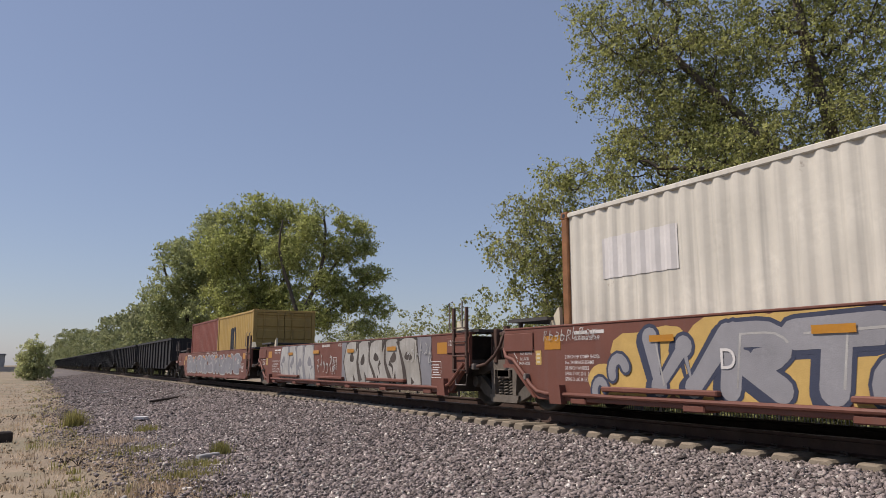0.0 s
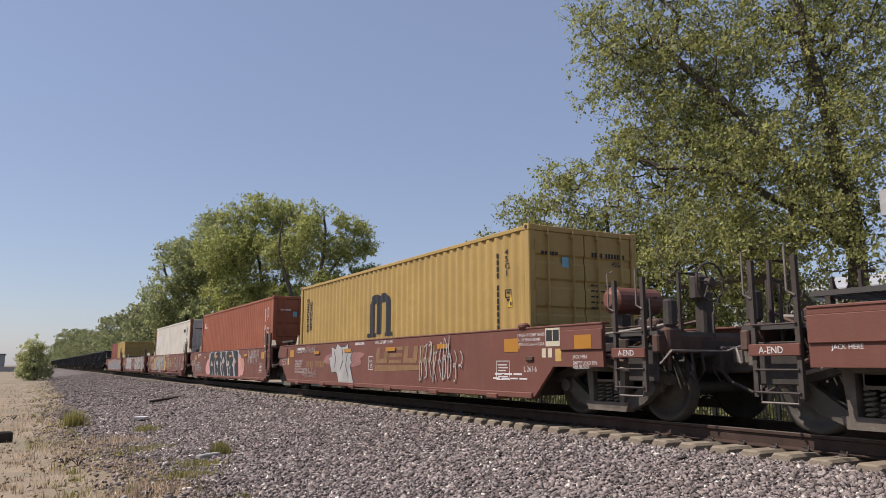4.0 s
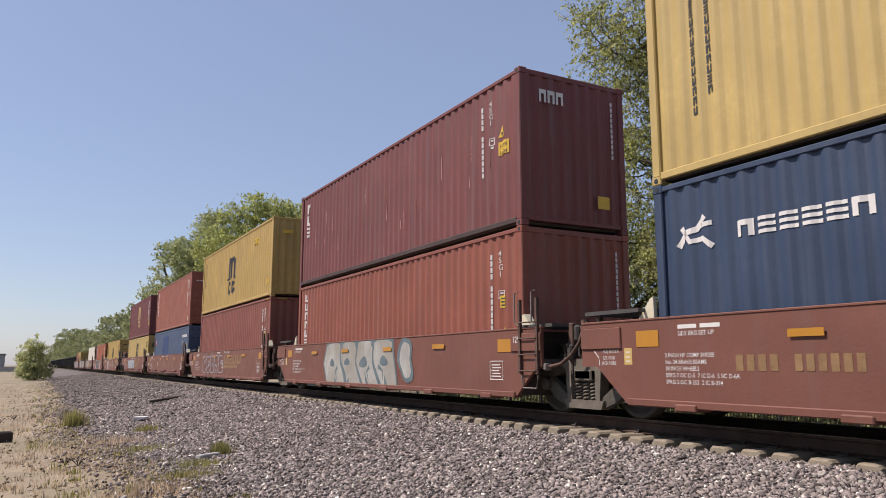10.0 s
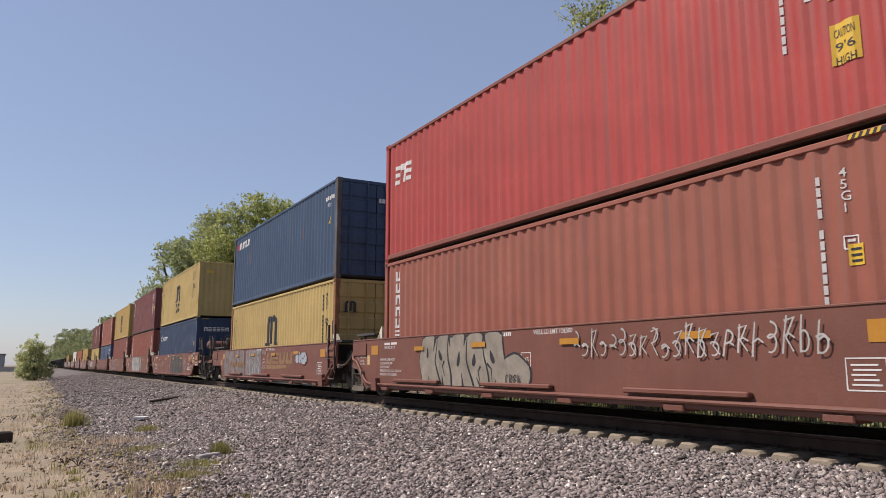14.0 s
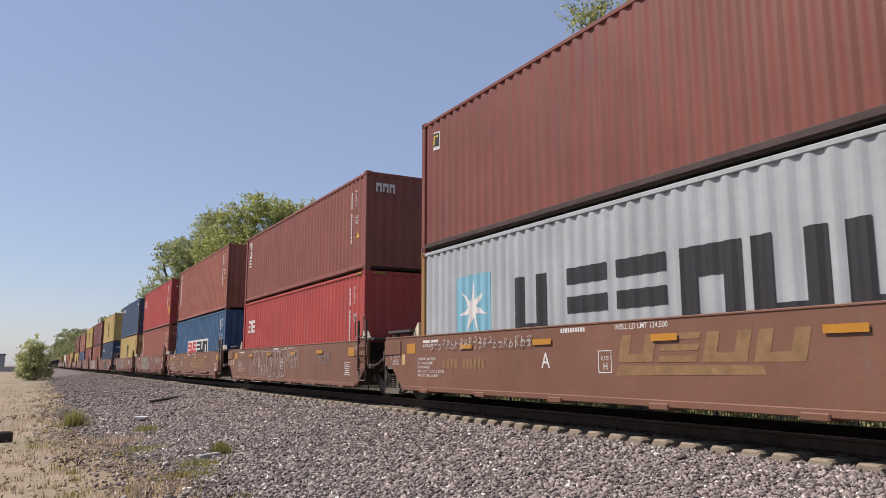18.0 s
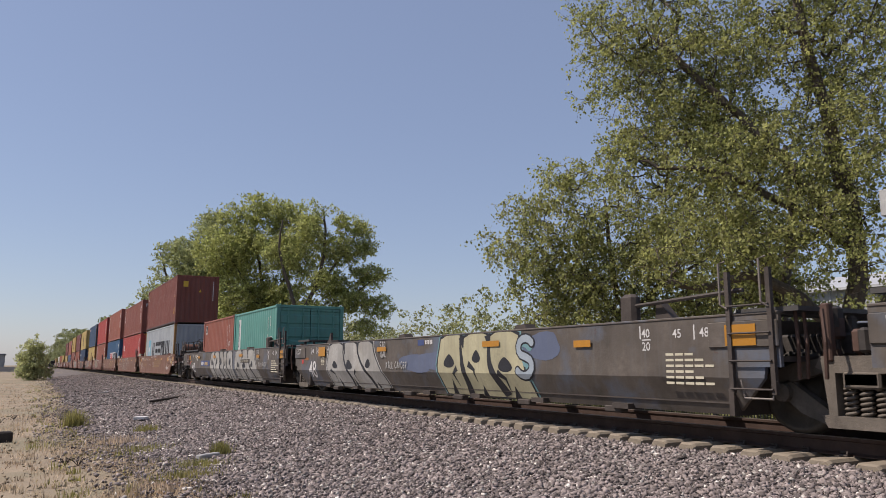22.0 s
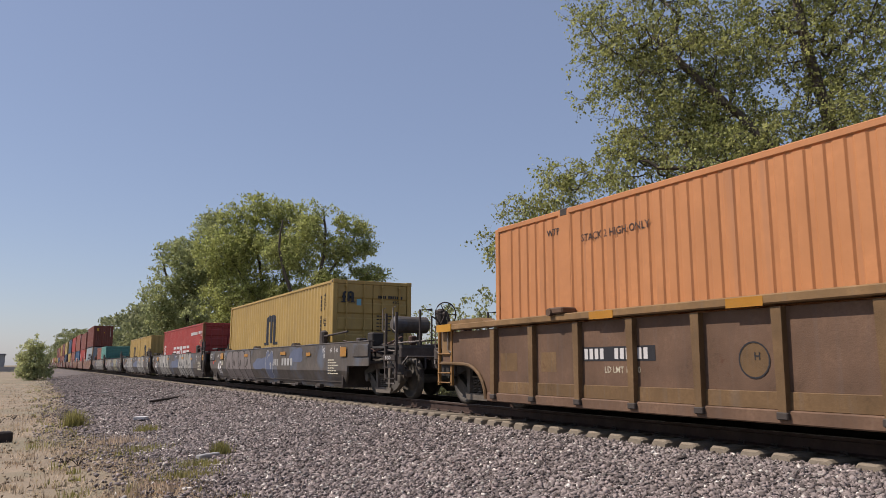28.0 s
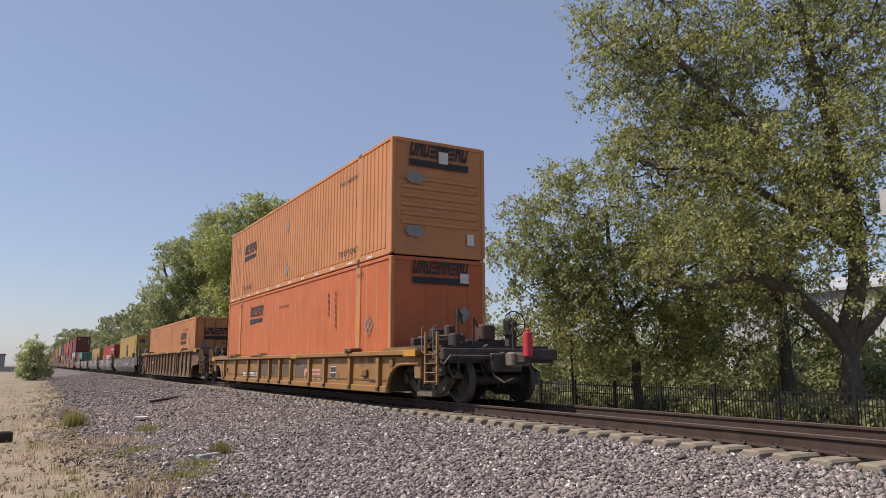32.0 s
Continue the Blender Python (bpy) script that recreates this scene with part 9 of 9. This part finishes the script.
thicket("shrubs", "light green shrubs and saplings beyond the fence", [(26, 44, 40, 95, 4.5, 7.5, 60), (27, 38, 12, 44, 2.0, 4.2, 85), (21, 25, 8, 40, 0.5, 1.0, 60)], leafmat("fresh_shrub_leaves", (0.25, 0.285, 0.13), 0.5, 1.5, 0.58), 32, 0.13, 20)

FENCE_X = 20.0
BLACK_FENCE = mat("black_fence_paint", (0.0094, 0.0094, 0.0109), 0.5, vary=0.2)
PICKET = Shape().box(-0.011, 0.011, -0.011, 0.011, 0.06, 1.5).data("picket", BLACK_FENCE)
for i in range(22):
    y = 3.0 + 2.42 * i
    f = thing("fence_panel", "black steel picket fence panel behind the track", "fence", "fence panels")
    f.location = (FENCE_X, y, -1.42)
    part("post", Shape().box(-0.04, 0.04, -0.04, 0.04, 0, 1.58), BLACK_FENCE, f)
    for z in (0.18, 1.05, 1.36):
        part("fence_rail", Shape().box(-0.018, 0.018, 0.04, 2.38, z, z + 0.04), BLACK_FENCE, f)
    for k in range(20):
        part("picket", PICKET, None, f).location = (0, 0.11 + k * 0.115, 0)

shed = thing("metal_building", "white corrugated metal building behind the trees", "building")
SHED = mat("white_ribbed_cladding", (0.36, 0.375, 0.385), 0.6, vary=0.06, scale=0.5)
sh = Shape().box(42, 62, 14, 35, -1.4, 5.2)
for k in range(52):
    sh.box(41.95, 42.0, 14 + 0.4 * k, 14.12 + 0.4 * k, -1.3, 5.1)
part("wall", sh, SHED, shed)
part("roof", Shape().slab([(41.6, 5.15), (52, 7.0), (62.4, 5.15), (62.4, 5.3), (52, 7.2), (41.6, 5.3)], 13.6, 35.4, "y"), mat("pale_metal_roof", (0.39, 0.3978, 0.4056), 0.5, vary=0.06), shed)
part("door", Shape().box(41.9, 41.95, 27.9, 28.8, 0.4, 2.4), mat("red_door_paint", (0.273, 0.0468, 0.039), 0.6), shed)

pole = thing("utility_pole", "grey utility pole with a pale equipment box", "pole")
pole.location = (20.8, 11.75, -1.45)
part("mast", Shape().tube([(0, 0, 0), (0, 0, 6.6)], 0.05, 8), GALV, pole)
part("equipment_box", Shape().box(-0.13, 0.13, -0.16, 0.16, 6.35, 7.1, 0.02), mat("pale_grey_enclosure", (0.351, 0.351, 0.3432), 0.5), pole)
part("cable", Shape().tube([(-0.05, -0.06, 6.4), (-0.2, -0.12, 6.1), (-0.1, -0.1, 5.7), (-0.07, 0, 5.0), (-0.07, 0, 0.3)], 0.015, 5), CAR_DARK, pole)
post = thing("sign_post", "thin black steel post beside the fence", "post")
post.location = (19.0, 23.7, -1.45)
part("mast", Shape().tube([(0, 0, 0), (0, 0, 3.4)], 0.045, 8), BLACK_FENCE, post)
yard = thing("yard_sign", "small white notice behind the fence", "sign")
yard.location = (24.0, 31.0, -1.4)
part("panel", Shape().box(-0.35, 0.35, -0.015, 0.015, 1.0, 1.35), WHITE, yard)
part("leg", Shape().box(-0.03, 0.03, 0.016, 0.05, 0, 1.2), CAR_DARK, yard)

# far left: a signal mast, low sheds, a fence wall
sig = thing("signal_mast", "distant dark railway signal mast", "signal")
sig.location = (-6.5, 190.0, -0.7)
part("mast", Shape().tube([(0, 0, 0), (0, 0, 5.6)], 0.12, 8), CAR_DARK, sig)
part("signal_head", Shape().box(-0.45, 0.45, -0.2, 0.2, 3.6, 5.4, 0.06), CAR_DARK, sig)
tall = thing("lamp_mast", "thin distant mast on the horizon", "pole")
tall.location = (-9.5, 240.0, -0.7)
part("mast", Shape().tube([(0, 0, 0), (0, 0, 8.5)], 0.12, 6), GALV, tall)
for x, y, w, d, h in ((-22, 330, 26, 20, 4.5), (-40, 300, 18, 18, 5.5)):
    b = thing("far_shed", "low grey shed on the horizon", "building")
    part("wall", Shape().box(x - w / 2, x + w / 2, y, y + d, -1, h), mat("far_grey_cladding", (0.273, 0.2808, 0.2964), 0.7, vary=0.1), b)
    part("roof", Shape().box(x - w / 2 - 0.4, x + w / 2 + 0.4, y - 0.4, y + d, h, h + 0.5), mat("far_dark_roof", (0.1404, 0.1482, 0.1638), 0.7), b)
wallb = thing("retaining_wall", "long low pale concrete wall far off", "wall")
part("wall_body", Shape().box(-60, -2.5, 210, 210.4, -1.0, 0.35), mat("pale_far_concrete", (0.3276, 0.3198, 0.312), 0.8, vary=0.1), wallb)

# ---- things on the verge ----
GRASS = leafmat("green_weed_leaves", (0.25, 0.25, 0.09))
STRAW = leafmat("dead_straw", (0.44, 0.375, 0.265))


def tuft_quads(x, y, n, h, w, seed, flat=0.5):
    r = np.random.RandomState(seed)
    out = []
    z = lie(x, y)
    for _ in range(n):
        bx_, by_ = x + r.normal(0, w * 0.45), y + r.normal(0, w * 0.45)
        a, l = r.rand() * 6.283, h * (0.4 + 0.8 * r.rand())
        tx, ty = math.cos(a) * l * flat * r.rand(), math.sin(a) * l * flat * r.rand()
        ww = 0.006 + 0.006 * r.rand()
        px, py = -math.sin(a) * ww, math.cos(a) * ww
        out += [(bx_ - px, by_ - py, z - 0.03), (bx_ + px, by_ + py, z - 0.03), (bx_ + tx + px * 0.2, by_ + ty + py * 0.2, z + l), (bx_ + tx - px * 0.2, by_ + ty - py * 0.2, z + l * 0.98)]
    return out


def weed(label, x, y, n, h, w, seed, m):
    tagged(new("weed_clump", mesh_quads("weed_clump", tuft_quads(x, y, n, h, w, seed), m)), label, "weed", kind="stuff")


WEEDS = [(2.95, 13.2, 420, 0.20, 0.16, 1, GRASS), (2.45, 12.0, 420, 0.11, 0.42, 2, GRASS), (2.1, 11.1, 380, 0.10, 0.40, 3, GRASS), (1.14, 22.5, 420, 0.42, 0.28, 4, GRASS),
         (2.58, 19.4, 300, 0.16, 0.35, 5, GRASS), (1.5, 10.4, 320, 0.10, 0.5, 6, STRAW), (1.75, 17.0, 320, 0.16, 0.7, 7, STRAW), (2.0, 15.0, 260, 0.12, 0.5, 8, GRASS)]
for x, y, n_, h, w, sd, m in WEEDS:
    weed("clump of green weeds at the ballast edge" if m == GRASS else "flattened dry grass clump", x, y, n_, h, w, sd, m)
rs = random.Random(77)
straw = []
for i in range(800):
    y = 5.5 * (90 / 5.5) ** rs.random()
    x = edge(y) + 0.3 - abs(rs.gauss(0, 1)) * (1.5 + 0.05 * y)
    straw += tuft_quads(x, y, rs.randint(10, 28), rs.uniform(0.02, 0.085), rs.uniform(0.12, 0.45), 1000 + i, 1.4)
tagged(new("dry_grass", mesh_quads("dry_grass", straw, STRAW)), "sparse dry straw-coloured grass on the verge", "grass", kind="stuff")
green = []
for i in range(140):
    y = 6 * (80 / 6) ** rs.random()
    x = edge(y) + 0.35 - abs(rs.gauss(0, 1)) * 0.9
    green += tuft_quads(x, y, rs.randint(8, 30), rs.uniform(0.04, 0.12), rs.uniform(0.1, 0.3), 3000 + i, 0.7)
tagged(new("green_weeds", mesh_quads("green_weeds", green, GRASS)), "low green weeds among the dry grass", "grass", kind="stuff")


def on_ground(name, label, category, shape, material, x, y, rz=0, up=0.0):
    ob = tagged(new(name, shape.data(name, material)), label, category)
    ob.matrix_basis = pose(x, y, lie(x, y) + up, 0, 0, rz)
    return ob


OLD_WOOD = mat("charred_grey_wood", (0.0429, 0.0328, 0.0273), 0.9, vary=0.3, bump=0.6)
on_ground("wood_block", "dark weathered block of old tie wood on the dirt", "wood", Shape().box(-0.17, 0.17, -0.12, 0.12, -0.04, 0.20, 0.03), OLD_WOOD, -0.40, 19.2, 25)
on_ground("steel_strip", "dark bent steel strip lying on the ballast", "scrap", Shape().box(-0.06, 0.06, -2.0, 2.0, 0.02, 0.10, 0.02), OLD_WOOD, 4.72, 30.6, -24, 0.04)
on_ground("white_board", "flat white scrap of board on the stones", "litter", Shape().slab([(-0.22, -0.14), (0.04, -0.24), (0.24, 0.0), (0.16, 0.2), (-0.08, 0.16)], 0.03, 0.09, "z"), WHITE, 2.8, 22.6, 10, 0.05)
on_ground("white_scrap", "white crumpled scrap on the stones", "litter", Shape().slab([(-0.4, -0.1), (0.1, -0.14), (0.4, 0.02), (0.2, 0.14)], 0.02, 0.05, "z"), WHITE, 3.5, 43.4, 40, 0.04)
on_ground("grey_slab", "pale grey broken slab half in the gravel", "rubble", Shape().box(-0.25, 0.2, -0.06, 0.06, -0.02, 0.06, 0.015), mat("pale_broken_concrete", (0.3276, 0.3198, 0.312), 0.9, vary=0.15), 2.7, 12.85, 35, 0.03)
for x, y, rz in ((0.62, 13.8, 30), (0.8, 13.6, 100), (-0.6, 24.5, 60), (-0.3, 26.2, 140)):
    s_ = Shape()
    for k in range(7):
        a = k * 0.9
        s_.tube([(0, 0, 0), (0.08 * math.cos(a), 0.08 * math.sin(a), 0.07 + 0.01 * k), (0.15 * math.cos(a), 0.15 * math.sin(a), 0.09 + 0.02 * (k % 3))], 0.006, 4)
    on_ground("dead_weed", "small dead brown weed", "weed", s_, OLD_WOOD, x, y, rz)


# ---- movement ----
SPEEDS = (10.853, 10.97, 11.005, 10.966, 10.969, 10.891, 10.956, 11.025)


def gone(t):
    """Metres the train has run by t seconds."""
    out, step = 0.0, 32.0 / 7
    for i in range(7):
        k = min(max(t - i * step, 0.0), step)
        a, b = SPEEDS[i], SPEEDS[i + 1]
        out += a * k + (b - a) * k * k / (2 * step)
    return out


def motions():
    times = [2.0 * i for i in range(17)]
    for ob, s, z in MOVERS:
        walk(ob, [(t, pose(TC, s + gone(t), z)) for t in times])
    for w, k, s in WHEELSETS:
        near = [i / 15 for i in range(481) if -6 < s + gone(i / 15) < 34]
        ts = sorted({0.0, 32.0, *near})
        a0 = near[0] if near else 0.0
        rows = []
        for t in ts:
            tt = min(max(t, near[0]), near[-1]) if near else 0.0
            rows.append((t, pose(0, k, WHEEL_R, -math.degrees((gone(tt) - gone(a0)) / WHEEL_R))))
        walk(w, rows)


motions()
